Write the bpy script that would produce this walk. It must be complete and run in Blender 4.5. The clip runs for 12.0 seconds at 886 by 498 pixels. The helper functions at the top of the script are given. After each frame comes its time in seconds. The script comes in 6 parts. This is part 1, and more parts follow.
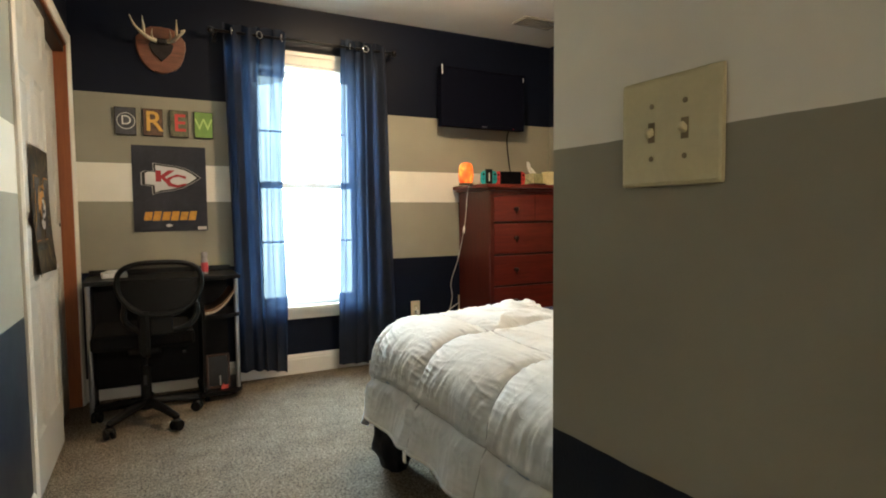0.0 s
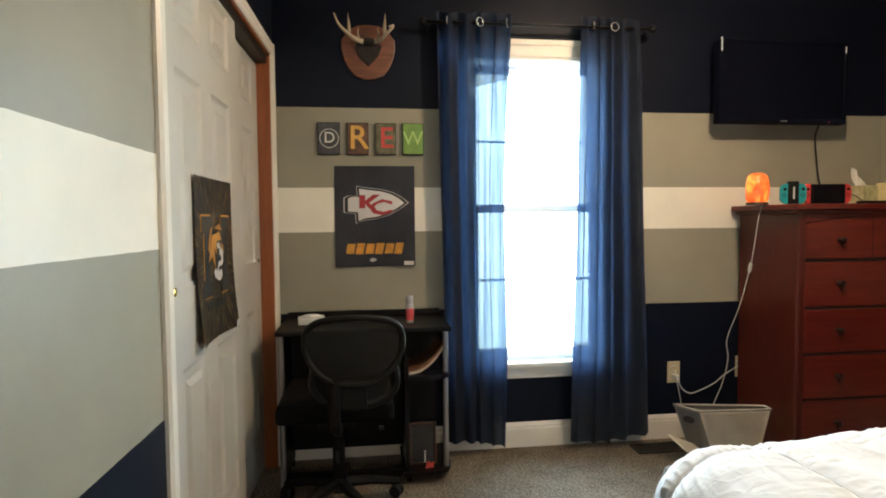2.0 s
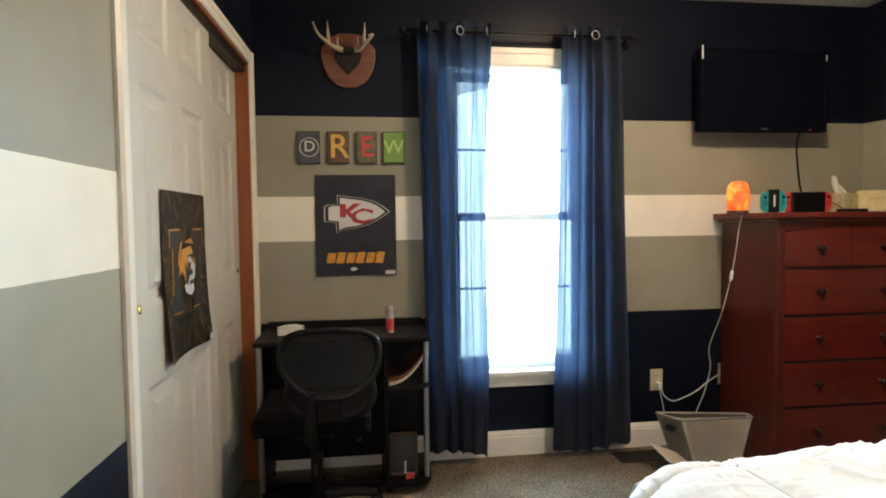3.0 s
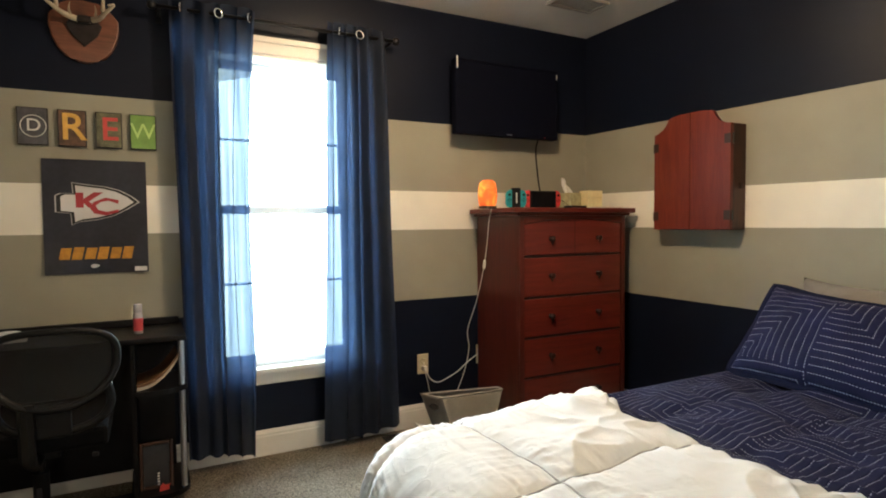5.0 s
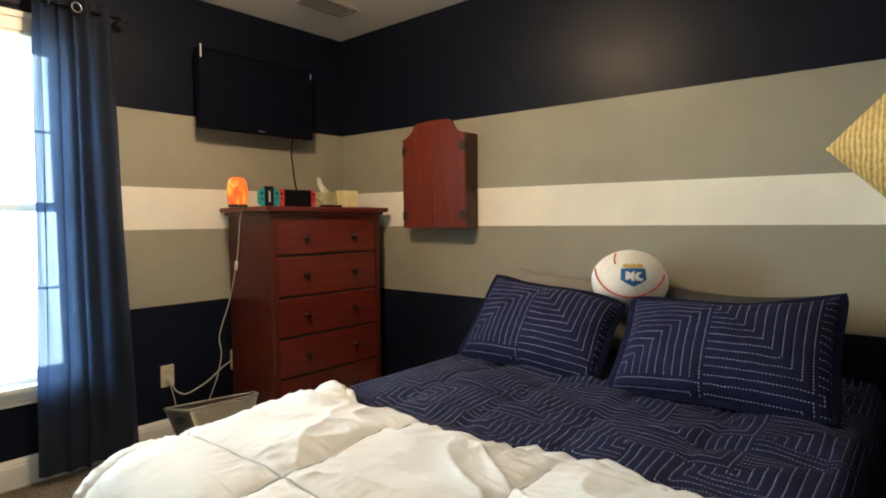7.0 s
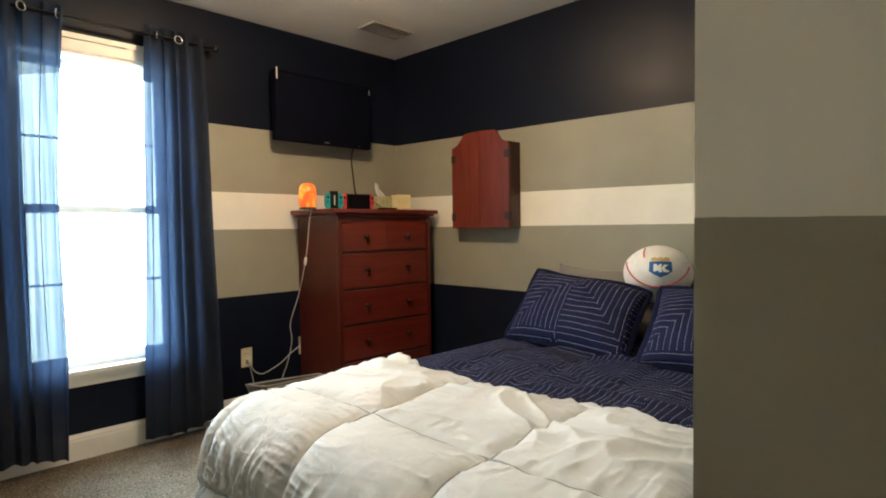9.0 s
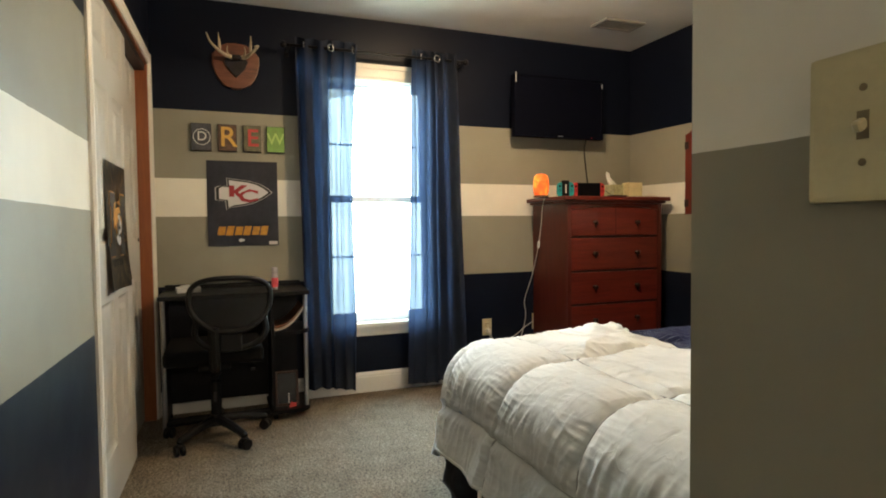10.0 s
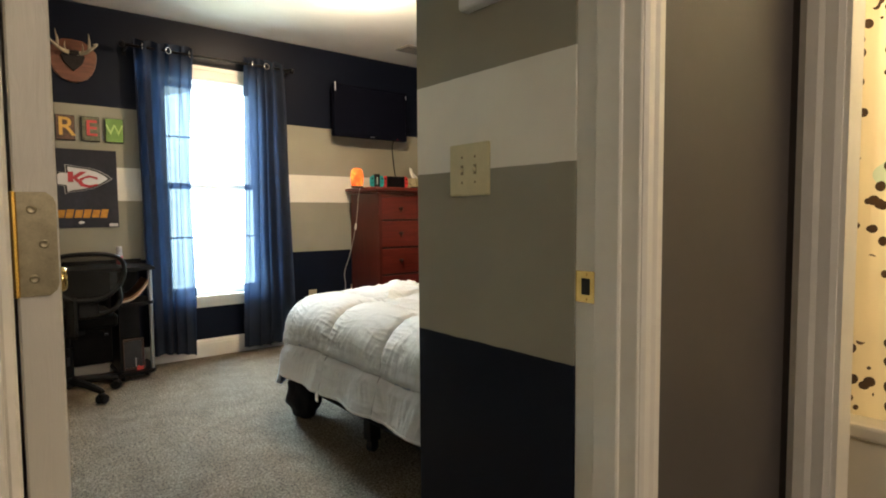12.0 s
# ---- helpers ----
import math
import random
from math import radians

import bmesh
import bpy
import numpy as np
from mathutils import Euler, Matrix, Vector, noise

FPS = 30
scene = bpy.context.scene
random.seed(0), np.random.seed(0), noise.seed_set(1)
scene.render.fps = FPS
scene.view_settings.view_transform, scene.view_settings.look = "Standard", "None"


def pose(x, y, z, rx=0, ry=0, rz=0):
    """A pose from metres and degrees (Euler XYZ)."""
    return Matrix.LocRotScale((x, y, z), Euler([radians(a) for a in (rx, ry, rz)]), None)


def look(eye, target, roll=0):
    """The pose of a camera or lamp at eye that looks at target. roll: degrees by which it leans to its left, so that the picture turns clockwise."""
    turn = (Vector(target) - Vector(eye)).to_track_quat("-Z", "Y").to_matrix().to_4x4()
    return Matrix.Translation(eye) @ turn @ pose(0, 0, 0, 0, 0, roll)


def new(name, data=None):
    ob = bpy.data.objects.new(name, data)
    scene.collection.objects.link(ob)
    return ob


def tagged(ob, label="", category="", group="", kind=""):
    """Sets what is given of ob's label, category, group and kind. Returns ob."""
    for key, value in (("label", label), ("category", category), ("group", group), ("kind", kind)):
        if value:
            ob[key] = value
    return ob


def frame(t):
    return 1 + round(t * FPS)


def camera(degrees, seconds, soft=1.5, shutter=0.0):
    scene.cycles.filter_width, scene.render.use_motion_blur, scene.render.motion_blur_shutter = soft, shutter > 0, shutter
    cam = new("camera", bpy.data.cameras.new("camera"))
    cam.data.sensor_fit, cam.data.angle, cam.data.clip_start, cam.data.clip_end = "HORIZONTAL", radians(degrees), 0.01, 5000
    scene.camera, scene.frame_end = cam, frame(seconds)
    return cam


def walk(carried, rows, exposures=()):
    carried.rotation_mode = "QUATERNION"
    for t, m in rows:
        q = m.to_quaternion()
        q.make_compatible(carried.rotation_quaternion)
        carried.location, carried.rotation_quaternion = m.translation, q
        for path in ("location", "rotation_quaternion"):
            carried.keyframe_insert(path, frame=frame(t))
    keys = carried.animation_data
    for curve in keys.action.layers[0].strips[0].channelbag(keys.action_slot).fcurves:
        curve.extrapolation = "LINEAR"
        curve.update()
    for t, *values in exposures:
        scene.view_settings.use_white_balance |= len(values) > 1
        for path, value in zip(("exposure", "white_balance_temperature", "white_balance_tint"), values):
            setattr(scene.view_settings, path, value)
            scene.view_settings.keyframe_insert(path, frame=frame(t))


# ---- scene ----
cam = camera(75.5, 12.0, 1.9)
PATH = [
    (0, (0.123, 0.141, 1.071), (1.054, 1.907, 0.95), -0.5),
    (0.5, (0.178, 0.440, 1.069), (0.816, 2.333, 0.969), -0.5),
    (1, (0.245, 0.698, 1.079), (0.617, 2.661, 0.981), -0.5),
    (1.5, (0.255, 0.941, 1.135), (0.524, 2.92, 1.037), -0.5),
    (2, (0.263, 1.051, 1.211), (0.515, 3.032, 1.115), -0.5),
    (2.5, (0.274, 1.081, 1.248), (0.522, 3.064, 1.156), -0.5),
    (2.7, (0.301, 1.072, 1.25), (0.547, 3.054, 1.158), -0.6),
    (4.3, (0.401, 0.992, 1.217), (1.051, 2.881, 1.128), -0.5),
    (4.5, (0.421, 0.986, 1.207), (1.151, 2.846, 1.119), -0.6),
    (5, (0.473, 0.967, 1.195), (1.4, 2.737, 1.107), -0.5),
    (5.5, (0.508, 0.934, 1.189), (1.613, 2.599, 1.104), -0.6),
    (6, (0.535, 0.904, 1.187), (1.808, 2.444, 1.097), -0.6),
    (6.5, (0.57, 0.862, 1.197), (1.965, 2.29, 1.099), -0.6),
    (7, (0.556, 0.859, 1.191), (2.076, 2.155, 1.094), -0.6),
    (7.2, (0.569, 0.839, 1.202), (2.124, 2.094, 1.099), -0.5),
    (8.8, (0.293, 0.704, 1.168), (1.897, 1.896, 1.092), -0.6),
    (9, (0.261, 0.658, 1.158), (1.689, 2.057, 1.083), -0.7),
    (9.2, (0.236, 0.611, 1.135), (1.455, 2.195, 1.069), -0.6),
    (9.5, (0.206, 0.514, 1.110), (1.149, 2.276, 1.042), -0.5),
    (10, (0.168, 0.31, 1.084), (0.886, 2.175, 1.008), -0.6),
    (10.5, (0.132, 0.072, 1.065), (0.768, 1.967, 0.986), -0.6),
    (11, (0.012, -0.12, 1.049), (0.647, 1.774, 0.952), -0.4),
    (11.5, (-0.128, -0.269, 1.062), (0.723, 1.538, 0.947), -0.4),
    (12, (-0.261, -0.424, 1.059), (1.0, 1.124, 0.936), -0.4),
]
EXPOSURES = [(0.0, 2.25, 6150, 10), (1.0, 2.15, 5900, 10), (2.5, 2.19, 5850, 12), (4.5, 2.18, 6050, 12), (7.0, 2.15, 6200, 11), (9.0, 2.15, 6150, 11), (10.0, 2.13, 6350, 10), (11.0, 2.13, 6150, 11), (11.5, 2.2, 6050, 12), (12.0, 2.33, 6050, 11)]
walk(cam, [(t, look(eye, target, roll)) for t, eye, target, roll in PATH], EXPOSURES)

# ---- light ----
world = bpy.data.worlds.new("world")
scene.world = world
world.use_nodes = True
wn = world.node_tree
sky = wn.nodes.new("ShaderNodeTexSky")
sky.sky_type = "NISHITA"
sky.sun_disc = False
sky.sun_elevation = radians(58)
sky.sun_rotation = radians(200)
wn.links.new(sky.outputs["Color"], wn.nodes["Background"].inputs["Color"])
wn.nodes["Background"].inputs["Strength"].default_value = 0.15


def lamp(name, kind, energy, m, color=(1, 1, 1), **more):
    data = bpy.data.lights.new(name, kind)
    data.energy, data.color = energy, color
    for key, value in more.items():
        if key == "size":
            data.size = value
        elif key == "size_y":
            data.shape, data.size_y = "RECTANGLE", value
        elif key == "radius":
            data.shadow_soft_size = value
        elif key == "angle":
            data.angle = radians(value)
        elif key == "spread":
            data.spread = radians(value)
    ob = new(name, data)
    ob.matrix_world = m
    return ob


lamp("sun", "SUN", 5.0, look((0, 0, 5), (0.6, 1.6, 2.2)), (1.0, 0.93, 0.84), angle=0.5)
lamp("window_sky", "AREA", 21.5, look((1.20, 4.47, 1.22), (1.32, 3.47, 0.74)), (0.70, 0.90, 1.0), size=1.30, size_y=1.95, spread=135)
lamp("window_lawn", "AREA", 10.5, look((1.20, 4.48, 1.18), (1.26, 3.47, 1.24)), (0.90, 1.0, 0.74), size=1.30, size_y=1.95, spread=145)
lamp("ceiling_bulb", "POINT", 15.5, pose(1.60, 2.60, 2.34), (1.0, 0.70, 0.40), radius=0.07)
lamp("hall_bulb", "POINT", 13, pose(0.2, -2.3, 2.0), (1.0, 0.80, 0.58), radius=0.08)
# Unseen fill added behind the shower curtain so that the cloth glows.
lamp("bath_fill", "POINT", 20, pose(2.05, -0.45, 1.95), (1.0, 0.82, 0.55), radius=0.08)

# ---- materials ----


class Mat:
    def __init__(self, name, rough=0.5, metal=0.0):
        self.m = bpy.data.materials.new(name)
        self.m.use_nodes = True
        self.t = self.m.node_tree
        self.b = self.t.nodes["Principled BSDF"]
        self.b.inputs["Roughness"].default_value = rough
        self.b.inputs["Metallic"].default_value = metal

    def n(self, kind, **props):
        node = self.t.nodes.new(kind)
        for key, value in props.items():
            if key in node.inputs:
                node.inputs[key].default_value = value
        return node

    def link(self, a, b):
        self.t.links.new(a, b)

    def coords(self, scale=(1, 1, 1), space="Object"):
        tc = self.n("ShaderNodeTexCoord")
        mp = self.n("ShaderNodeMapping")
        mp.inputs["Scale"].default_value = scale
        self.link(tc.outputs[space], mp.inputs["Vector"])
        return mp.outputs["Vector"]

    def noise(self, vec, scale, detail=3.0, rough=0.55, distortion=0.0):
        nz = self.n("ShaderNodeTexNoise", Scale=scale, Detail=detail, Roughness=rough, Distortion=distortion)
        self.link(vec, nz.inputs["Vector"])
        return nz.outputs["Fac"]

    def ramp_free(self, vec, scale):
        """Colour noise centred on zero, to bend a pattern."""
        t = self.n("ShaderNodeTexNoise", Scale=scale, Detail=2.0)
        self.link(vec, t.inputs["Vector"])
        return self.mix(1.0, t.outputs["Color"], (0.5, 0.5, 0.5), "SUBTRACT")

    def ramp(self, fac, stops):
        r = self.n("ShaderNodeValToRGB")
        el = r.color_ramp.elements
        while len(el) < len(stops):
            el.new(0.5)
        for e, (p, c) in zip(el, stops):
            e.position, e.color = p, (*c, 1) if len(c) == 3 else c
        self.link(fac, r.inputs["Fac"])
        return r.outputs["Color"]

    def mix(self, fac, a, b, mode="MIX"):
        x = self.n("ShaderNodeMix")
        x.data_type, x.blend_type = "RGBA", mode
        for socket, value in ((x.inputs[0], fac), (x.inputs[6], a), (x.inputs[7], b)):
            if isinstance(value, (int, float)):
                socket.default_value = value
            elif isinstance(value, tuple):
                socket.default_value = (*value, 1)
            else:
                self.link(value, socket)
        return x.outputs[2]

    def math(self, op, a, b=0.0):
        x = self.n("ShaderNodeMath")
        x.operation = op
        for socket, value in ((x.inputs[0], a), (x.inputs[1], b)):
            if isinstance(value, (int, float)):
                socket.default_value = value
            else:
                self.link(value, socket)
        return x.outputs[0]

    def color(self, c):
        if isinstance(c, tuple):
            self.b.inputs["Base Color"].default_value = (*c, 1)
        else:
            self.link(c, self.b.inputs["Base Color"])
        return self

    def bump(self, height, strength=0.2, distance=0.01):
        bp = self.n("ShaderNodeBump", Strength=strength, Distance=distance)
        self.link(height, bp.inputs["Height"])
        self.link(bp.outputs["Normal"], self.b.inputs["Normal"])
        return self


def plain(name, c, rough=0.5, metal=0.0, vary=0.12, scale=14.0, bump=0.0, bscale=60.0, spec=0.5):
    """A painted or moulded surface with faint mottling at two scales."""
    k = Mat(name, rough, metal)
    v = k.coords()
    f = k.math("ADD", k.math("MULTIPLY", k.noise(v, scale), 0.7), k.math("MULTIPLY", k.noise(v, scale * 9), 0.3))
    lo, hi = tuple(x * (1 - vary) for x in c), tuple(min(1, x * (1 + vary)) for x in c)
    k.color(k.ramp(f, [(0.3, lo), (0.7, hi)]))
    k.b.inputs["Specular IOR Level"].default_value = spec
    if bump:
        k.bump(k.noise(v, bscale, 4), bump, 0.004)
    return k.m


def wood(name, dark, light, rough=0.35, along="z", scale=1.0, bump=0.05):
    k = Mat(name, rough)
    s = {"x": (1.2, 14, 14), "y": (14, 1.2, 14), "z": (14, 14, 1.2)}[along]
    v = k.coords(tuple(a * scale for a in s))
    f = k.noise(v, 3.0, 6, 0.6, 0.6)
    g = k.noise(v, 22.0, 3, 0.6)
    f = k.math("ADD", k.math("MULTIPLY", f, 0.75), k.math("MULTIPLY", g, 0.25))
    k.color(k.ramp(f, [(0.3, dark), (0.52, tuple((a + b) / 2 for a, b in zip(dark, light))), (0.72, light)]))
    k.bump(g, bump, 0.002)
    return k.m


NAVY, GREY, WHITE = (0.0052, 0.0076, 0.0172), (0.300, 0.285, 0.230), (0.80, 0.77, 0.69)


def striped_paint(name="striped_wall_paint", lower=0.0, slope=0.0):
    """Wall paint in horizontal bands: navy, greige, white, greige, navy from the floor up.

    lower shifts them down; slope lets the upper lines fall towards the south, as they were taped.
    """
    k = Mat(name, 0.62)
    geo = k.n("ShaderNodeNewGeometry")
    sep = k.n("ShaderNodeSeparateXYZ")
    k.link(geo.outputs["Position"], sep.inputs[0])
    wob = k.math("MULTIPLY", k.math("SUBTRACT", k.noise(geo.outputs["Position"], 18), 0.5), 0.004)
    z = k.math("ADD", k.math("ADD", sep.outputs["Z"], wob), lower)
    if slope:
        fall = k.math("MULTIPLY", k.math("SUBTRACT", 4.0, sep.outputs["Y"]), slope)
        z = k.math("ADD", z, k.math("MULTIPLY", fall, k.math("GREATER_THAN", z, 1.25)))
    r = k.n("ShaderNodeValToRGB")
    r.color_ramp.interpolation = "CONSTANT"
    el = r.color_ramp.elements
    bands = [(0.0, NAVY), (0.745 / 2.5, GREY), (1.156 / 2.5, WHITE), (1.382 / 2.5, GREY), (1.781 / 2.5, NAVY)]
    while len(el) < len(bands):
        el.new(0.5)
    for e, (p, c) in zip(el, bands):
        e.position, e.color = p, (*c, 1)
    k.link(k.math("DIVIDE", z, 2.5), r.inputs["Fac"])
    mott = k.ramp(k.noise(geo.outputs["Position"], 2.2, 5), [(0.3, (0.90, 0.90, 0.91)), (0.7, (1.06, 1.06, 1.05))])
    k.color(k.mix(1.0, r.outputs["Color"], mott, "MULTIPLY"))
    k.link(k.ramp(k.noise(geo.outputs["Position"], 5, 4), [(0.3, (0.36,) * 3), (0.7, (0.44,) * 3)]), k.b.inputs["Roughness"])
    k.b.inputs["Specular IOR Level"].default_value = 0.14
    return k.bump(k.noise(geo.outputs["Position"], 210, 4), 0.10, 0.003).m


def carpet_mat():
    k = Mat("carpet_pile", 0.95)
    v = k.coords()
    f = k.math("ADD", k.math("MULTIPLY", k.noise(v, 85, 4, 0.8), 0.5), k.math("MULTIPLY", k.noise(v, 210, 3, 0.7), 0.5))
    g = k.noise(v, 7, 5, 0.7, 0.3)
    c = k.ramp(f, [(0.425, (0.085, 0.064, 0.042)), (0.5, (0.335, 0.268, 0.188)), (0.575, (0.67, 0.56, 0.41))])
    c = k.mix(1.0, c, k.ramp(g, [(0.36, (0.82, 0.81, 0.79)), (0.64, (1.16, 1.15, 1.14))]), "MULTIPLY")
    k.color(c)
    h = k.math("ADD", k.math("MULTIPLY", f, 0.7), k.math("MULTIPLY", k.noise(v, 700, 2), 0.5))
    return k.bump(h, 1.0, 0.03).m


def ceiling_mat():
    k = Mat("textured_ceiling_paint", 0.9)
    v = k.coords()
    k.color(k.ramp(k.noise(v, 3, 4), [(0.3, (0.70, 0.69, 0.66)), (0.7, (0.78, 0.77, 0.74))]))
    return k.bump(k.noise(v, 70, 4, 0.6), 0.5, 0.008).m


M = {
    "stripe": striped_paint(),
    "stripe_east": striped_paint("striped_bed_wall_paint", 0.0, 0.0105),
    "stripe_west": striped_paint("striped_closet_wall_paint", 0.011),
    "carpet": carpet_mat(),
    "ceiling": ceiling_mat(),
    "trim": plain("white_trim_paint", (0.78, 0.75, 0.68), 0.38, vary=0.05, scale=5, bump=0.06, bscale=40),
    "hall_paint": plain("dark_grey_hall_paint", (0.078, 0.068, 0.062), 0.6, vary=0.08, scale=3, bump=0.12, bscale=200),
    "hall_floor": plain("hall_carpet", (0.17, 0.14, 0.10), 0.95, vary=0.3, scale=90, bump=0.6, bscale=300),
    "bath_paint": plain("cream_bath_paint", (0.66, 0.57, 0.40), 0.6, vary=0.05, scale=3),
    "bath_tile": plain("bath_floor_vinyl", (0.45, 0.40, 0.32), 0.4, vary=0.15, scale=8),
}

# ---- building helpers ----


def finish(bm, mat, name, smooth=False):
    me = bpy.data.meshes.new(name)
    bmesh.ops.recalc_face_normals(bm, faces=bm.faces[:])
    bm.to_mesh(me)
    bm.free()
    for mm in mat if isinstance(mat, (list, tuple)) else (mat,):
        me.materials.append(M[mm] if isinstance(mm, str) else mm)
    if smooth:
        for p in me.polygons:
            p.use_smooth = True
    return me


def thing(name, label, category, m=None, group="", kind=""):
    ob = new(name)
    ob.empty_display_size = 0.05
    ob.matrix_world = m or Matrix()
    return tagged(ob, label, category, group, kind)


def part(name, bm, mat, parent, label="", smooth=False, m=None):
    """One mesh object under a thing or a part, in its parent's space."""
    ob = new(name, finish(bm, mat, name, smooth))
    if parent is not None:
        ob.parent = parent
    if m is not None:
        ob.matrix_local = m
    return tagged(ob, label)


def solid(name, bm, mat, label, category, m=None, smooth=False, kind="", group=""):
    """A top-level thing of one mesh."""
    ob = new(name, finish(bm, mat, name, smooth))
    if m is not None:
        ob.matrix_world = m
    return tagged(ob, label, category, group, kind)


def box(x0, x1, y0, y1, z0, z1, bevel=0.0, seg=2, bm=None):
    out = bm or bmesh.new()
    g = bmesh.ops.create_cube(out, size=1.0)
    bmesh.ops.transform(out, verts=g["verts"], matrix=Matrix.Translation(((x0 + x1) / 2, (y0 + y1) / 2, (z0 + z1) / 2)) @ Matrix.Diagonal((abs(x1 - x0), abs(y1 - y0), abs(z1 - z0), 1)))
    if bevel:
        edges = list({e for v in g["verts"] for e in v.link_edges})
        bmesh.ops.bevel(out, geom=edges, offset=bevel, segments=seg, profile=0.7, affect="EDGES")
    return out


def cyl(r0, r1, z0, z1, seg=20, bm=None, m=None, bevel=0.0):
    out = bm or bmesh.new()
    g = bmesh.ops.create_cone(out, cap_ends=True, segments=seg, radius1=r0, radius2=r1, depth=z1 - z0)
    bmesh.ops.transform(out, verts=g["verts"], matrix=(m or Matrix()) @ Matrix.Translation((0, 0, (z0 + z1) / 2)))
    if bevel:
        edges = [e for e in {e for v in g["verts"] for e in v.link_edges} if len(e.link_faces) == 2 and e.calc_face_angle(0) > 0.9]
        bmesh.ops.bevel(out, geom=edges, offset=bevel, segments=2, profile=0.6, affect="EDGES")
    return out


def lathe(profile, seg=24, bm=None, m=None):
    """Turn (radius, height) pairs about z."""
    out = bm or bmesh.new()
    m = m or Matrix()
    rings = []
    for r, z in profile:
        if r < 1e-5:
            rings.append([out.verts.new(m @ Vector((0, 0, z)))])
        else:
            rings.append([out.verts.new(m @ Vector((r * math.cos(2 * math.pi * i / seg), r * math.sin(2 * math.pi * i / seg), z))) for i in range(seg)])
    for a, b in zip(rings, rings[1:]):
        for i in range(seg):
            j = (i + 1) % seg
            if len(a) == 1 and len(b) > 1:
                out.faces.new((a[0], b[j], b[i]))
            elif len(b) == 1 and len(a) > 1:
                out.faces.new((a[i], a[j], b[0]))
            elif len(a) > 1:
                out.faces.new((a[i], a[j], b[j], b[i]))
    return out


def tube(points, radius, seg=8, bm=None, closed=False, flat=1.0):
    """A round bar along points; radius may be one number or one for each point."""
    out = bm or bmesh.new()
    pts = [Vector(p) for p in points]
    n = len(pts)
    rad = radius if isinstance(radius, (list, tuple)) else [radius] * n
    rings, up = [], None
    for i, p in enumerate(pts):
        a = pts[(i - 1) % n] if closed or i else p
        b = pts[(i + 1) % n] if closed or i < n - 1 else p
        d = (b - a).normalized()
        if up is None:
            up = d.orthogonal().normalized()
        up = (up - d * up.dot(d)).normalized()
        side = d.cross(up)
        rings.append([out.verts.new(p + rad[i] * (math.cos(t) * up + flat * math.sin(t) * side)) for t in (2 * math.pi * k / seg for k in range(seg))])
    last = n if closed else n - 1
    for i in range(last):
        a, b = rings[i], rings[(i + 1) % n]
        for k in range(seg):
            j = (k + 1) % seg
            out.faces.new((a[k], a[j], b[j], b[k]))
    if not closed:
        out.faces.new(rings[0][::-1])
        out.faces.new(rings[-1])
    return out


def curve(points, steps=8):
    """Points along a smooth line through the given ones (Catmull-Rom)."""
    p = [Vector(q) for q in points]
    p = [2 * p[0] - p[1], *p, 2 * p[-1] - p[-2]]
    out = []
    for i in range(1, len(p) - 2):
        for s in range(steps):
            t = s / steps
            a, b, c, d = p[i - 1 : i + 3]
            out.append(0.5 * (2 * b + (c - a) * t + (2 * a - 5 * b + 4 * c - d) * t * t + (3 * b - a - 3 * c + d) * t**3))
    return out + [p[-2]]


def extrude_outline(pts, depth, bm=None, m=None, bevel=0.0):
    """A flat outline in x, z given thickness along -y (front at y = 0)."""
    out = bm or bmesh.new()
    m = m or Matrix()
    f = [out.verts.new(m @ Vector((x, 0, z))) for x, z in pts]
    b = [out.verts.new(m @ Vector((x, depth, z))) for x, z in pts]
    front = out.faces.new(f)
    out.faces.new(b[::-1])
    n = len(pts)
    for i in range(n):
        out.faces.new((f[i], b[i], b[(i + 1) % n], f[(i + 1) % n]))
    if bevel:
        bmesh.ops.bevel(out, geom=list(front.edges), offset=bevel, segments=2, profile=0.6, affect="EDGES")
    return out


def sheet(nx, ny, place, bm=None):
    """A grid of faces whose corners are place(u, v), u and v from 0 to 1."""
    out = bm or bmesh.new()
    vs = [[out.verts.new(place(i / nx, j / ny)) for i in range(nx + 1)] for j in range(ny + 1)]
    for j in range(ny):
        for i in range(nx):
            out.faces.new((vs[j][i], vs[j][i + 1], vs[j + 1][i + 1], vs[j + 1][i]))
    return out


def words(name, text, size, depth, mat, parent, m, label="", bold=0.0):
    """Raised letters in the built-in font, as a mesh part."""
    cu = bpy.data.curves.new(name, "FONT")
    cu.body, cu.size, cu.extrude, cu.offset = text, size, depth, bold
    cu.align_x, cu.align_y = "CENTER", "CENTER"
    tmp = bpy.data.objects.new(name + "_tmp", cu)
    scene.collection.objects.link(tmp)
    me = bpy.data.meshes.new_from_object(tmp.evaluated_get(bpy.context.evaluated_depsgraph_get()))
    bpy.data.objects.remove(tmp)
    me.materials.append(M[mat])
    ob = new(name, me)
    ob.parent = parent
    ob.matrix_local = m
    return tagged(ob, label)


def setting(name, bm, mat, label="", category=""):
    return solid(name, bm, mat, label, category or name.split("_")[0], kind="structure")


# ---- structure ----
H = 2.44
LW0, LWK = -0.285, 0.0205
PX, SWK = 0.658, 0.004
BX = 1.345


def lw(y):
    """The closet wall's face at y: the wall runs a degree out of square."""
    return LW0 + LWK * y


def sw(x):
    """The south wall's face at x."""
    return 0.808 + SWK * (x - PX)


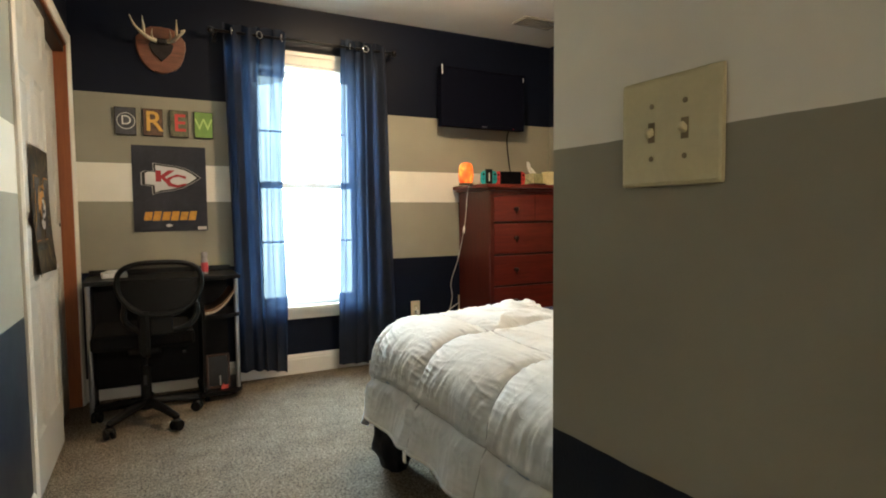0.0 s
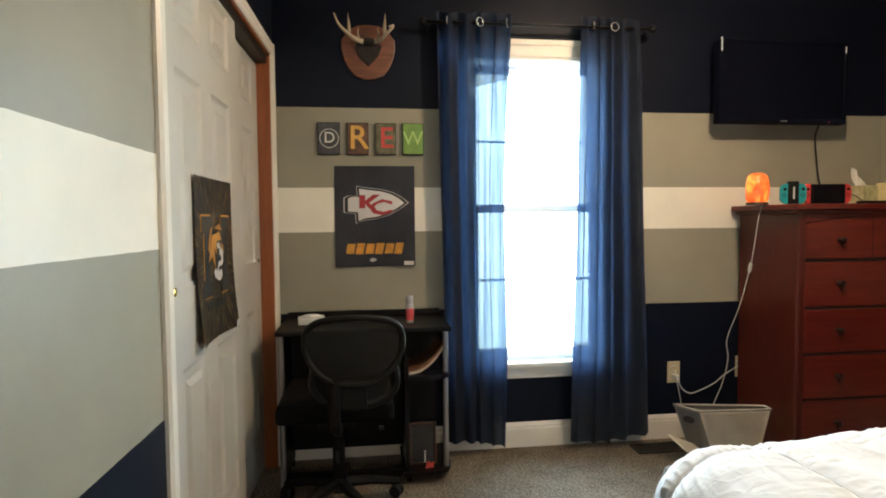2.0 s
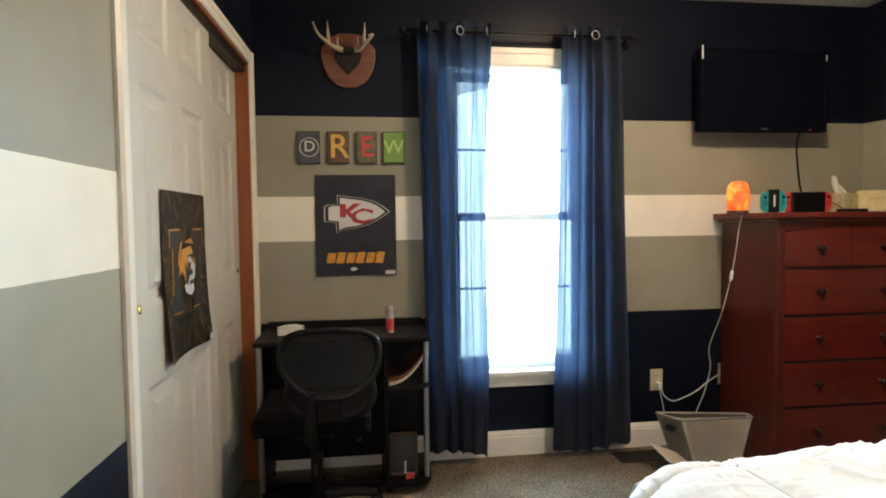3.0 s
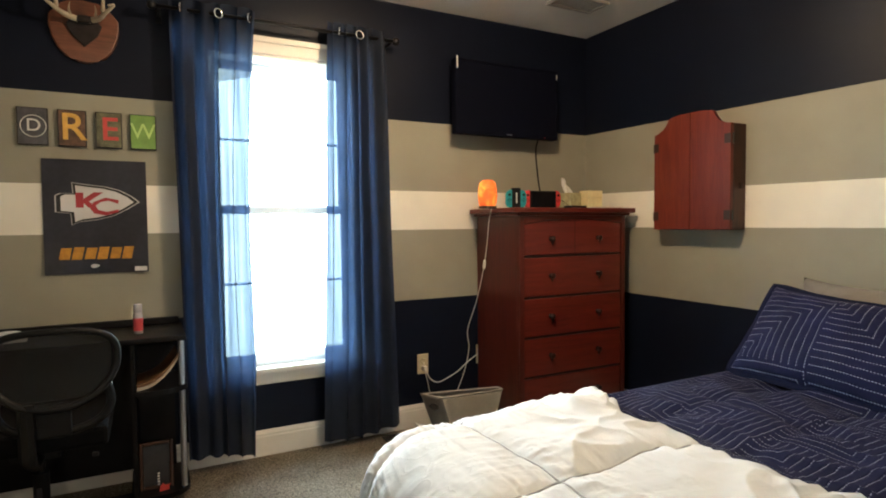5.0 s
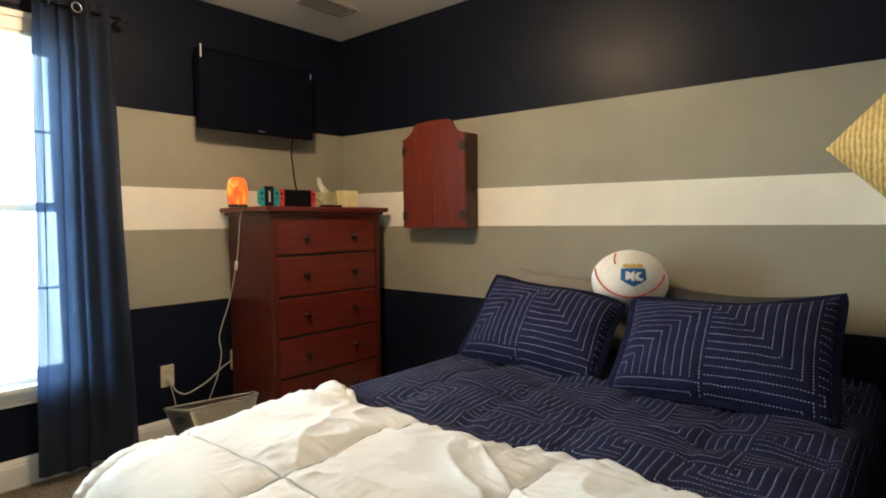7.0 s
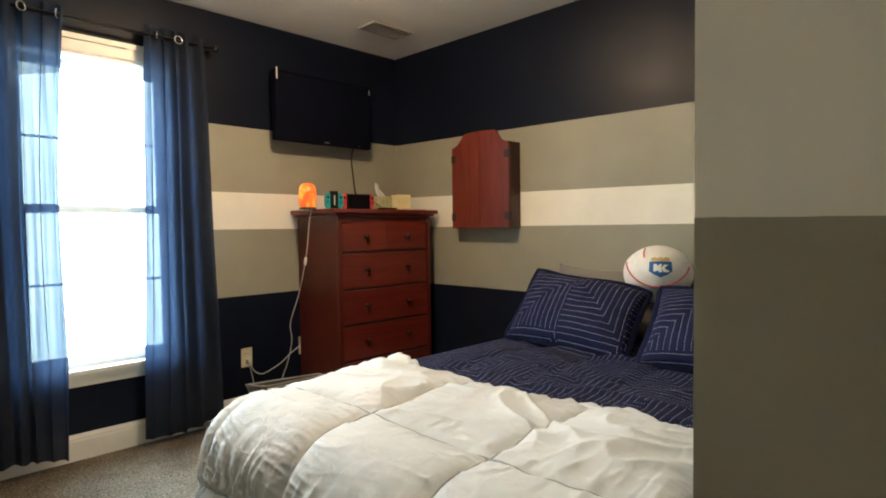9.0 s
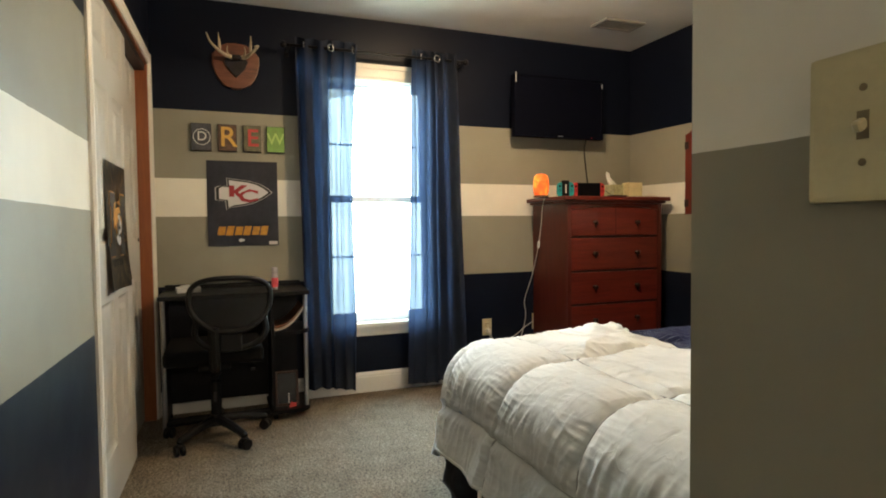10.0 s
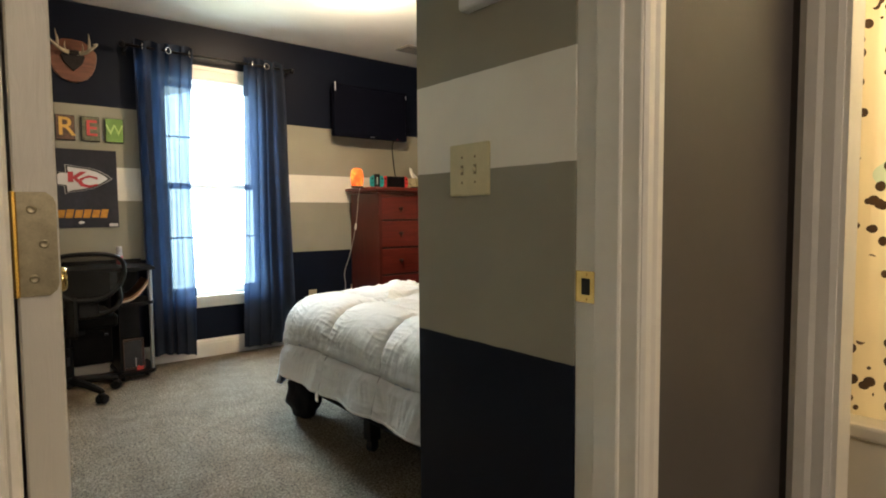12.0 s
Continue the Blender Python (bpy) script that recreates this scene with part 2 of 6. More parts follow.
def prism(plan, z0, z1):
    """A wall or slab from its plan outline."""
    bm = bmesh.new()
    lo = [bm.verts.new((x, y, z0)) for x, y in plan]
    hi = [bm.verts.new((x, y, z1)) for x, y in plan]
    bm.faces.new(lo[::-1])
    bm.faces.new(hi)
    for i in range(len(plan)):
        j = (i + 1) % len(plan)
        bm.faces.new((lo[i], lo[j], hi[j], hi[i]))
    return bm


def join(*bms):
    """Several pieces in one mesh."""
    out = bmesh.new()
    for b in bms:
        me = bpy.data.meshes.new("tmp")
        b.to_mesh(me)
        b.free()
        out.from_mesh(me)
        bpy.data.meshes.remove(me)
    return out


WX0, WX1, WZ0, WZ1 = 0.765, 1.515, 0.45, 2.06  # window opening
CY0, CY1, CZ = 2.545, 3.925, 2.02  # closet opening
DX0, DX1, DZ = -0.25, 0.663, 2.04  # bedroom door opening
DY0, DY1 = 0.155, 0.29

setting("floor", box(-1.1, 3.3, 0.12, 4.14, -0.12, 0.0), "carpet", "tan and brown cut-pile bedroom carpet", "carpet")
setting("ceiling", box(-1.1, 3.3, 0.12, 4.14, H, H + 0.12), "ceiling", "white textured ceiling", "ceiling")
setting("wall_north", join(
    box(-1.1, WX0, 4.0, 4.14, 0, H), box(WX1, 3.3, 4.0, 4.14, 0, H), box(WX0, WX1, 4.0, 4.14, 0, WZ0), box(WX0, WX1, 4.0, 4.14, WZ1, H)),
    "stripe", "wall painted in navy, greige and white bands", "wall")
setting("wall_east", box(3.17, 3.3, 0.2, 4.0, 0, H), "stripe_east", "wall painted in navy, greige and white bands", "wall")
setting("wall_west", join(
    prism([(lw(DY1), DY1), (lw(CY0), CY0), (lw(CY0) - 0.115, CY0), (lw(DY1) - 0.115, DY1)], 0, H),
    prism([(lw(CY1), CY1), (lw(4.0), 4.0), (lw(4.0) - 0.115, 4.0), (lw(CY1) - 0.115, CY1)], 0, H),
    prism([(lw(CY0), CY0), (lw(CY1), CY1), (lw(CY1) - 0.115, CY1), (lw(CY0) - 0.115, CY0)], CZ, H)),
    "stripe_west", "wall painted in navy, greige and white bands", "wall")
setting("wall_south", prism([(PX, DY1), (PX, 0.808), (3.17, sw(3.17)), (3.17, sw(3.17) - 0.12), (PX + 0.12, 0.69), (PX + 0.12, DY1)], 0, H),
    "stripe", "wall painted in navy, greige and white bands", "wall")
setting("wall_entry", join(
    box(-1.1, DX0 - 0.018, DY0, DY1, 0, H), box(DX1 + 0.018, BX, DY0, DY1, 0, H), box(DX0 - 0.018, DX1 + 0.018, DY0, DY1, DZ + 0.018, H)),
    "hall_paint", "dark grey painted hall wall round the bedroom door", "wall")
setting("closet_box", join(
    box(-1.1, -0.98, 2.2, 4.0, 0, H), box(-0.98, lw(2.2) - 0.116, 2.2, 2.32, 0, H)), "trim", "plain white inside of the closet", "wall")

# closet surround
K = {}


def west(y, out=0.0):
    """A point on the closet wall's face, moved out into the room."""
    return Vector((lw(y) + out, y, 0))


WEST = Matrix.Translation((LW0, 0, 0)) @ Matrix.Rotation(-math.atan(LWK), 4, "Z")  # x out of the wall, y along it


def casing_bar(length, width=0.062, depth=0.016):
    """A moulded door casing, lying along z, width along y, with a stepped profile; x = 0 is the wall."""
    prof = [(0, 0), (0, width), (depth * 0.55, width), (depth, width * 0.82), (depth, width * 0.55), (depth * 0.72, width * 0.42), (depth * 0.72, width * 0.14), (depth * 0.4, 0.0)]
    bm = bmesh.new()
    lo = [bm.verts.new((x, y, 0)) for x, y in prof]
    hi = [bm.verts.new((x, y, length)) for x, y in prof]
    bm.faces.new(lo[::-1])
    bm.faces.new(hi)
    for i in range(len(prof)):
        j = (i + 1) % len(prof)
        bm.faces.new((lo[i], lo[j], hi[j], hi[i]))
    return bm


def moved(bm, m):
    bmesh.ops.transform(bm, verts=bm.verts[:], matrix=m)
    return bm


M["stained_jamb"] = wood("orange_stained_wood", (0.20, 0.055, 0.014), (0.34, 0.105, 0.028), 0.42, "z", 0.7)
trim = thing("closet_casing", "white painted moulded casing round the closet", "casing", WEST, kind="structure")
part("casing_side", moved(casing_bar(CZ + 0.06), Matrix.Translation((0, CY0, 0)) @ Matrix.Diagonal((1, -1, 1, 1))), "trim", trim)
part("casing_side", moved(casing_bar(CZ + 0.06), Matrix.Translation((0, CY1, 0))), "trim", trim)
part("casing_head", moved(casing_bar(CY1 - CY0), Matrix.Translation((0, CY0, CZ)) @ Matrix(((1, 0, 0, 0), (0, 0, 1, 0), (0, 1, 0, 0), (0, 0, 0, 1)))), "trim", trim)
part("jamb", box(-0.115, 0.0, CY1 - 0.012, CY1 + 0.001, 0, CZ), "stained_jamb", trim, "orange stained wood jamb")
part("jamb", box(-0.115, 0.0, CY0 - 0.001, CY0 + 0.012, 0, CZ), "stained_jamb", trim, "orange stained wood jamb")
part("head_jamb", box(-0.115, 0.0, CY0, CY1, CZ - 0.012, CZ + 0.001), "stained_jamb", trim, "orange stained wood jamb")
M["dark_metal"] = plain("dark_track_metal", (0.05, 0.042, 0.036), 0.45, 0.6)
part("track", box(-0.10, -0.012, CY0 + 0.012, CY1 - 0.012, CZ - 0.045, CZ - 0.012), "dark_metal", trim, "dark closet door track")


def panel_door(width, height, thick, rows, mat="trim", cols=2, stile=0.11, mid=0.10):
    """A moulded six-panel leaf: y along its width from 0, x = 0 its face, body towards -x. rows: (z0, z1) of each panel row."""
    bm = box(-thick, 0, 0, width, 0, height, 0.002, 1)
    pw = (width - 2 * stile - (cols - 1) * mid) / cols
    face = [f for f in bm.faces if f.normal.x > 0.9 and f.calc_area() > 0.1][0]
    bmesh.ops.delete(bm, geom=[face], context="FACES_ONLY")
    ys = sorted({0.0, width} | {round(stile + c * (pw + mid) + k * pw, 5) for c in range(cols) for k in (0, 1)})
    zs = sorted({0.0, height} | {z for r in rows for z in r})
    ys[0], ys[-1], zs[0], zs[-1] = 0.002, width - 0.002, 0.002, height - 0.002
    wells = {(round(stile + c * (pw + mid), 5), r[0]) for c in range(cols) for r in rows}
    for a, b in zip(ys, ys[1:]):
        for c, d in zip(zs, zs[1:]):
            if (round(a, 5), c) in wells:
                steps = [(0.0, 0.0), (0.012, -0.008), (0.020, -0.010), (0.042, -0.010), (0.062, -0.002)]
                rings = [[bm.verts.new((dx, y, z)) for y, z in ((a + i, c + i), (b - i, c + i), (b - i, d - i), (a + i, d - i))] for i, dx in steps]
                for p, q in zip(rings, rings[1:]):
                    for k in range(4):
                        bm.faces.new((p[k], p[(k + 1) % 4], q[(k + 1) % 4], q[k]))
                bm.faces.new(rings[-1])
            else:
                bm.faces.new([bm.verts.new((0, y, z)) for y, z in ((a, c), (b, c), (b, d), (a, d))])
    bmesh.ops.remove_doubles(bm, verts=bm.verts[:], dist=0.0004)
    return bm


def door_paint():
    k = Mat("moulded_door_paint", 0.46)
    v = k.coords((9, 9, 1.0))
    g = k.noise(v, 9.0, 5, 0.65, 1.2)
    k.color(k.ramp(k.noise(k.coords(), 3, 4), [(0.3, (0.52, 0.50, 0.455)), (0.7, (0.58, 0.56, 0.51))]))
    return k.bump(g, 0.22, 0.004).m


M["door"] = door_paint()
ROWS6 = [(0.22, 0.80), (1.02, 1.62), (1.74, 1.94)]
M["brass"] = plain("polished_brass", (0.83, 0.58, 0.20), 0.16, 1.0, vary=0.06, scale=30)
M["old_steel"] = plain("worn_brassy_hinge_steel", (0.30, 0.26, 0.17), 0.42, 0.85, vary=0.25, scale=60, bump=0.1)
M["hole"] = plain("dark_recess", (0.012, 0.011, 0.010), 0.8)

closet_front = thing("closet_door", "white six-panel sliding closet door with a team poster taped on it", "door", WEST @ pose(-0.016, CY0 + 0.012, 0.012), kind="structure")
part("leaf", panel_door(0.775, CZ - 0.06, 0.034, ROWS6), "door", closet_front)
part("finger_pull", lathe([(0.012, 0), (0.012, 0.003), (0.008, 0.004), (0.006, 0.001), (0, 0.001)], 16, m=pose(0.0, 0.062, 1.02, 0, 90, 0)), "brass", closet_front, "small brass finger pull")
closet_back = thing("closet_door", "white six-panel sliding closet door behind the other leaf", "door", WEST @ pose(-0.062, CY1 - 0.012 - 0.70, 0.012), kind="structure")
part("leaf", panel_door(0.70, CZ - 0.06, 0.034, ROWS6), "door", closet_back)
part("finger_pull", lathe([(0.010, 0), (0.010, 0.003), (0.006, 0.001), (0, 0.001)], 16, m=pose(0.0, 0.655, 1.02, 0, 90, 0)), "hole", closet_back, "dark finger pull")


# bedroom door, jambs and casings
dj = thing("door_frame", "white painted bedroom door frame with jambs and stops", "door frame", kind="structure")
part("jamb", box(DX0 - 0.018, DX0, DY0 - 0.004, DY1 + 0.004, 0, DZ, 0.002, 1), "trim", dj)
part("jamb", box(DX1, DX1 + 0.018, DY0 - 0.004, DY1 + 0.004, 0, DZ, 0.002, 1), "trim", dj)
part("head", box(DX0 - 0.018, DX1 + 0.018, DY0 - 0.004, DY1 + 0.004, DZ, DZ + 0.018), "trim", dj)
part("stop", box(DX1 - 0.011, DX1, DY0 + 0.030, DY0 + 0.085, 0, DZ, 0.003, 1), "trim", dj)
part("stop", box(DX0, DX0 + 0.011, DY0 + 0.030, DY0 + 0.085, 0, DZ, 0.003, 1), "trim", dj)
part("stop", box(DX0 + 0.011, DX1 - 0.011, DY0 + 0.030, DY0 + 0.085, DZ - 0.011, DZ, 0.003, 1), "trim", dj)
TOHALL = Matrix(((0, 1, 0, 0), (-1, 0, 0, 0), (0, 0, 1, 0), (0, 0, 0, 1)))
part("casing", moved(casing_bar(DZ + 0.06), Matrix.Translation((DX1 + 0.006, DY0, 0)) @ TOHALL), "trim", dj)
part("casing", moved(casing_bar(DZ + 0.06), Matrix.Translation((DX0 - 0.006, DY0, 0)) @ Matrix.Diagonal((-1, 1, 1, 1)) @ TOHALL), "trim", dj)
part("casing_head", box(DX0 - 0.07, DX1 + 0.07, DY0 - 0.014, DY0 - 0.0005, DZ + 0.061, DZ + 0.12, 0.003, 1), "trim", dj)
strike = part("strike_plate", box(DX1 - 0.0018, DX1 + 0.001, DY1 - 0.045, DY1 + 0.006, 0.882, 0.945, 0.001, 1), "brass", dj, "brass strike plate")
part("latch_hole", box(DX1 - 0.0026, DX1 + 0.002, DY1 - 0.034, DY1 - 0.015, 0.898, 0.930), "hole", strike)
for zz in (0.889, 0.938):
    part("screw", cyl(0.0035, 0.0035, 0, 0.0012, 10, m=pose(DX1 - 0.0018, DY1 - 0.024, zz, 0, -90, 0)), "brass", strike)

door = thing("bedroom_door", "white moulded six-panel bedroom door standing open against the wall", "door", pose(-0.197, 0.262, 0.012, 0, 0, -0.4), kind="structure")
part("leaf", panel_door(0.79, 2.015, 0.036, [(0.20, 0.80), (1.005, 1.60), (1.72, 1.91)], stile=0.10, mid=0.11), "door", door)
KNOB = [(0.0, -0.001), (0.033, 0.0), (0.034, 0.004), (0.028, 0.010), (0.016, 0.013), (0.0115, 0.018), (0.0115, 0.028), (0.015, 0.034), (0.0215, 0.044), (0.0255, 0.060), (0.0255, 0.066), (0.022, 0.071), (0.008, 0.0725), (0.0, 0.072)]
part("knob", lathe(KNOB, 32, m=pose(0, 0.722, 0.918, 0, 90, 0)), "brass", door, "polished brass tulip knob", smooth=True)
part("knob", lathe([(r * 0.95, z * 0.42) for r, z in KNOB], 32, m=pose(-0.036, 0.722, 0.918, 0, -90, 0)), "brass", door, "polished brass tulip knob", smooth=True)
for hz in (0.20, 1.02, 1.80):
    hinge = part("hinge", extrude_outline(
        [(-0.034, -0.051), (-0.010, -0.051), (-0.004, -0.046), (-0.002, -0.040), (-0.002, 0.040), (-0.004, 0.046), (-0.010, 0.051), (-0.034, 0.051)], 0.003,
        m=pose(0, -0.0028, hz)), "old_steel", door, "worn steel hinge leaf")
    part("knuckle", cyl(0.0065, 0.0065, -0.051, 0.051, 14, m=pose(-0.040, -0.004, hz)), "brass", hinge)
    for sx, sz in ((-0.022, -0.034), (-0.013, 0.0), (-0.022, 0.034)):
        part("screw", lathe([(0.0045, 0), (0.0045, 0.0006), (0.003, 0.0012), (0, 0.0008)], 12, m=pose(sx, -0.0028, hz + sz, 90, 0, 0)), "old_steel", hinge)


# baseboards
def base_run(a, b, flip=1):
    """A moulded baseboard from a to b, its face on the left of the run (flip to change)."""
    a, b = Vector((*a, 0)), Vector((*b, 0))
    d = (b - a).normalized()
    nrm = Vector((-d.y, d.x, 0)) * flip
    prof = [(0, 0), (0.014, 0), (0.014, 0.098), (0.011, 0.106), (0.011, 0.114), (0.006, 0.126), (0.004, 0.133), (0, 0.133)]
    bm = bmesh.new()
    e = [[bm.verts.new(p + nrm * u + Vector((0, 0, z))) for u, z in prof] for p in (a, b)]
    for i in range(len(prof)):
        j = (i + 1) % len(prof)
        bm.faces.new((e[0][i], e[0][j], e[1][j], e[1][i]))
    bm.faces.new(e[0][::-1])
    bm.faces.new(e[1])
    return bm


setting("baseboard_north", base_run((lw(4.0), 4.0), (3.17, 4.0), -1), "trim", "white moulded baseboard", "baseboard")
setting("baseboard_east", base_run((3.17, 3.985), (3.17, sw(3.17) + 0.015), -1), "trim", "white moulded baseboard", "baseboard")
setting("baseboard_west", base_run((lw(DY1), DY1), (lw(CY0 - 0.063), CY0 - 0.063), -1), "trim", "white moulded baseboard", "baseboard")
setting("baseboard_south", base_run((PX, 0.808), (3.155, sw(3.155)), 1), "trim", "white moulded baseboard", "baseboard")

# ---- window ----
M["vinyl"] = plain("white_window_vinyl", (0.80, 0.80, 0.78), 0.4, vary=0.04, scale=6)


def glass_mat():
    k = Mat("window_glass", 0.02)
    k.b.inputs["Transmission Weight"].default_value = 1.0
    k.b.inputs["IOR"].default_value = 1.05
    k.color((0.97, 0.99, 0.99))
    return k.m


M["glass"] = glass_mat()


def grille_mat(name, through_light):
    """White vinyl made translucent to imitate the glare that washes out the bars."""
    k = Mat(name, 0.5)
    k.color((0.8, 0.8, 0.8))
    tl = k.n("ShaderNodeBsdfTranslucent")
    tl.inputs["Color"].default_value = (0.85, 0.87, 0.88, 1)
    a = k.n("ShaderNodeMixShader", Fac=through_light)
    k.link(k.b.outputs[0], a.inputs[1])
    k.link(tl.outputs[0], a.inputs[2])
    k.link(a.outputs[0], k.t.nodes["Material Output"].inputs["Surface"])
    return k.m


M["grille"] = grille_mat("glare_bright_vinyl", 0.6)
M["sash_vinyl"] = grille_mat("glare_bright_sash", 0.26)
win = thing("window_1", "white double-hung window with two sashes and grille bars", "window", kind="structure")
fr = part("window_frame", join(
    box(WX0, WX0 + 0.03, 4.03, 4.12, WZ0, WZ1), box(WX1 - 0.03, WX1, 4.03, 4.12, WZ0, WZ1),
    box(WX0 + 0.03, WX1 - 0.03, 4.03, 4.12, WZ1 - 0.03, WZ1), box(WX0 + 0.03, WX1 - 0.03, 4.03, 4.12, WZ0, WZ0 + 0.025)), "sash_vinyl", win)
part("jamb_liner", join(
    box(WX0 - 0.001, WX0 + 0.012, 3.99, 4.03, WZ0, WZ1), box(WX1 - 0.012, WX1 + 0.001, 3.99, 4.03, WZ0, WZ1), box(WX0 + 0.012, WX1 - 0.012, 3.99, 4.03, WZ1 - 0.012, WZ1 + 0.001)), "trim", win)


def sash(z0, z1, y, bars):
    a, b = WX0 + 0.031, WX1 - 0.031
    s = part("sash", join(
        box(a, a + 0.035, y, y + 0.03, z0, z1, 0.003, 1), box(b - 0.035, b, y, y + 0.03, z0, z1, 0.003, 1),
        box(a + 0.035, b - 0.035, y, y + 0.03, z0, z0 + 0.045, 0.003, 1), box(a + 0.035, b - 0.035, y, y + 0.03, z1 - 0.035, z1, 0.003, 1)), "sash_vinyl", win)
    pane = part("pane", box(a + 0.03, b - 0.03, y + 0.013, y + 0.017, z0 + 0.04, z1 - 0.03), "glass", s)
    pane.visible_shadow = False
    for zb in bars:
        part("grille_bar", box(a + 0.035, b - 0.035, y + 0.007, y + 0.0125, zb - 0.007, zb + 0.007, 0.002, 1), "grille", s)


sash(WZ0 + 0.026, 1.29, 4.035, (0.895,))
sash(1.255, WZ1 - 0.031, 4.075, (1.635,))
part("sill", box(WX0 - 0.085, WX1 + 0.085, 3.945, 4.03, 0.440, 0.464, 0.006), "trim", win)
part("apron", join(box(WX0 - 0.065, WX1 + 0.065, 3.980, 3.9995, 0.375, 0.4395, 0.005), box(WX0 - 0.07, WX1 + 0.07, 3.968, 3.9795, 0.405, 0.4395, 0.004)), "trim", win)
part("head_casing", join(box(WX0 - 0.075, WX1 + 0.075, 3.982, 3.9995, WZ1 + 0.002, 2.145, 0.004), box(WX0 - 0.08, WX1 + 0.08, 3.972, 3.9815, 2.118, 2.148, 0.004)), "trim", win)
for xa in (WX0 - 0.07, WX1 + 0.005):
    part("side_casing", box(xa, xa + 0.065, 3.982, 3.9995, 0.465, WZ1, 0.004), "trim", win)

# outside
M["grass"] = plain("lawn_grass", (0.25, 0.32, 0.14), 0.95, vary=0.5, scale=3, bump=0.8, bscale=40)
M["siding"] = plain("pale_house_siding", (0.62, 0.60, 0.58), 0.7, vary=0.06, scale=2)
M["shingle"] = plain("grey_roof_shingles", (0.16, 0.15, 0.15), 0.9, vary=0.2, scale=6)
M["bark"] = plain("tree_bark", (0.11, 0.08, 0.055), 0.9, vary=0.3, scale=8, bump=0.5)
M["leaf"] = plain("green_leaves", (0.07, 0.13, 0.03), 0.7, vary=0.5, scale=2)
M["driveway"] = plain("concrete_driveway", (0.42, 0.41, 0.38), 0.9, vary=0.12, scale=2, bump=0.2)
setting("ground", box(-400, 400, 4.16, 800, -0.62, -0.42), "grass", "green mown lawn outside the window", "lawn")
setting("pavement", box(-60, 60, 17, 24, -0.419, -0.405), "driveway", "pale concrete road beyond the lawn", "road")
house = thing("neighbour_house", "pale sided neighbour house with a grey roof", "house")
part("wall", box(2.0, 14.0, 30, 38, -0.42, 2.6), "siding", house)
rb = prism([(1.5, 29.5), (14.5, 29.5), (14.5, 38.5), (1.5, 38.5)], 2.6, 2.75)
part("roof", join(rb, moved(extrude_outline([(0, 0), (9, 0), (4.5, 2.2)], 13.0), Matrix.Translation((1.5, 29.5, 2.751)) @ Matrix.Rotation(radians(90), 4, "Z") @ Matrix.Diagonal((1, -1, 1, 1)))), "shingle", house)
for hx in (3.4, 6.6, 10.2):
    wn_ = part("window", box(hx, hx + 1.1, 29.93, 29.99, 0.5, 1.9), "vinyl", house)
    part("pane", box(hx + 0.08, hx + 1.02, 29.91, 29.925, 0.58, 1.82), "hole", wn_)


def tree(x, y, height, seed):
    rnd = random.Random(seed)
    ob = thing("tree", "leafy green garden tree standing on the lawn", "tree", pose(x, y, -0.42))
    bm = tube(curve([(0, 0, 0), (0.06, 0.02, height * 0.3), (-0.04, 0.05, height * 0.6), (0.02, 0, height * 0.85)], 5), [0.16 - 0.13 * i / 15 for i in range(16)], 8)
    for i in range(7):
        a, z = rnd.uniform(0, 6.28), height * rnd.uniform(0.32, 0.7)
        r = rnd.uniform(0.8, 1.5)
        tube(curve([(0, 0, z), (0.5 * r * math.cos(a), 0.5 * r * math.sin(a), z + 0.35), (r * math.cos(a), r * math.sin(a), z + 0.9)], 4), [0.055 - 0.005 * j for j in range(9)], 6, bm)
    part("trunk", bm, "bark", ob)
    me_v, me_f = [], []
    for i in range(2600):
        a, b, rr = rnd.uniform(0, 6.28), rnd.uniform(-1, 1), rnd.uniform(0.35, 1) ** 0.5
        lump = 0.75 + 0.4 * noise.noise((3 * math.cos(a), 3 * math.sin(a), 3 * b + seed))
        w = math.sqrt(1 - b * b)
        c = Vector((1.7 * rr * lump * w * math.cos(a), 1.7 * rr * lump * w * math.sin(a), height * 0.68 + height * 0.34 * rr * lump * b))
        u = Vector((rnd.gauss(0, 1), rnd.gauss(0, 1), rnd.gauss(0, 1))).normalized() * 0.10
        v = u.orthogonal().normalized() * 0.05
        n0 = len(me_v)
        me_v += [c - u, c + v, c + u, c - v]
        me_f.append((n0, n0 + 1, n0 + 2, n0 + 3))
    me = bpy.data.meshes.new("crown")
    me.from_pydata(me_v, [], me_f)
    me.materials.append(M["leaf"])
    cr = new("crown", me)
    cr.parent = ob


tree(-2.5, 15.0, 5.0, 3)
tree(4.6, 26.0, 5.5, 5)
tree(-7.0, 27.0, 6.0, 8)

# hall and bathroom
setting("hall_floor", box(-1.6, BX, -2.6, 0.12, -0.12, -0.001), "hall_floor", "brown hall carpet", "carpet")
setting("bath_floor", box(BX, 3.3, -2.6, 0.12, -0.12, -0.001), "bath_tile", "beige vinyl bathroom floor", "floor")
setting("hall_ceiling", box(-1.6, 3.3, -2.6, 0.12, H, H + 0.12), "ceiling", "white textured ceiling", "ceiling")
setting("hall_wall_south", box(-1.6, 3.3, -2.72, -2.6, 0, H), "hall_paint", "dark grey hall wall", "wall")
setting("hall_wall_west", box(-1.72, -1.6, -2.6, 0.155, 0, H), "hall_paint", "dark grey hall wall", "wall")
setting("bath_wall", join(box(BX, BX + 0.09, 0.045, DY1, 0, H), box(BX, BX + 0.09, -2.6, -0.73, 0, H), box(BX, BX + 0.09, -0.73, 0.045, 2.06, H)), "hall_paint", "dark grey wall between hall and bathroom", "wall")
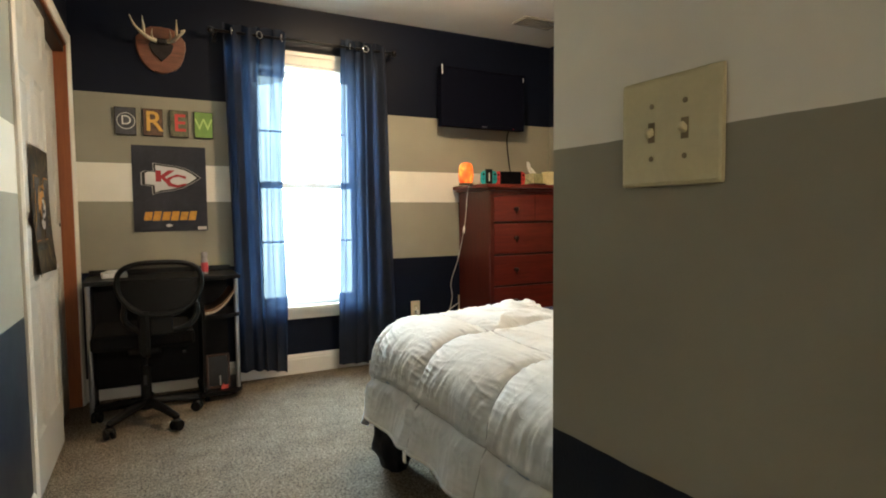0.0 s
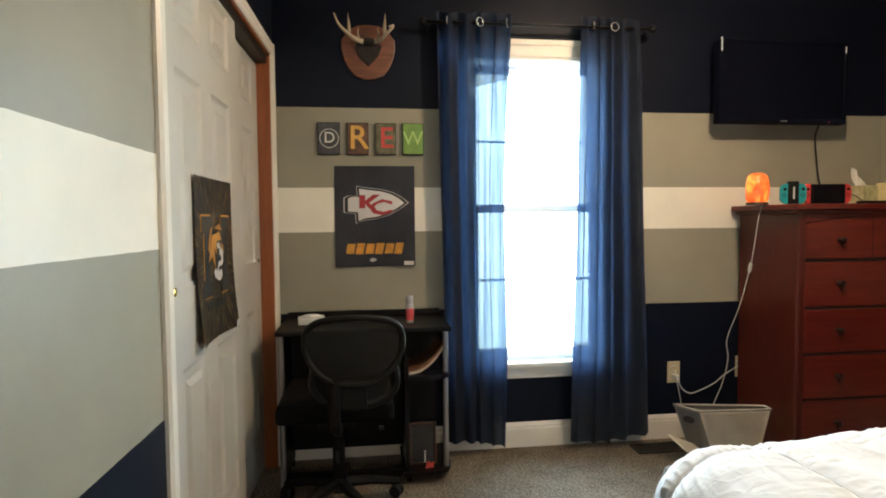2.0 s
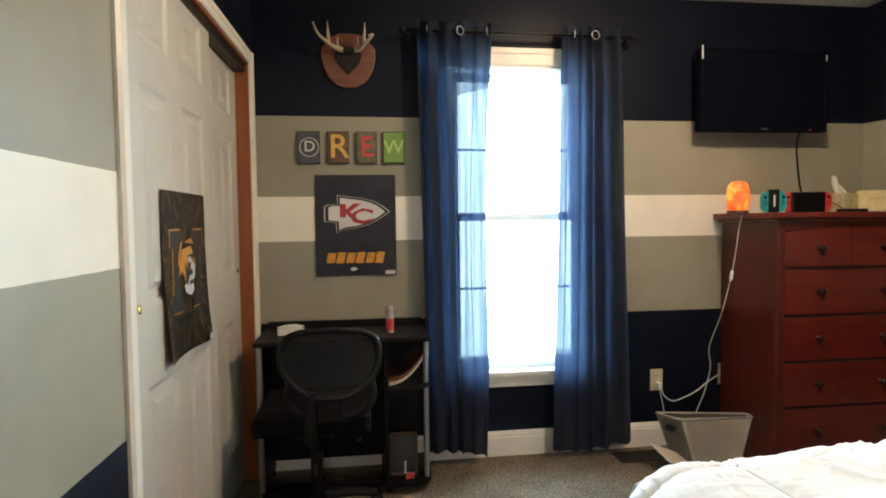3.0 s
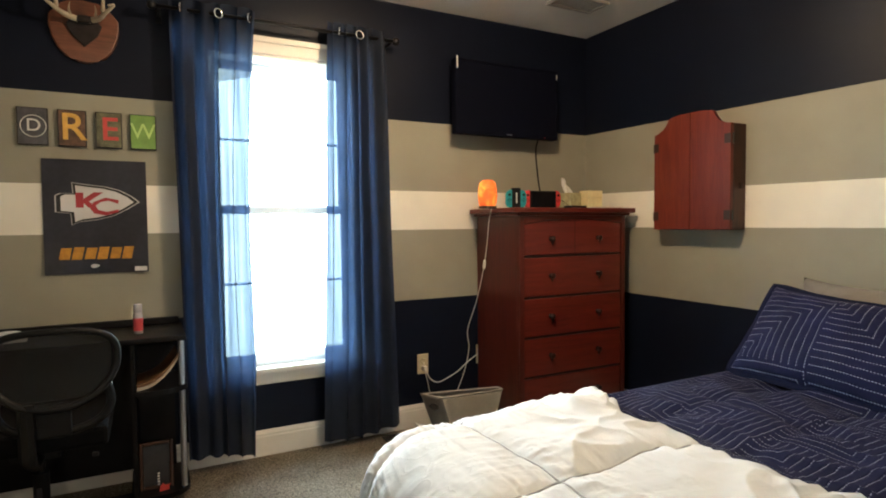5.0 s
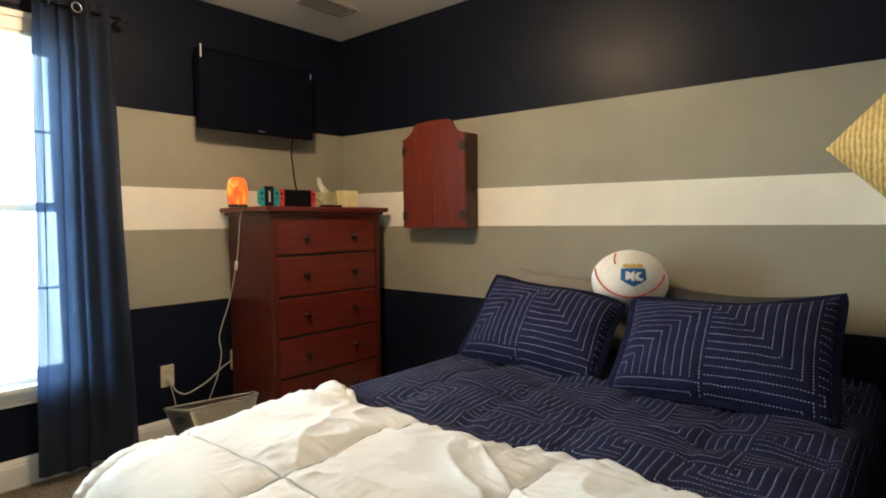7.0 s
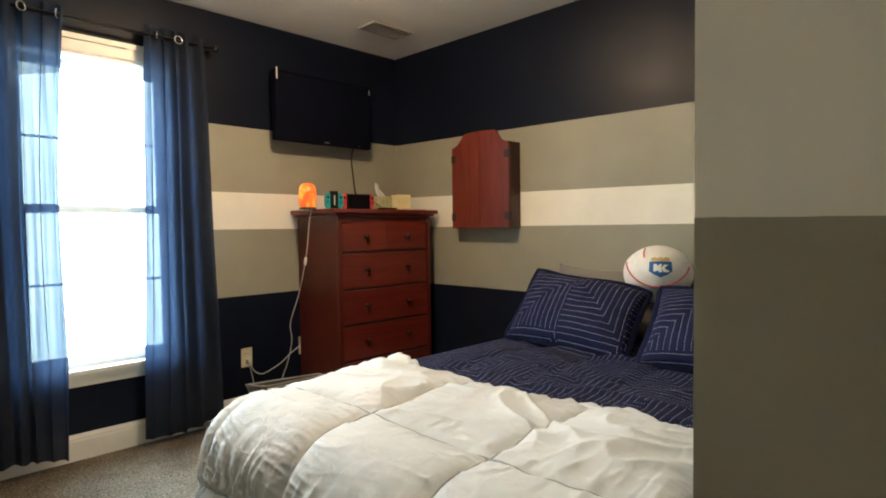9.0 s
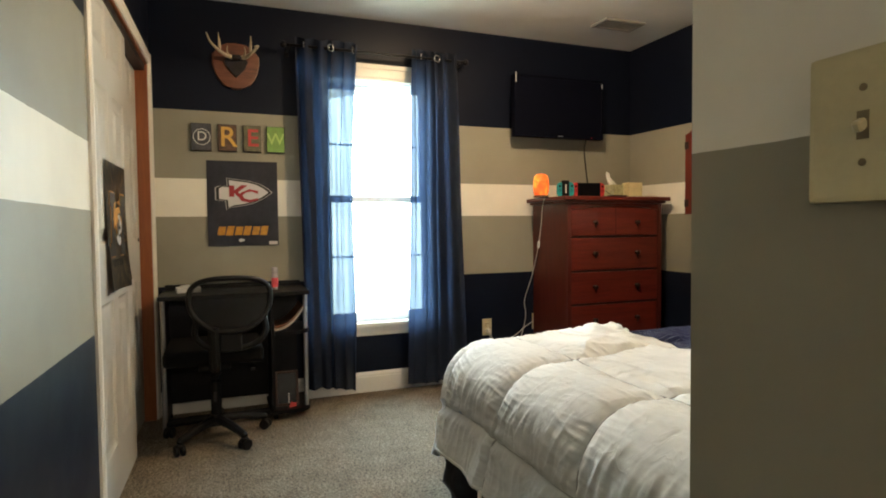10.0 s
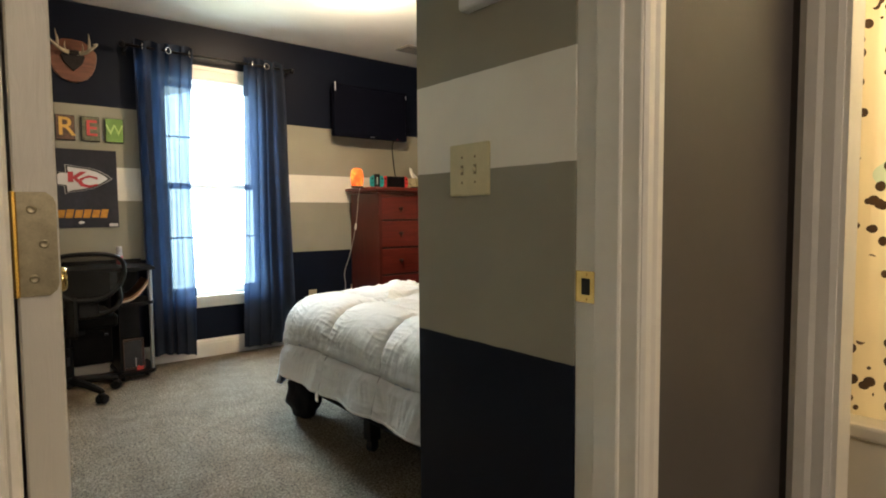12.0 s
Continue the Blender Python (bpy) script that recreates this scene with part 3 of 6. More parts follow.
setting("bath_wall_north", box(BX + 0.091, 3.3, 0.12, 0.24, 0, H), "bath_paint", "cream bathroom wall", "wall")
setting("bath_wall_east", box(3.18, 3.3, -2.6, 0.12, 0, H), "bath_paint", "cream bathroom wall", "wall")
bc = thing("bath_door_casing", "white painted casing of the bathroom door", "casing", kind="structure")
TOBATH = Matrix(((-1, 0, 0, 0), (0, 1, 0, 0), (0, 0, 1, 0), (0, 0, 0, 1)))
part("casing", moved(casing_bar(2.10, 0.096), Matrix.Translation((BX, 0.040, 0)) @ TOBATH), "trim", bc)
part("casing", moved(casing_bar(2.10, 0.066), Matrix.Translation((BX, -0.725, 0)) @ TOBATH @ Matrix.Diagonal((1, -1, 1, 1))), "trim", bc)
part("jamb", box(BX - 0.001, BX + 0.091, 0.028, 0.046, 0, 2.06), "trim", bc)
part("jamb", box(BX - 0.001, BX + 0.091, -0.731, -0.713, 0, 2.06), "trim", bc)
part("head_jamb", box(BX - 0.001, BX + 0.091, -0.713, 0.028, 2.042, 2.061), "trim", bc)

M["porcelain"] = plain("ivory_porcelain", (0.80, 0.74, 0.60), 0.12, vary=0.02)
def oval(rx, ry, cy, z, seg=28):
    return [(rx * math.cos(2 * math.pi * i / seg), cy + ry * math.sin(2 * math.pi * i / seg), z) for i in range(seg)]


def loft(rings, bm=None):
    out = bm or bmesh.new()
    vs = [[out.verts.new(p) for p in r] for r in rings]
    n = len(vs[0])
    for a, b in zip(vs, vs[1:]):
        for i in range(n):
            out.faces.new((a[i], a[(i + 1) % n], b[(i + 1) % n], b[i]))
    out.faces.new(vs[0][::-1])
    out.faces.new(vs[-1])
    return out


TX = 1.60
tub = thing("bathtub", "ivory bathtub with a rounded rim below a shower curtain", "bathtub")
part("apron", box(TX, TX + 0.03, -1.45, 0.118, 0.0, 0.43, 0.006), "porcelain", tub)
part("rim", join(box(TX - 0.012, TX + 0.085, -1.45, 0.118, 0.4305, 0.475, 0.018, 4), box(TX + 0.62, TX + 0.70, -1.45, 0.118, 0.4305, 0.475, 0.018, 4)), "porcelain", tub)
part("basin", join(box(TX + 0.0305, TX + 0.66, -1.45, 0.118, 0.0, 0.10, 0.01), box(TX + 0.63, TX + 0.70, -1.45, 0.118, 0.101, 0.43)), "porcelain", tub)


def spotted():
    """Cream cloth with loose dark brown and green blotches."""
    k = Mat("spotted_shower_curtain", 0.7)
    v = k.coords((1, 1, 1))
    vo = k.n("ShaderNodeTexVoronoi", Scale=24.0, Randomness=0.9)
    k.link(v, vo.inputs["Vector"])
    big = k.noise(v, 3.4, 2)
    dot = k.math("MULTIPLY", k.math("LESS_THAN", vo.outputs["Distance"], 0.36), k.math("GREATER_THAN", big, 0.47))
    c = k.mix(k.math("GREATER_THAN", k.noise(v, 2.3, 1), 0.60), (0.74, 0.66, 0.46), (0.52, 0.62, 0.48))
    c = k.mix(dot, c, (0.06, 0.035, 0.018))
    k.color(c)
    tl = k.n("ShaderNodeBsdfTranslucent")
    k.link(c, tl.inputs["Color"])
    mixed = k.n("ShaderNodeMixShader", Fac=0.45)
    k.link(k.b.outputs[0], mixed.inputs[1])
    k.link(tl.outputs[0], mixed.inputs[2])
    k.link(mixed.outputs[0], k.t.nodes["Material Output"].inputs["Surface"])
    return k.m


M["spotted"] = spotted()
solid("shower_curtain", sheet(60, 4, lambda u, v: Vector((TX + 0.13 + 0.025 * math.sin(u * 60), -1.44 + 1.55 * u, 0.25 + 1.792 * v))), "spotted", "cream shower curtain with brown and green spots", "curtain", smooth=True)
solid("shower_rod", tube([(TX + 0.13, -2.59, 2.045), (TX + 0.13, 0.119, 2.045)], 0.012), "brass", "brass-coloured shower curtain rod", "rod", smooth=True)

# ---- curtains ----


def curtain_cloth():
    """Thin woven navy cloth that lets part of the daylight through."""
    k = Mat("sheer_navy_curtain", 0.85)
    v = k.coords()
    weave = k.n("ShaderNodeTexWave", Scale=160.0, Distortion=1.2, Detail=2.0)
    k.link(v, weave.inputs["Vector"])
    c = k.ramp(k.noise(v, 6, 4), [(0.3, (0.0095, 0.0150, 0.0310)), (0.7, (0.0140, 0.0215, 0.0430))])
    k.color(c)
    k.bump(weave.outputs["Fac"], 0.12, 0.002)
    tl = k.n("ShaderNodeBsdfTranslucent")
    k.link(k.mix(1.0, c, (1.35, 1.65, 1.85), "MULTIPLY"), tl.inputs["Color"])
    tp = k.n("ShaderNodeBsdfTransparent")
    tp.inputs["Color"].default_value = (0.80, 0.92, 1.0, 1)
    a = k.n("ShaderNodeMixShader", Fac=0.36)
    k.link(k.b.outputs[0], a.inputs[1])
    k.link(tl.outputs[0], a.inputs[2])
    b = k.n("ShaderNodeMixShader")
    # Upright streaks in the see-through share imitate the bright and dark of folds.
    fold_streak = k.noise(k.coords((1.0, 1.0, 0.02)), 42.0, 3, 0.6)
    k.link(k.math("MULTIPLY", k.math("POWER", fold_streak, 2.2), 0.135), b.inputs[0])
    k.link(a.outputs[0], b.inputs[1])
    k.link(tp.outputs[0], b.inputs[2])
    k.link(b.outputs[0], k.t.nodes["Material Output"].inputs["Surface"])
    return k.m


M["curtain"] = curtain_cloth()
M["black_metal"] = plain("black_rod_metal", (0.018, 0.017, 0.018), 0.35, 0.7)
M["chrome"] = plain("chrome_grommet", (0.62, 0.62, 0.64), 0.18, 1.0, vary=0.05)
RZ, RY = 2.190, 3.888
rod = thing("curtain_rod", "thin black metal curtain rod with ball finials", "curtain rod")
part("rod", tube([(0.545, RY, RZ), (1.712, RY, RZ)], 0.008, 12), "black_metal", rod, smooth=True)
for fx in (0.535, 1.722):
    part("finial", lathe([(0, -0.02), (0.012, -0.017), (0.019, -0.006), (0.02, 0.004), (0.013, 0.016), (0, 0.02)], 16, m=pose(fx, RY, RZ, 0, 90, 0)), "black_metal", rod, smooth=True)
for fx in (0.565, 1.695):
    br = part("bracket", join(tube([(fx, RY, RZ - 0.009), (fx, 3.93, RZ - 0.012), (fx, 3.996, RZ - 0.012)], 0.006), box(fx - 0.012, fx + 0.012, 3.9955, 4.0, RZ - 0.045, RZ + 0.03, 0.002, 1)), "black_metal", rod)


def curtain(name_label, top, bottom, waist, folds, phase, loose, rings):
    """One gathered panel: top and bottom are (x0, x1); loose: how folds spread and lean."""
    ob = thing("curtain", name_label, "curtain", group="window curtains")
    rnd = random.Random(int(phase * 10))
    offs = [rnd.uniform(-0.5, 0.5) for _ in range(folds + 2)]

    def place(u, v):
        z = 0.045 + (2.238 - 0.045) * v
        k = 1 - v
        a = top[0] + (bottom[0] - top[0]) * k
        b = top[1] + (bottom[1] - top[1]) * k
        b -= waist * math.sin(math.pi * min(1, k * 1.25)) * (1 - k * 0.3)
        # tight pleats over the first part, a loose flat panel over the rest
        w = u if not loose < 0 else 1 - u
        tight = min(1.0, w / 0.62)
        flat_ = max(0.0, (w - 0.62) / 0.38)
        # the loose part doubles back on itself in two narrow pleats
        pleat = min(1.0, flat_ * 5) * min(1.0, (1 - flat_) * 5)
        across = 0.50 * tight + 0.50 * (flat_ + 0.082 * pleat * math.sin(2 * math.pi * 2.5 * flat_ + phase + 0.9 * math.sin(3 * k)))
        across = across if not loose < 0 else 1 - across
        ph = 2 * math.pi * (folds * tight + 2.5 * flat_) + phase + (1.6 + 0.9 * math.sin(3 * k)) * min(1.0, flat_ * 4)
        ph += 0.7 * offs[int(tight * folds) % len(offs)] * math.sin(math.pi * (tight * folds % 1.0)) * (0.4 + k)
        amp = (0.012 * (1 - flat_) ** 2 + 0.010) * (1.0 - 0.2 * k + 0.15 * math.sin(7 * w + phase + 2 * k))
        x = a + (b - a) * across + 0.008 * noise.noise((u * 6, v * 2.5, phase))
        y = RY + amp * math.sin(ph) + 0.010 * k * noise.noise((u * 4 + 3, v * 2, phase))
        y = min(y, 3.955 if z > 0.36 else 3.965)
        z += (0.018 + 0.022 * math.sin(3.2 * w + phase) + 0.002 * math.sin(ph)) * max(0, 1 - v / 0.08) + 0.012 * math.sin(ph) * max(0, (v - 0.985) / 0.015)
        return Vector((x, y, z))

    part("cloth", sheet(150, 60, place), "curtain", ob, smooth=True)
    for gx, tilt in rings:
        part("grommet", tube([(0.021 * math.cos(t), 0, 0.021 * math.sin(t)) for t in (2 * math.pi * i / 20 for i in range(20))], 0.0045, 8, closed=True), "chrome", ob, "chrome grommet", True, pose(gx, RY - 0.016, RZ, 0, 0, tilt))
    return ob


curtain("sheer navy grommet curtain gathered beside the window", (0.600, 0.985), (0.640, 0.940), 0.030, 2, 0.6, 1.0, ((0.655, 70), (0.815, 30), (0.955, 60)))
curtain("sheer navy grommet curtain drawn back beside the window", (1.345, 1.660), (1.290, 1.722), 0.0, 2, 2.4, -1.0, ((1.512, 8), (1.40, 75)))

# ---- closet wall and posters ----
M["poster_navy"] = plain("printed_slate_navy_paper", (0.040, 0.042, 0.062), 0.38, vary=0.35, scale=5)
M["poster_white"] = plain("printed_pale_grey", (0.60, 0.59, 0.60), 0.4, vary=0.05)
M["poster_red"] = plain("printed_red", (0.36, 0.020, 0.028), 0.4, vary=0.05)
M["poster_gold"] = plain("printed_gold", (0.52, 0.24, 0.022), 0.4, vary=0.25, scale=40)
M["poster_black"] = plain("printed_black", (0.010, 0.009, 0.009), 0.4, vary=0.1)


def flat(pts, y=0.0, bm=None):
    """A thin printed shape in x, z."""
    return extrude_outline(pts, -0.0006, bm, m=pose(0, y, 0))


def paper(w, h, curl):
    """A thin poster with slightly lifted lower corners; face towards -y."""
    def place(u, v):
        lift = curl * ((1 - v) ** 3) * (abs(2 * u - 1) ** 2) + 0.0015 * noise.noise((u * 3, v * 3, 7))
        return Vector(((u - 0.5) * w, -0.004 - lift, (v - 0.5) * h))
    bm = sheet(12, 14, place)
    bmesh.ops.solidify(bm, geom=bm.faces[:], thickness=0.0008)
    return bm


# arrowhead emblem
def arrowhead(scale, y, jag):
    pts = [(-0.148, 0.030), (-0.148, -0.038), (-0.095, -0.044), (-0.092, -0.092), (-0.060, -0.078), (0.0, -0.070), (0.06, -0.054), (0.115, -0.024), (0.158, 0.006), (0.13, 0.030), (0.085, 0.055), (0.03, 0.070), (-0.04, 0.078), (-0.088, 0.085), (-0.085, 0.040), (-0.130, 0.040)]
    return flat([(x * scale, z * scale) for x, z in pts], y)


po = thing("football_poster", "slate navy football poster with an arrowhead emblem and gold lettering bar", "poster", pose(0.290, 3.999, 1.240))
part("sheet", paper(0.405, 0.512, 0.012), "poster_navy", po)
EM = pose(0.002, 0, 0.062)
part("emblem_edge", moved(arrowhead(1.08, -0.0056, 1), EM), "poster_white", po, "pale grey arrowhead outline")
part("emblem_outline", moved(arrowhead(1.045, -0.0066, 1), EM), "poster_black", po, "black arrowhead outline")
part("emblem_field", moved(arrowhead(0.93, -0.0076, 1), EM), "poster_white", po, "pale grey arrowhead field")
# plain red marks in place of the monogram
mono = join(
    flat([(-0.070, 0.040), (-0.044, 0.040), (-0.044, -0.018), (-0.070, -0.018)], -0.0086), flat([(-0.044, 0.016), (-0.010, 0.042), (0.022, 0.042), (-0.026, 0.006), (0.0, -0.018), (-0.028, -0.018), (-0.044, 0.0)], -0.0086),
    flat([(0.075, 0.012), (0.030, 0.022), (-0.012, 0.004), (-0.024, -0.020), (-0.010, -0.040), (0.030, -0.048), (0.075, -0.034), (0.072, -0.024), (0.034, -0.034), (0.004, -0.026), (-0.004, -0.010), (0.012, 0.004), (0.040, 0.010), (0.072, -0.002)], -0.0096))
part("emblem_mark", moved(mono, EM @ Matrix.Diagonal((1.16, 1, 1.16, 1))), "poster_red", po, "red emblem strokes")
for i in range(6):
    x0 = -0.148 + i * 0.049
    bar = flat([(x0 - 0.004, -0.192), (x0 + 0.036, -0.192), (x0 + 0.048, -0.136), (x0 + 0.008, -0.136)] if i % 2 else [(x0 - 0.003, -0.190), (x0 + 0.038, -0.190), (x0 + 0.049, -0.139), (x0 + 0.008, -0.139)], -0.0072)
    part("lettering_bar", bar, "poster_gold", po, "gold lettering bar")
part("small_emblem", moved(arrowhead(0.12, -0.0075, 1), pose(-0.012, 0, -0.222)), "poster_white", po)
part("barcode_label", flat([(0.145, -0.250), (0.196, -0.250), (0.196, -0.230), (0.145, -0.230)], -0.018), "poster_white", po, "white barcode label")


def burst_mat():
    """Brown and gold print radiating from the middle, on near-black paper."""
    k = Mat("radiating_brown_print", 0.4)
    tc = k.n("ShaderNodeTexCoord")
    g = k.n("ShaderNodeSeparateXYZ")
    k.link(tc.outputs["Object"], g.inputs[0])
    ang = k.math("ARCTAN2", g.outputs["Z"], g.outputs["X"])
    rad = k.math("SQRT", k.math("ADD", k.math("MULTIPLY", g.outputs["X"], g.outputs["X"]), k.math("MULTIPLY", g.outputs["Z"], g.outputs["Z"])))
    cb = k.n("ShaderNodeCombineXYZ")
    k.link(k.math("MULTIPLY", ang, 9.0), cb.inputs[0])
    k.link(k.math("MULTIPLY", rad, 7.0), cb.inputs[1])
    f = k.noise(cb.outputs[0], 1.6, 5, 0.7)
    k.color(k.ramp(f, [(0.38, (0.010, 0.008, 0.006)), (0.52, (0.060, 0.038, 0.014)), (0.66, (0.34, 0.22, 0.075))]))
    return k.m


M["burst"] = burst_mat()
mz = thing("college_poster", "black and brown college poster with a block letter and gold streaks", "poster", WEST @ pose(-0.0155, 2.985, 1.098, 0, 0, 90))
part("sheet", paper(0.405, 0.512, 0.022), "burst", mz)
BLOCK = [(-0.15, -0.115), (-0.05, -0.115), (-0.05, -0.070), (-0.075, -0.070), (-0.075, 0.03), (0.0, -0.055), (0.075, 0.03), (0.075, -0.070), (0.05, -0.070), (0.05, -0.115), (0.15, -0.115), (0.15, -0.062), (0.128, -0.062), (0.128, 0.082), (0.15, 0.082), (0.15, 0.135), (0.062, 0.135), (0.0, 0.055), (-0.062, 0.135), (-0.15, 0.135), (-0.15, 0.082), (-0.128, 0.082), (-0.128, -0.062), (-0.15, -0.062)]
part("block_edge", flat([(x * 1.05, z * 1.045) for x, z in BLOCK], -0.0064), "poster_gold", mz, "thin gold edge of the block shape")
part("block_shape", flat(BLOCK, -0.0074), "poster_black", mz, "black block shape")
part("streak", flat([(-0.09, -0.01), (-0.055, 0.075), (0.03, 0.085), (0.055, 0.06), (-0.005, 0.055), (0.0, 0.01), (-0.03, 0.035), (-0.02, -0.03), (-0.055, 0.01)], -0.0084), "poster_gold", mz, "gold brush streaks")
part("streak", flat([(0.0, -0.07), (-0.03, -0.045), (0.0, -0.04), (0.02, 0.005), (0.035, 0.04), (0.07, 0.02), (0.068, -0.015), (0.045, -0.03), (0.055, -0.06), (0.03, -0.075)], -0.0084), "poster_white", mz, "white brush patch")
for pts in ([(-0.095, 0.030), (-0.070, 0.095), (-0.045, 0.105), (-0.070, 0.060), (-0.078, 0.020)], [(-0.030, 0.098), (0.030, 0.112), (0.062, 0.090), (0.020, 0.094)], [(0.040, 0.050), (0.072, 0.040), (0.080, 0.010), (0.064, 0.022)]):
    part("streak", flat(pts, -0.0085), "poster_gold", mz, "gold brush streak")
for pts in ([(-0.012, 0.046), (0.020, 0.052), (0.034, 0.036), (0.006, 0.030)], [(-0.040, -0.040), (-0.018, -0.030), (-0.006, -0.052), (-0.024, -0.066)]):
    part("streak", flat(pts, -0.0093), "poster_white", mz, "white brush patch")
for pts in ([(0.004, -0.002), (0.030, 0.012), (0.044, -0.004), (0.020, -0.012)], [(0.010, -0.030), (0.040, -0.024), (0.046, -0.036), (0.018, -0.042)]):
    part("streak", flat(pts, -0.0098), "poster_black", mz, "black brush patch")
for i in range(8):
    bar = flat([(-0.150 + i * 0.038, -0.158), (-0.122 + i * 0.038, -0.158), (-0.122 + i * 0.038, -0.130), (-0.150 + i * 0.038, -0.130)], -0.0065)
    part("lettering_bar", bar, "poster_black", mz, "dark lettering bar")
part("barcode_label", flat([(0.152, -0.252), (0.196, -0.252), (0.196, -0.228), (0.152, -0.228)], -0.028), "poster_white", mz, "white barcode label")

# letter tiles
M["tile_edge"] = plain("black_tile_edge", (0.015, 0.014, 0.014), 0.6)
M["tile_slate"] = plain("slate_print", (0.060, 0.062, 0.075), 0.45, vary=0.5, scale=30)
M["tile_brown"] = plain("rust_brown_print", (0.115, 0.060, 0.036), 0.45, vary=0.6, scale=35)
M["tile_olive"] = plain("olive_print", (0.125, 0.125, 0.070), 0.45, vary=0.7, scale=28)
M["tile_green"] = plain("grass_green_print", (0.165, 0.30, 0.060), 0.45, vary=0.2, scale=25)
M["letter_white"] = plain("white_letter", (0.72, 0.72, 0.70), 0.5, vary=0.05)
M["letter_yellow"] = plain("yellow_letter", (0.66, 0.38, 0.075), 0.5, vary=0.12, scale=40)
M["letter_red"] = plain("red_letter", (0.55, 0.060, 0.050), 0.5, vary=0.1, scale=40)
M["letter_lime"] = plain("pale_lime_letter", (0.44, 0.60, 0.19), 0.5, vary=0.1, scale=40)
for ch, x0, x1, bg, fg, size, what in (
    ("D", 0.009, 0.120, "tile_slate", "letter_white", 0.075, "dark slate letter tile with a white D in a ring"),
    ("R", 0.155, 0.262, "tile_brown", "letter_yellow", 0.165, "rust brown letter tile with a yellow R"),
    ("E", 0.297, 0.401, "tile_olive", "letter_red", 0.145, "mottled olive letter tile with a red E"),
    ("W", 0.432, 0.541, "tile_green", "letter_lime", 0.100, "grass green letter tile with a pale lime W"),
):
    t = thing("letter_tile", what, "letter tile", pose((x0 + x1) / 2, 4.0, 1.631), group="letter tiles on the wall")
    w = (x1 - x0) / 2
    part("block", box(-w, w, -0.018, 0.0, -0.080, 0.080, 0.002, 1), "tile_edge", t)
    part("print", box(-w + 0.004, w - 0.004, -0.0195, -0.0182, -0.076, 0.076), bg, t)
    words("letter", ch, size, 0.002, fg, t, pose(0.004 if ch != "W" else 0, -0.0215, 0.0 if ch != "D" else 0.002, 90, 0, 0), bold=0.0015 if ch in "RE" else 0.0)
    if ch == "D":
        part("ring", tube([(0.003 + 0.046 * math.cos(a), -0.0205, 0.046 * math.sin(a)) for a in (2 * math.pi * i / 36 for i in range(36))], 0.0018, 6, closed=True), "letter_white", t, "thin white ring")

# antler mount
M["plaque"] = wood("reddish_plaque_wood", (0.085, 0.028, 0.014), (0.22, 0.080, 0.040), 0.4, "x", 1.4)
M["felt"] = plain("dark_felt", (0.020, 0.016, 0.016), 0.95, vary=0.3, scale=40)
M["antler"] = plain("bone_antler", (0.40, 0.34, 0.24), 0.55, vary=0.3, scale=25, bump=0.25, bscale=90)
mount = thing("antler_mount", "pale deer antlers on a carved reddish wood shield", "antlers", pose(0.268, 4.0, 2.056))


def shield(s):
    half = [(0.0, 0.132), (0.05, 0.130), (0.085, 0.112), (0.108, 0.085), (0.127, 0.062), (0.129, 0.02), (0.118, -0.03), (0.10, -0.07), (0.072, -0.103), (0.045, -0.112), (0.025, -0.124), (0.0, -0.128)]
    return [(x * s, z * s) for x, z in half] + [(-x * s, z * s) for x, z in half[-2:0:-1]]


part("plaque", extrude_outline(shield(1.04), 0.022, m=pose(0, -0.022, 0), bevel=0.007), "plaque", mount)
part("felt_pad", extrude_outline([(x * 0.56, z * 0.56 + 0.002) for x, z in [(0.0, 0.08), (0.08, 0.10), (0.12, 0.05), (0.09, -0.03), (0.0, -0.12), (-0.09, -0.03), (-0.12, 0.05), (-0.08, 0.10)]], 0.012, m=pose(0, -0.034, 0), bevel=0.004), "felt", mount, "dark felt pad")
part("skull_plate", moved(loft([oval(0.035, 0.020, 0, -0.012, 14), oval(0.042, 0.024, 0, 0.0, 14), oval(0.030, 0.018, 0, 0.014, 14)]), pose(0.005, -0.05, 0.045)), "felt", mount, smooth=True)


def antler(side, spread, tip):
    bm = tube(curve([(0.022 * side, -0.05, 0.045), (0.06 * side, -0.075, 0.050), (0.105 * side * spread, -0.12, 0.062), (0.150 * side * spread, -0.145, 0.095), (tip[0], -0.15, tip[1])], 6), [0.0135 - 0.0004 * i for i in range(25)][:25], 10)
    tube(curve([(0.098 * side * spread, -0.12, 0.066), (0.100 * side * spread, -0.128, 0.11), (0.103 * side * spread, -0.10, 0.138), (0.104 * side * spread, -0.085, 0.172)], 5), [0.009 - 0.0005 * i for i in range(16)], 8, bm)
    tube(curve([(0.045 * side, -0.068, 0.048), (0.050 * side, -0.085, 0.075), (0.046 * side, -0.080, 0.105)], 5), [0.007 - 0.0006 * i for i in range(11)], 8, bm)
    return bm


part("antler", antler(-1, 0.92, (-0.160, 0.145)), "antler", mount, smooth=True)
part("antler", antler(1, 0.80, (0.098, 0.09)), "antler", mount, smooth=True)

# ---- desk corner ----
M["desk"] = plain("black_desk_laminate", (0.0055, 0.0050, 0.0055), 0.42, vary=0.3, scale=25, bump=0.05, spec=0.2)
M["silver"] = plain("satin_silver_tube", (0.42, 0.42, 0.44), 0.35, 0.85, vary=0.06)
desk = thing("desk", "black laminate computer desk with silver posts and side shelves", "desk")
part("desktop", box(-0.158, 0.622, 3.60, 3.975, 0.712, 0.735, 0.006), "desk", desk)
part("back_rail", box(-0.150, 0.612, 3.958, 3.978, 0.7355, 0.765, 0.003, 1), "desk", desk)
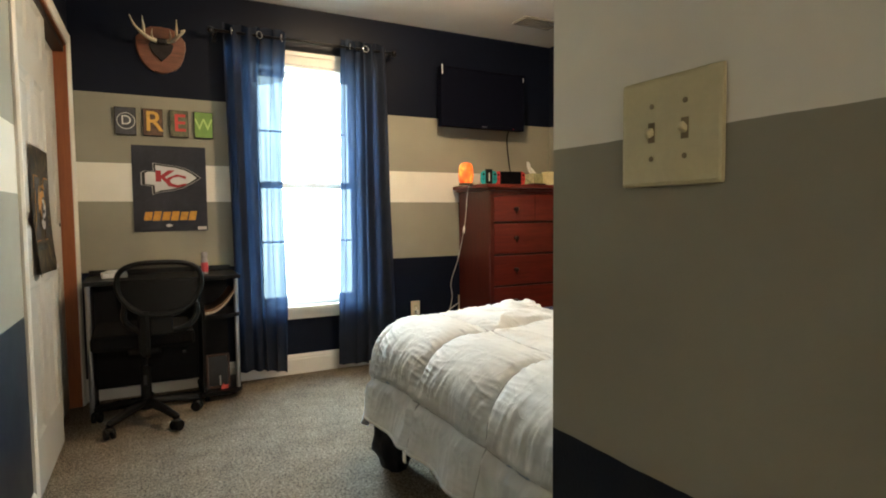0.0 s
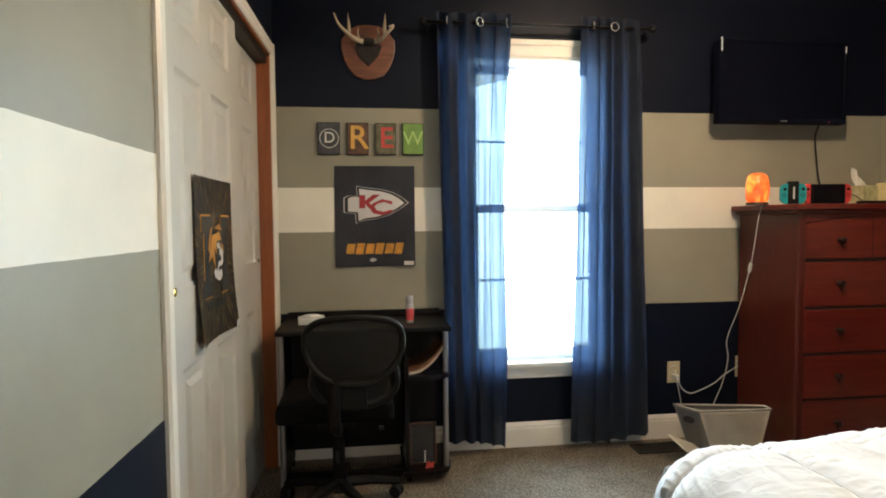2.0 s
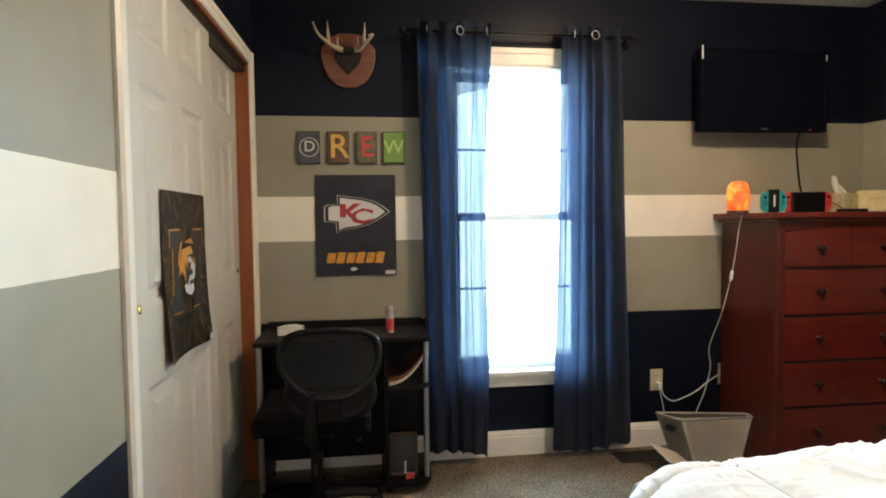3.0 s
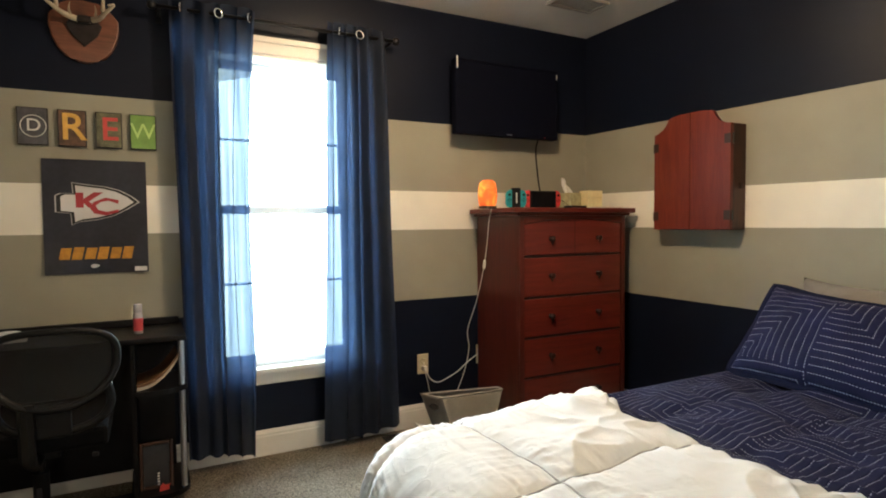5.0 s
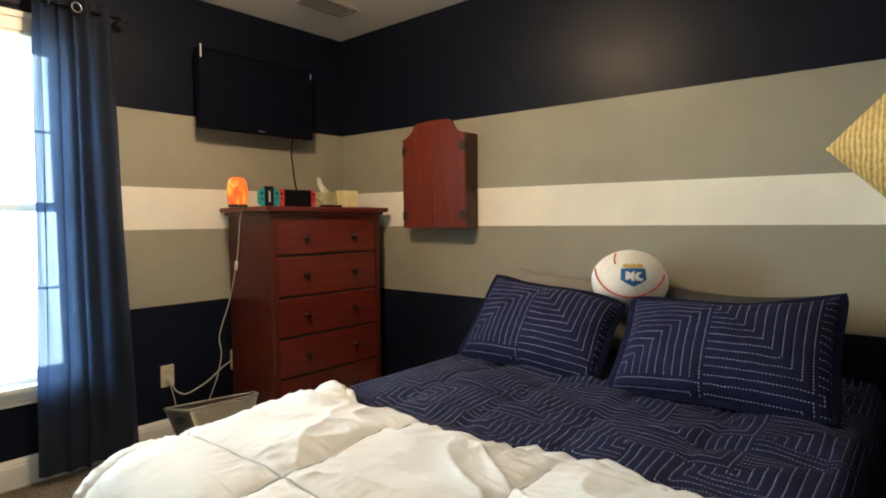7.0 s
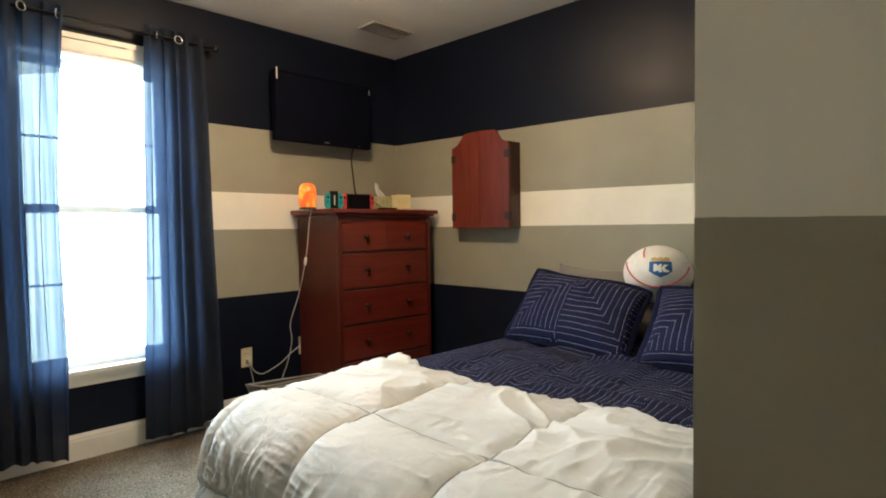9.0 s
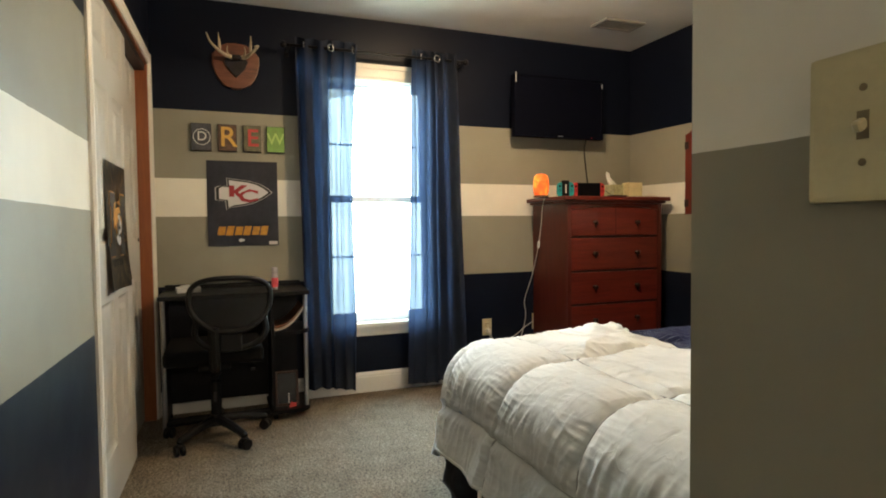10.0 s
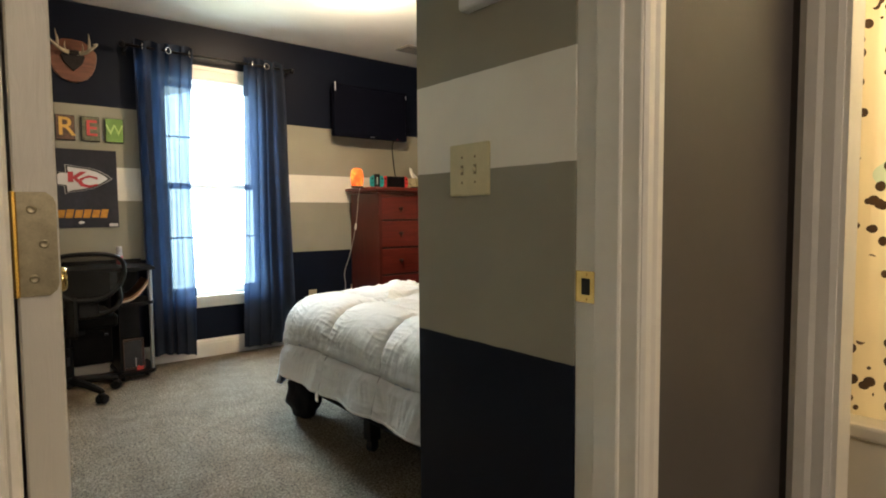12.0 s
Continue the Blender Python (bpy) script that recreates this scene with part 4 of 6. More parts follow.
part("side_panel", box(-0.148, -0.128, 3.66, 3.965, 0.03, 0.7115), "desk", desk)
part("modesty_panel", box(-0.1275, 0.4095, 3.90, 3.915, 0.088, 0.7115), "desk", desk)
part("shelf_side", box(0.410, 0.428, 3.645, 3.965, 0.062, 0.7115), "desk", desk)
part("shelf_back", box(0.4285, 0.585, 3.945, 3.96, 0.062, 0.7115), "desk", desk)
for zz in (0.485, 0.036):
    pts = [(0.40 if zz < 0.1 else 0.4285, 3.962), (0.40 if zz < 0.1 else 0.4285, 3.625)] + [(0.53 + 0.10 * math.sin(a), 3.725 - 0.10 * math.cos(a)) for a in (math.pi / 2 * i / 8 for i in range(9))] + [(0.63, 3.962)]
    part("shelf", prism(pts, zz, zz + 0.022), "desk", desk)
part("foot_rail", box(-0.1275, 0.400, 3.66, 3.70, 0.03, 0.062), "desk", desk)
for px_, py_ in ((0.605, 3.645), (-0.138, 3.645)):
    part("post", join(cyl(0.013, 0.013, 0.0585 if px_ > 0 else 0.0, 0.484 if px_ > 0 else 0.711, 16, m=pose(px_, py_ if px_ < 0 else py_ + 0.04, 0)), cyl(0.013, 0.013, 0.5075, 0.711, 16, m=pose(px_, py_ + 0.04, 0))) if px_ > 0 else cyl(0.013, 0.013, 0.0, 0.711, 16, m=pose(px_, py_, 0)), "silver", desk, "silver post")
for fx, fy in ((0.43, 3.68), (0.58, 3.75), (0.45, 3.93), (0.6, 3.93), (-0.138, 3.93)):
    part("foot", cyl(0.014, 0.012, 0.0, 0.0355 if fx > 0 else 0.0295, 10, m=pose(fx, fy, 0)), "desk", desk)

M["white_plastic"] = plain("white_plastic", (0.66, 0.66, 0.66), 0.4, vary=0.04)
solid("white_box", join(box(-0.062, 0.062, -0.045, 0.045, 0, 0.030, 0.006), loft([oval(0.045, 0.034, 0, 0.0305, 20), oval(0.047, 0.036, 0, 0.036, 20), oval(0.030, 0.022, 0, 0.041, 20)])), "white_plastic", "small white plastic box lying on the desk", "box", pose(-0.018, 3.80, 0.7352, 0, 0, 8))
M["pink_label"] = plain("pink_red_label", (0.58, 0.070, 0.085), 0.4, vary=0.1)
M["clear_plastic"] = plain("clear_grey_plastic", (0.42, 0.40, 0.42), 0.15, vary=0.1)
bot = thing("spray_bottle", "clear spray bottle with a pink-red label standing on the desk", "bottle", pose(0.444, 3.735, 0.7352))
part("body", lathe([(0, 0), (0.017, 0), (0.0185, 0.004), (0.0185, 0.080), (0.016, 0.090), (0.0155, 0.092), (0, 0.092)], 20), "clear_plastic", bot, smooth=True)
part("label", lathe([(0.0188, 0.014), (0.0191, 0.016), (0.0191, 0.066), (0.0188, 0.068)], 20), "pink_label", bot, smooth=True)
part("cap", lathe([(0.0162, 0.0925), (0.017, 0.094), (0.017, 0.125), (0.014, 0.129), (0, 0.129)], 20), "clear_plastic", bot, smooth=True)

M["magazine"] = plain("paper_pages", (0.52, 0.44, 0.38), 0.6, vary=0.15, scale=30)
M["magazine_cover"] = plain("brown_magazine_cover", (0.16, 0.075, 0.035), 0.35, vary=0.4, scale=20)


def bent(u):
    return Vector((0.432 + 0.158 * u, 0, 0.012 + 0.115 * u**2.2))


def bent_sheet(lift, y0, y1, n=14):
    bm = bmesh.new()
    rows = [[bm.verts.new(bent(i / n) + Vector((0, y, lift + dz))) for i in range(n + 1)] for y, dz in ((y0, 0), (y1, 0), (y1, 0.012), (y0, 0.012))]
    for a, b in zip(rows, rows[1:] + rows[:1]):
        for i in range(n):
            bm.faces.new((a[i], a[i + 1], b[i + 1], b[i]))
    for i in (0, n):
        bm.faces.new([r[i] for r in rows])
    return bm


mag = thing("magazine", "stack of magazines bent upward on the desk shelf", "magazine", pose(0, 3.655, 0.495))
part("pages", bent_sheet(0.0, 0.0, 0.22), "magazine", mag, smooth=False)
part("cover", bent_sheet(0.0125, 0.006, 0.22), "magazine_cover", mag, "brown magazine cover")
pf = thing("picture_frame", "dark wooden frame with a grey pane on the bottom shelf", "frame", pose(0.497, 3.70, 0.0585, -6, 0, 0))
M["pane_grey"] = plain("dim_grey_print", (0.022, 0.022, 0.025), 0.3, vary=0.3, scale=20)
M["dark_frame"] = wood("dark_brown_frame", (0.030, 0.014, 0.009), (0.075, 0.036, 0.022), 0.35, "x")
part("frame_bar", join(box(-0.066, -0.052, 0, 0.018, 0, 0.20, 0.003, 1), box(0.052, 0.066, 0, 0.018, 0, 0.20, 0.003, 1), box(-0.0515, 0.0515, 0, 0.018, 0.186, 0.20, 0.003, 1), box(-0.0515, 0.0515, 0, 0.018, 0.0, 0.014, 0.003, 1)), "dark_frame", pf)
part("pane", box(-0.0515, 0.0515, 0.006, 0.012, 0.0145, 0.1855), "pane_grey", pf, "grey picture pane")
toy = thing("key_charm", "beaded charm with a red tag lying on the bottom shelf", "charm", pose(0.515, 3.675, 0.0585))
for i in range(5):
    part("bead", lathe([(0, -0.005), (0.0045, -0.002), (0.0045, 0.002), (0, 0.005)], 10, m=pose(-0.012, -0.002, 0.030 + i * 0.012)), "white_plastic", toy)
part("cord", tube([(-0.012, -0.002, 0.0), (-0.012, -0.002, 0.092)], 0.0018, 6), "hole", toy)
part("tag", extrude_outline([(-0.01, 0.0), (0.03, 0.004), (0.026, 0.016), (0.034, 0.026), (0.012, 0.024), (0.004, 0.036), (-0.006, 0.022)], 0.006, m=pose(0, -0.012, 0)), "letter_red", toy, "red tag")

# office chair
M["chair_plastic"] = plain("black_chair_plastic", (0.0060, 0.0060, 0.0065), 0.5, vary=0.2, scale=30, spec=0.22)
M["chair_fabric"] = plain("black_chair_fabric", (0.0045, 0.0045, 0.005), 0.9, vary=0.3, scale=120, bump=0.3, bscale=300, spec=0.1)


def mesh_cloth():
    k = Mat("black_mesh_cloth", 0.8)
    v = k.coords()
    k.color((0.006, 0.006, 0.007))
    tp = k.n("ShaderNodeBsdfTransparent")
    b = k.n("ShaderNodeMixShader", Fac=0.22)
    k.link(k.b.outputs[0], b.inputs[1])
    k.link(tp.outputs[0], b.inputs[2])
    k.link(b.outputs[0], k.t.nodes["Material Output"].inputs["Surface"])
    k.bump(k.noise(v, 500, 2), 0.4, 0.002)
    return k.m


M["mesh"] = mesh_cloth()
CX, CY = 0.118, 3.475
chair = thing("office_chair", "black swivel chair with a curved mesh back pushed to the desk", "chair", pose(CX, CY, 0))
part("hub", cyl(0.045, 0.032, 0.075, 0.13, 20, bevel=0.004), "chair_plastic", chair)
part("gas_lift", join(cyl(0.026, 0.026, 0.1305, 0.30, 18), cyl(0.014, 0.014, 0.30, 0.40, 14)), "chair_plastic", chair)
for i in range(5):
    a = radians(229 + 72 * i)
    c, s = math.cos(a), math.sin(a)
    leg = part("leg", tube([(0.03 * c, 0.03 * s, 0.105), (0.14 * c, 0.14 * s, 0.095), (0.245 * c, 0.245 * s, 0.072), (0.258 * c, 0.258 * s, 0.066)], [0.024, 0.021, 0.017, 0.013], 8), "chair_plastic", chair)
    cm = pose(0.252 * c, 0.252 * s, 0.027, 0, 0, math.degrees(a) + 40 * (i % 3) + 60)
    w = part("caster", join(cyl(0.027, 0.027, -0.024, -0.006, 18, m=cm @ pose(0, 0, 0, 90, 0, 0), bevel=0.004), cyl(0.027, 0.027, 0.006, 0.024, 18, m=cm @ pose(0, 0, 0, 90, 0, 0), bevel=0.004)), "chair_plastic", leg)
    part("caster_hood", join(lathe([(0.0, 0.034), (0.016, 0.032), (0.022, 0.024), (0.020, 0.012)], 12, m=cm), cyl(0.006, 0.006, 0.03, 0.042, 8, m=cm)), "chair_plastic", leg)
part("tilt_box", box(-0.075, 0.075, -0.10, 0.09, 0.375, 0.425, 0.012), "chair_plastic", chair)
part("lever", tube([(0.06, 0.0, 0.395), (0.15, -0.02, 0.392), (0.20, -0.02, 0.385)], [0.005, 0.005, 0.009], 8), "chair_plastic", chair)
part("lever_tip", box(0.17, 0.19, -0.118, -0.104, 0.365, 0.380, 0.003), "pane_grey", chair, "small grey lever tip")
part("seat", box(-0.23, 0.23, -0.20, 0.25, 0.4255, 0.50, 0.032, 4), "chair_fabric", chair)
part("back_support", join(tube(curve([(0, -0.09, 0.40), (0, -0.20, 0.405), (0, -0.245, 0.45), (0, -0.25, 0.62)], 6), 0.018, 8, flat=2.0)), "chair_plastic", chair)


def backline(t):
    """The shield-shaped rim of the backrest."""
    x = 0.185 * math.copysign(abs(math.cos(t)) ** 0.75, math.cos(t))
    z = math.sin(t)
    z = 0.745 + (0.108 * abs(z) ** 0.62 if z > 0 else -0.150 * abs(z) ** 1.05)
    x *= 1.0 - 0.16 * max(0, (0.745 - z) / 0.15) ** 2
    y = -0.235 + 0.035 * (1 - (x / 0.19) ** 2) * -1 + 0.0
    return Vector((x + 0.078, y, z))


rim = [backline(2 * math.pi * i / 56) for i in range(56)]
part("back_frame", tube(rim, 0.0125, 8, closed=True), "chair_plastic", chair, smooth=True)
bm = bmesh.new()
ctr = bm.verts.new((0.078, -0.268, 0.735))
ring1 = [bm.verts.new(Vector((0.078, -0.268, 0.735)).lerp(p, 0.55) + Vector((0, -0.004, 0))) for p in rim]
ring2 = [bm.verts.new(p) for p in rim]
for i in range(56):
    j = (i + 1) % 56
    bm.faces.new((ctr, ring1[i], ring1[j]))
    bm.faces.new((ring1[i], ring2[i], ring2[j], ring1[j]))
part("back_mesh", bm, "mesh", chair, "see-through black mesh", True)
low = curve([(-0.075, -0.235, 0.66), (-0.082, -0.225, 0.58), (-0.03, -0.235, 0.525), (0.078, -0.25, 0.508), (0.186, -0.235, 0.525), (0.238, -0.225, 0.58), (0.231, -0.235, 0.66)], 7)
part("lumbar_frame", tube(low, 0.011, 8, flat=1.6), "chair_plastic", chair, smooth=True)
part("back_joint", box(0.03, 0.126, -0.272, -0.238, 0.500, 0.612, 0.008), "chair_plastic", chair)
part("lift_label", box(-0.012, 0.004, -0.0275, -0.0262, 0.20, 0.25), "pane_grey", chair, "pale sticker")

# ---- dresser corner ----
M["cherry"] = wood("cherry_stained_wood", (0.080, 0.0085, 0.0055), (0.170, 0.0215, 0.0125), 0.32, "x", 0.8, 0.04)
# Upright grain; shade is put into this darker stain of sides, stiles and back.
M["cherry_side"] = wood("cherry_stained_shaded", (0.055, 0.0075, 0.0050), (0.105, 0.0165, 0.0095), 0.34, "z", 0.8, 0.04)
M["dark_knob"] = plain("dark_bronze_knob", (0.030, 0.012, 0.009), 0.42, 0.3, vary=0.2)
M["gap"] = plain("dark_drawer_gap", (0.010, 0.005, 0.004), 0.8)
DRX0, DRX1, DRF, DRB = 2.285, 3.062, 3.540, 3.975
dresser = thing("dresser", "cherry-stained five-drawer chest with an arched top rail", "dresser")
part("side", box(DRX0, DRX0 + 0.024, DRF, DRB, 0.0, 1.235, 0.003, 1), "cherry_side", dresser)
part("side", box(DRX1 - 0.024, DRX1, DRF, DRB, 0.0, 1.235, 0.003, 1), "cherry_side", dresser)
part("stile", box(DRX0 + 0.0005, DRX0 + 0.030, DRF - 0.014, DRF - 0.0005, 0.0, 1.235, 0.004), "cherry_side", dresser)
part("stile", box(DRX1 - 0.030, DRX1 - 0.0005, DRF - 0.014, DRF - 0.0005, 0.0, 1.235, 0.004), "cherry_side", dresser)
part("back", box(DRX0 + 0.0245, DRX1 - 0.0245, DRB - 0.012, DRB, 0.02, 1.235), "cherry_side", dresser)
part("inner", box(DRX0 + 0.0245, DRX1 - 0.0245, DRF + 0.012, DRF + 0.018, 0.08, 1.235), "gap", dresser)
part("top", box(DRX0 - 0.052, DRX1 + 0.046, DRF - 0.052, DRB + 0.004, 1.252, 1.280, 0.009, 3), "cherry", dresser)
part("moulding", box(DRX0 - 0.025, DRX1 + 0.022, DRF - 0.030, DRB, 1.2355, 1.2515, 0.006, 2), "cherry", dresser)
IX0, IX1 = DRX0 + 0.0305, DRX1 - 0.0305
arch = [(IX0 + (IX1 - IX0) * i / 16, 1.192 + 0.030 * math.sin(math.pi * i / 16)) for i in range(17)]
part("arched_rail", extrude_outline(arch + [(IX1, 1.235), (IX0, 1.235)], 0.014, m=pose(0, DRF - 0.013, 0), bevel=0.003), "cherry", dresser)
part("plinth", box(IX0, IX1, DRF - 0.010, DRF + 0.006, 0.0, 0.082, 0.003, 1), "cherry", dresser)
rows = [(1.016, 1.188), (0.786, 1.002), (0.562, 0.772), (0.338, 0.548), (0.100, 0.324)]
for n_, (za, zb) in enumerate(rows):
    if n_ == 0:
        front = [(IX0 + 0.004, za), (IX1 - 0.004, za)] + [(IX1 - 0.004 - (IX1 - IX0 - 0.008) * i / 16, zb + 0.030 * math.sin(math.pi * i / 16)) for i in range(17)]
        d = part("drawer", extrude_outline(front, 0.018, m=pose(0, DRF - 0.008, 0), bevel=0.006), "cherry", dresser)
        part("false_split", box((IX0 + IX1) / 2 - 0.0015, (IX0 + IX1) / 2 + 0.0015, DRF - 0.0086, DRF - 0.0075, za + 0.006, zb + 0.02), "gap", d)
    else:
        d = part("drawer", box(IX0 + 0.004, IX1 - 0.004, DRF - 0.008, DRF + 0.010, za, zb, 0.006, 2), "cherry", dresser)
    for kx in (IX0 + 0.185, IX1 - 0.185):
        zk = (za + zb) / 2 + 0.004
        part("knob", lathe([(0.014, 0.0), (0.014, 0.003), (0.007, 0.006), (0.007, 0.014), (0.014, 0.020), (0.015, 0.026), (0.010, 0.031), (0, 0.032)], 16, m=pose(kx, DRF - 0.0082, zk, 90, 0, 0)), "dark_knob", d, "dark bronze knob", True)
        part("pendant", loft([oval(0.006, 0.003, 0, 0, 10), oval(0.007, 0.004, 0, -0.010, 10), oval(0.003, 0.002, 0, -0.020, 10)], None), "dark_knob", d, "", True, pose(kx, DRF - 0.022, zk - 0.012))
    if n_ < 4:
        part("divider", box(IX0, IX1, DRF - 0.004, DRF + 0.012, za - 0.011, za - 0.003), "gap", dresser)
TOPZ = 1.2805


def glow_mat():
    """Salt crystal lit from inside."""
    k = Mat("glowing_salt_crystal", 0.5)
    v = k.coords()
    f = k.noise(v, 17, 4, 0.6, 0.5)
    c = k.ramp(f, [(0.36, (0.42, 0.022, 0.001)), (0.50, (0.90, 0.10, 0.005)), (0.66, (1.0, 0.46, 0.05))])
    k.color((0.40, 0.10, 0.03))
    k.link(c, k.b.inputs["Emission Color"])
    k.b.inputs["Emission Strength"].default_value = 0.32
    return k.bump(f, 0.5, 0.01).m


M["salt"] = glow_mat()
salt = thing("salt_lamp", "glowing orange salt lamp on a dark wooden foot", "lamp", pose(2.205, 3.725, TOPZ))
part("foot", lathe([(0, 0), (0.050, 0), (0.052, 0.004), (0.050, 0.012), (0.044, 0.014), (0, 0.014)], 20), "dark_frame", salt)
bm = lathe([(0, 0.0145), (0.052, 0.0145), (0.060, 0.03), (0.063, 0.07), (0.061, 0.11), (0.052, 0.142), (0.034, 0.158), (0, 0.162)], 22)
for v in bm.verts:
    k_ = 1 + 0.11 * noise.noise(Vector((v.co.x * 28, v.co.y * 28, v.co.z * 20)))
    v.co.x *= k_ * 0.86
    v.co.y *= k_ * 0.86
part("crystal", bm, "salt", salt, "glowing orange crystal", False)

M["cyan"] = plain("cyan_plastic", (0.015, 0.30, 0.34), 0.4, vary=0.05)
M["neon_red"] = plain("bright_red_plastic", (0.62, 0.045, 0.045), 0.4, vary=0.05)
M["screen"] = plain("black_glossy_plastic", (0.004, 0.004, 0.0055), 0.35, vary=0.05, spec=0.05)
M["charcoal"] = plain("charcoal_plastic", (0.009, 0.009, 0.010), 0.5, vary=0.1, spec=0.12)


def controller(x, side, mat, ob):
    """A slim rounded game controller standing upright; side: which edge is rounded."""
    w, h, r = 0.036, 0.102, 0.030
    pts = []
    for i in range(9):
        a = math.pi / 2 * i / 8
        pts.append((w - r + r * math.sin(a), h - r + r * math.cos(a)))
    for i in range(9):
        a = math.pi / 2 * i / 8
        pts.append((w - r + r * math.cos(a), r - r * math.sin(a)))
    pts += [(0, 0), (0, h)]
    pts = [(p * side, q) for p, q in pts]
    c = part("controller", extrude_outline(pts, 0.014, m=pose(x, 0, 0.004), bevel=0.003), mat, ob)
    part("stick", lathe([(0.006, 0), (0.005, 0.004), (0.008, 0.006), (0, 0.007)], 12, m=pose(x + side * 0.017, 0, 0.078, 90, 0, 0)), "charcoal", c)
    for dx, dz in ((0, 0.008), (0, -0.008), (0.008, 0), (-0.008, 0)):
        part("button", cyl(0.0033, 0.0033, 0, 0.0018, 10, m=pose(x + side * 0.017 + dx, 0, 0.048 + dz, 90, 0, 0)), "charcoal", c)


grip = thing("game_controllers", "pair of cyan and charcoal game controllers on a charging grip", "controller", pose(2.385, 3.70, TOPZ, 0, 0, -14))
controller(-0.026, -1, "cyan", grip)
controller(0.026, 1, "cyan", grip)
part("charging_grip", join(box(-0.0255, 0.0255, -0.004, 0.020, 0.002, 0.118, 0.006), box(-0.045, 0.045, -0.02, 0.03, 0.0, 0.0018)), "charcoal", grip)
part("light_strip", box(-0.004, 0.004, -0.0052, -0.0045, 0.03, 0.09), "white_plastic", grip)
dock = thing("game_console", "handheld game console in a black dock with red side controllers", "game console", pose(2.575, 3.70, TOPZ, 0, 0, -6))
part("dock", box(-0.086, 0.086, -0.010, 0.040, 0.0, 0.104, 0.007), "charcoal", dock)
part("screen", box(-0.080, 0.080, -0.0125, -0.0105, 0.006, 0.098, 0.0008, 1), "screen", dock)
controller(0.087, 1, "neon_red", dock)
controller(-0.087, -1, "neon_red", dock)
M["card_cream"] = plain("cream_card", (0.74, 0.64, 0.36), 0.6, vary=0.1, scale=20)
M["card_green"] = plain("sage_print_card", (0.40, 0.38, 0.22), 0.6, vary=0.35, scale=40)
M["tissue"] = plain("white_tissue", (0.80, 0.79, 0.76), 0.9, vary=0.03)
tb = thing("tissue_box", "patterned tissue box with a tissue pulled up", "tissue box", pose(2.860, 3.80, TOPZ, 0, 0, 10))
part("carton", box(-0.056, 0.056, -0.056, 0.056, 0, 0.100, 0.003, 1), "card_green", tb)
part("tissue", sheet(10, 10, lambda u, v: Vector((-0.045 + 0.07 * u - 0.03 * v + 0.008 * math.sin(9 * u), 0.012 * math.sin(5 * u + 3 * v), 0.100 + 0.095 * v * (1 - 0.70 * u) + 0.004 * math.sin(11 * u)))), "tissue", tb, "white crumpled tissue", True)
nb = thing("card_box", "cream card box with a lid standing by the tissues", "box", pose(2.965, 3.72, TOPZ, 0, 0, -4))
part("carton", box(-0.055, 0.055, -0.04, 0.04, 0, 0.068, 0.002, 1), "card_cream", nb)
part("lid", box(-0.057, 0.057, -0.042, 0.042, 0.0685, 0.112, 0.003, 1), "card_cream", nb)
solid("wallet", box(-0.062, 0.062, -0.035, 0.035, 0, 0.016, 0.007, 3), "charcoal", "flat black case lying on the dresser", "case", pose(2.77, 3.64, TOPZ, 0, 0, 5))
solid("papers", box(-0.09, 0.09, -0.05, 0.05, 0, 0.008, 0.001, 1), "magazine", "thin stack of papers on the dresser", "papers", pose(2.96, 3.60, TOPZ, 0, 0, -8))
solid("charging_cable", tube(curve([(2.672, 3.71, TOPZ + 0.03), (2.70, 3.69, TOPZ + 0.05), (2.73, 3.66, TOPZ + 0.02), (2.72, 3.63, TOPZ + 0.004), (2.76, 3.60, TOPZ + 0.003)], 6), 0.0022, 6), "charcoal", "thin black charging cable lying on the dresser", "cable", smooth=True)

# television
M["tv_black"] = plain("matt_black_screen", (0.0034, 0.0042, 0.0095), 0.6, vary=0.1, spec=0.03)
tv = thing("television", "black flat television hung on the wall, switched off", "television", pose(2.447, 3.865, 1.930))
part("cabinet", box(-0.367, 0.367, 0.004, 0.050, -0.215, 0.215, 0.008), "tv_black", tv)
part("bezel", join(box(-0.367, 0.367, -0.006, 0.0035, 0.200, 0.215, 0.002, 1), box(-0.367, 0.367, -0.006, 0.0035, -0.215, -0.192, 0.002, 1), box(-0.367, -0.352, -0.006, 0.0035, -0.1915, 0.1995, 0.002, 1), box(0.352, 0.367, -0.006, 0.0035, -0.1915, 0.1995, 0.002, 1)), "tv_black", tv)
part("panel", box(-0.3515, 0.3515, -0.001, 0.0035, -0.1915, 0.1995), "tv_black", tv, "dark glossy screen")
part("wall_bracket", box(-0.12, 0.12, 0.0505, 0.134, -0.10, 0.10, 0.004, 1), "dark_metal", tv)
part("standby_light", box(0.262, 0.268, -0.0075, -0.0062, -0.208, -0.203), "neon_red", tv)
part("brand_mark", box(-0.02, 0.02, -0.0068, -0.0062, -0.206, -0.200), "silver", tv)
for cx_ in (-0.357, 0.357):
    part("corner_strip", box(cx_ - 0.004, cx_ + 0.004, -0.0085, 0.0, 0.155, 0.226, 0.002, 1) if cx_ < 0 else box(cx_ - 0.003, cx_ + 0.003, -0.0085, 0.0, 0.160, 0.195, 0.002, 1), "letter_white", tv, "white corner strip")
solid("tv_cable", tube(curve([(2.716, 3.935, 1.722), (2.722, 3.965, 1.66), (2.735, 3.97, 1.55), (2.755, 3.97, 1.42), (2.78, 3.95, 1.30), (2.785, 3.94, TOPZ + 0.004)], 6), 0.0045, 8), "charcoal", "black cable hanging from the television to the dresser", "cable", smooth=True)

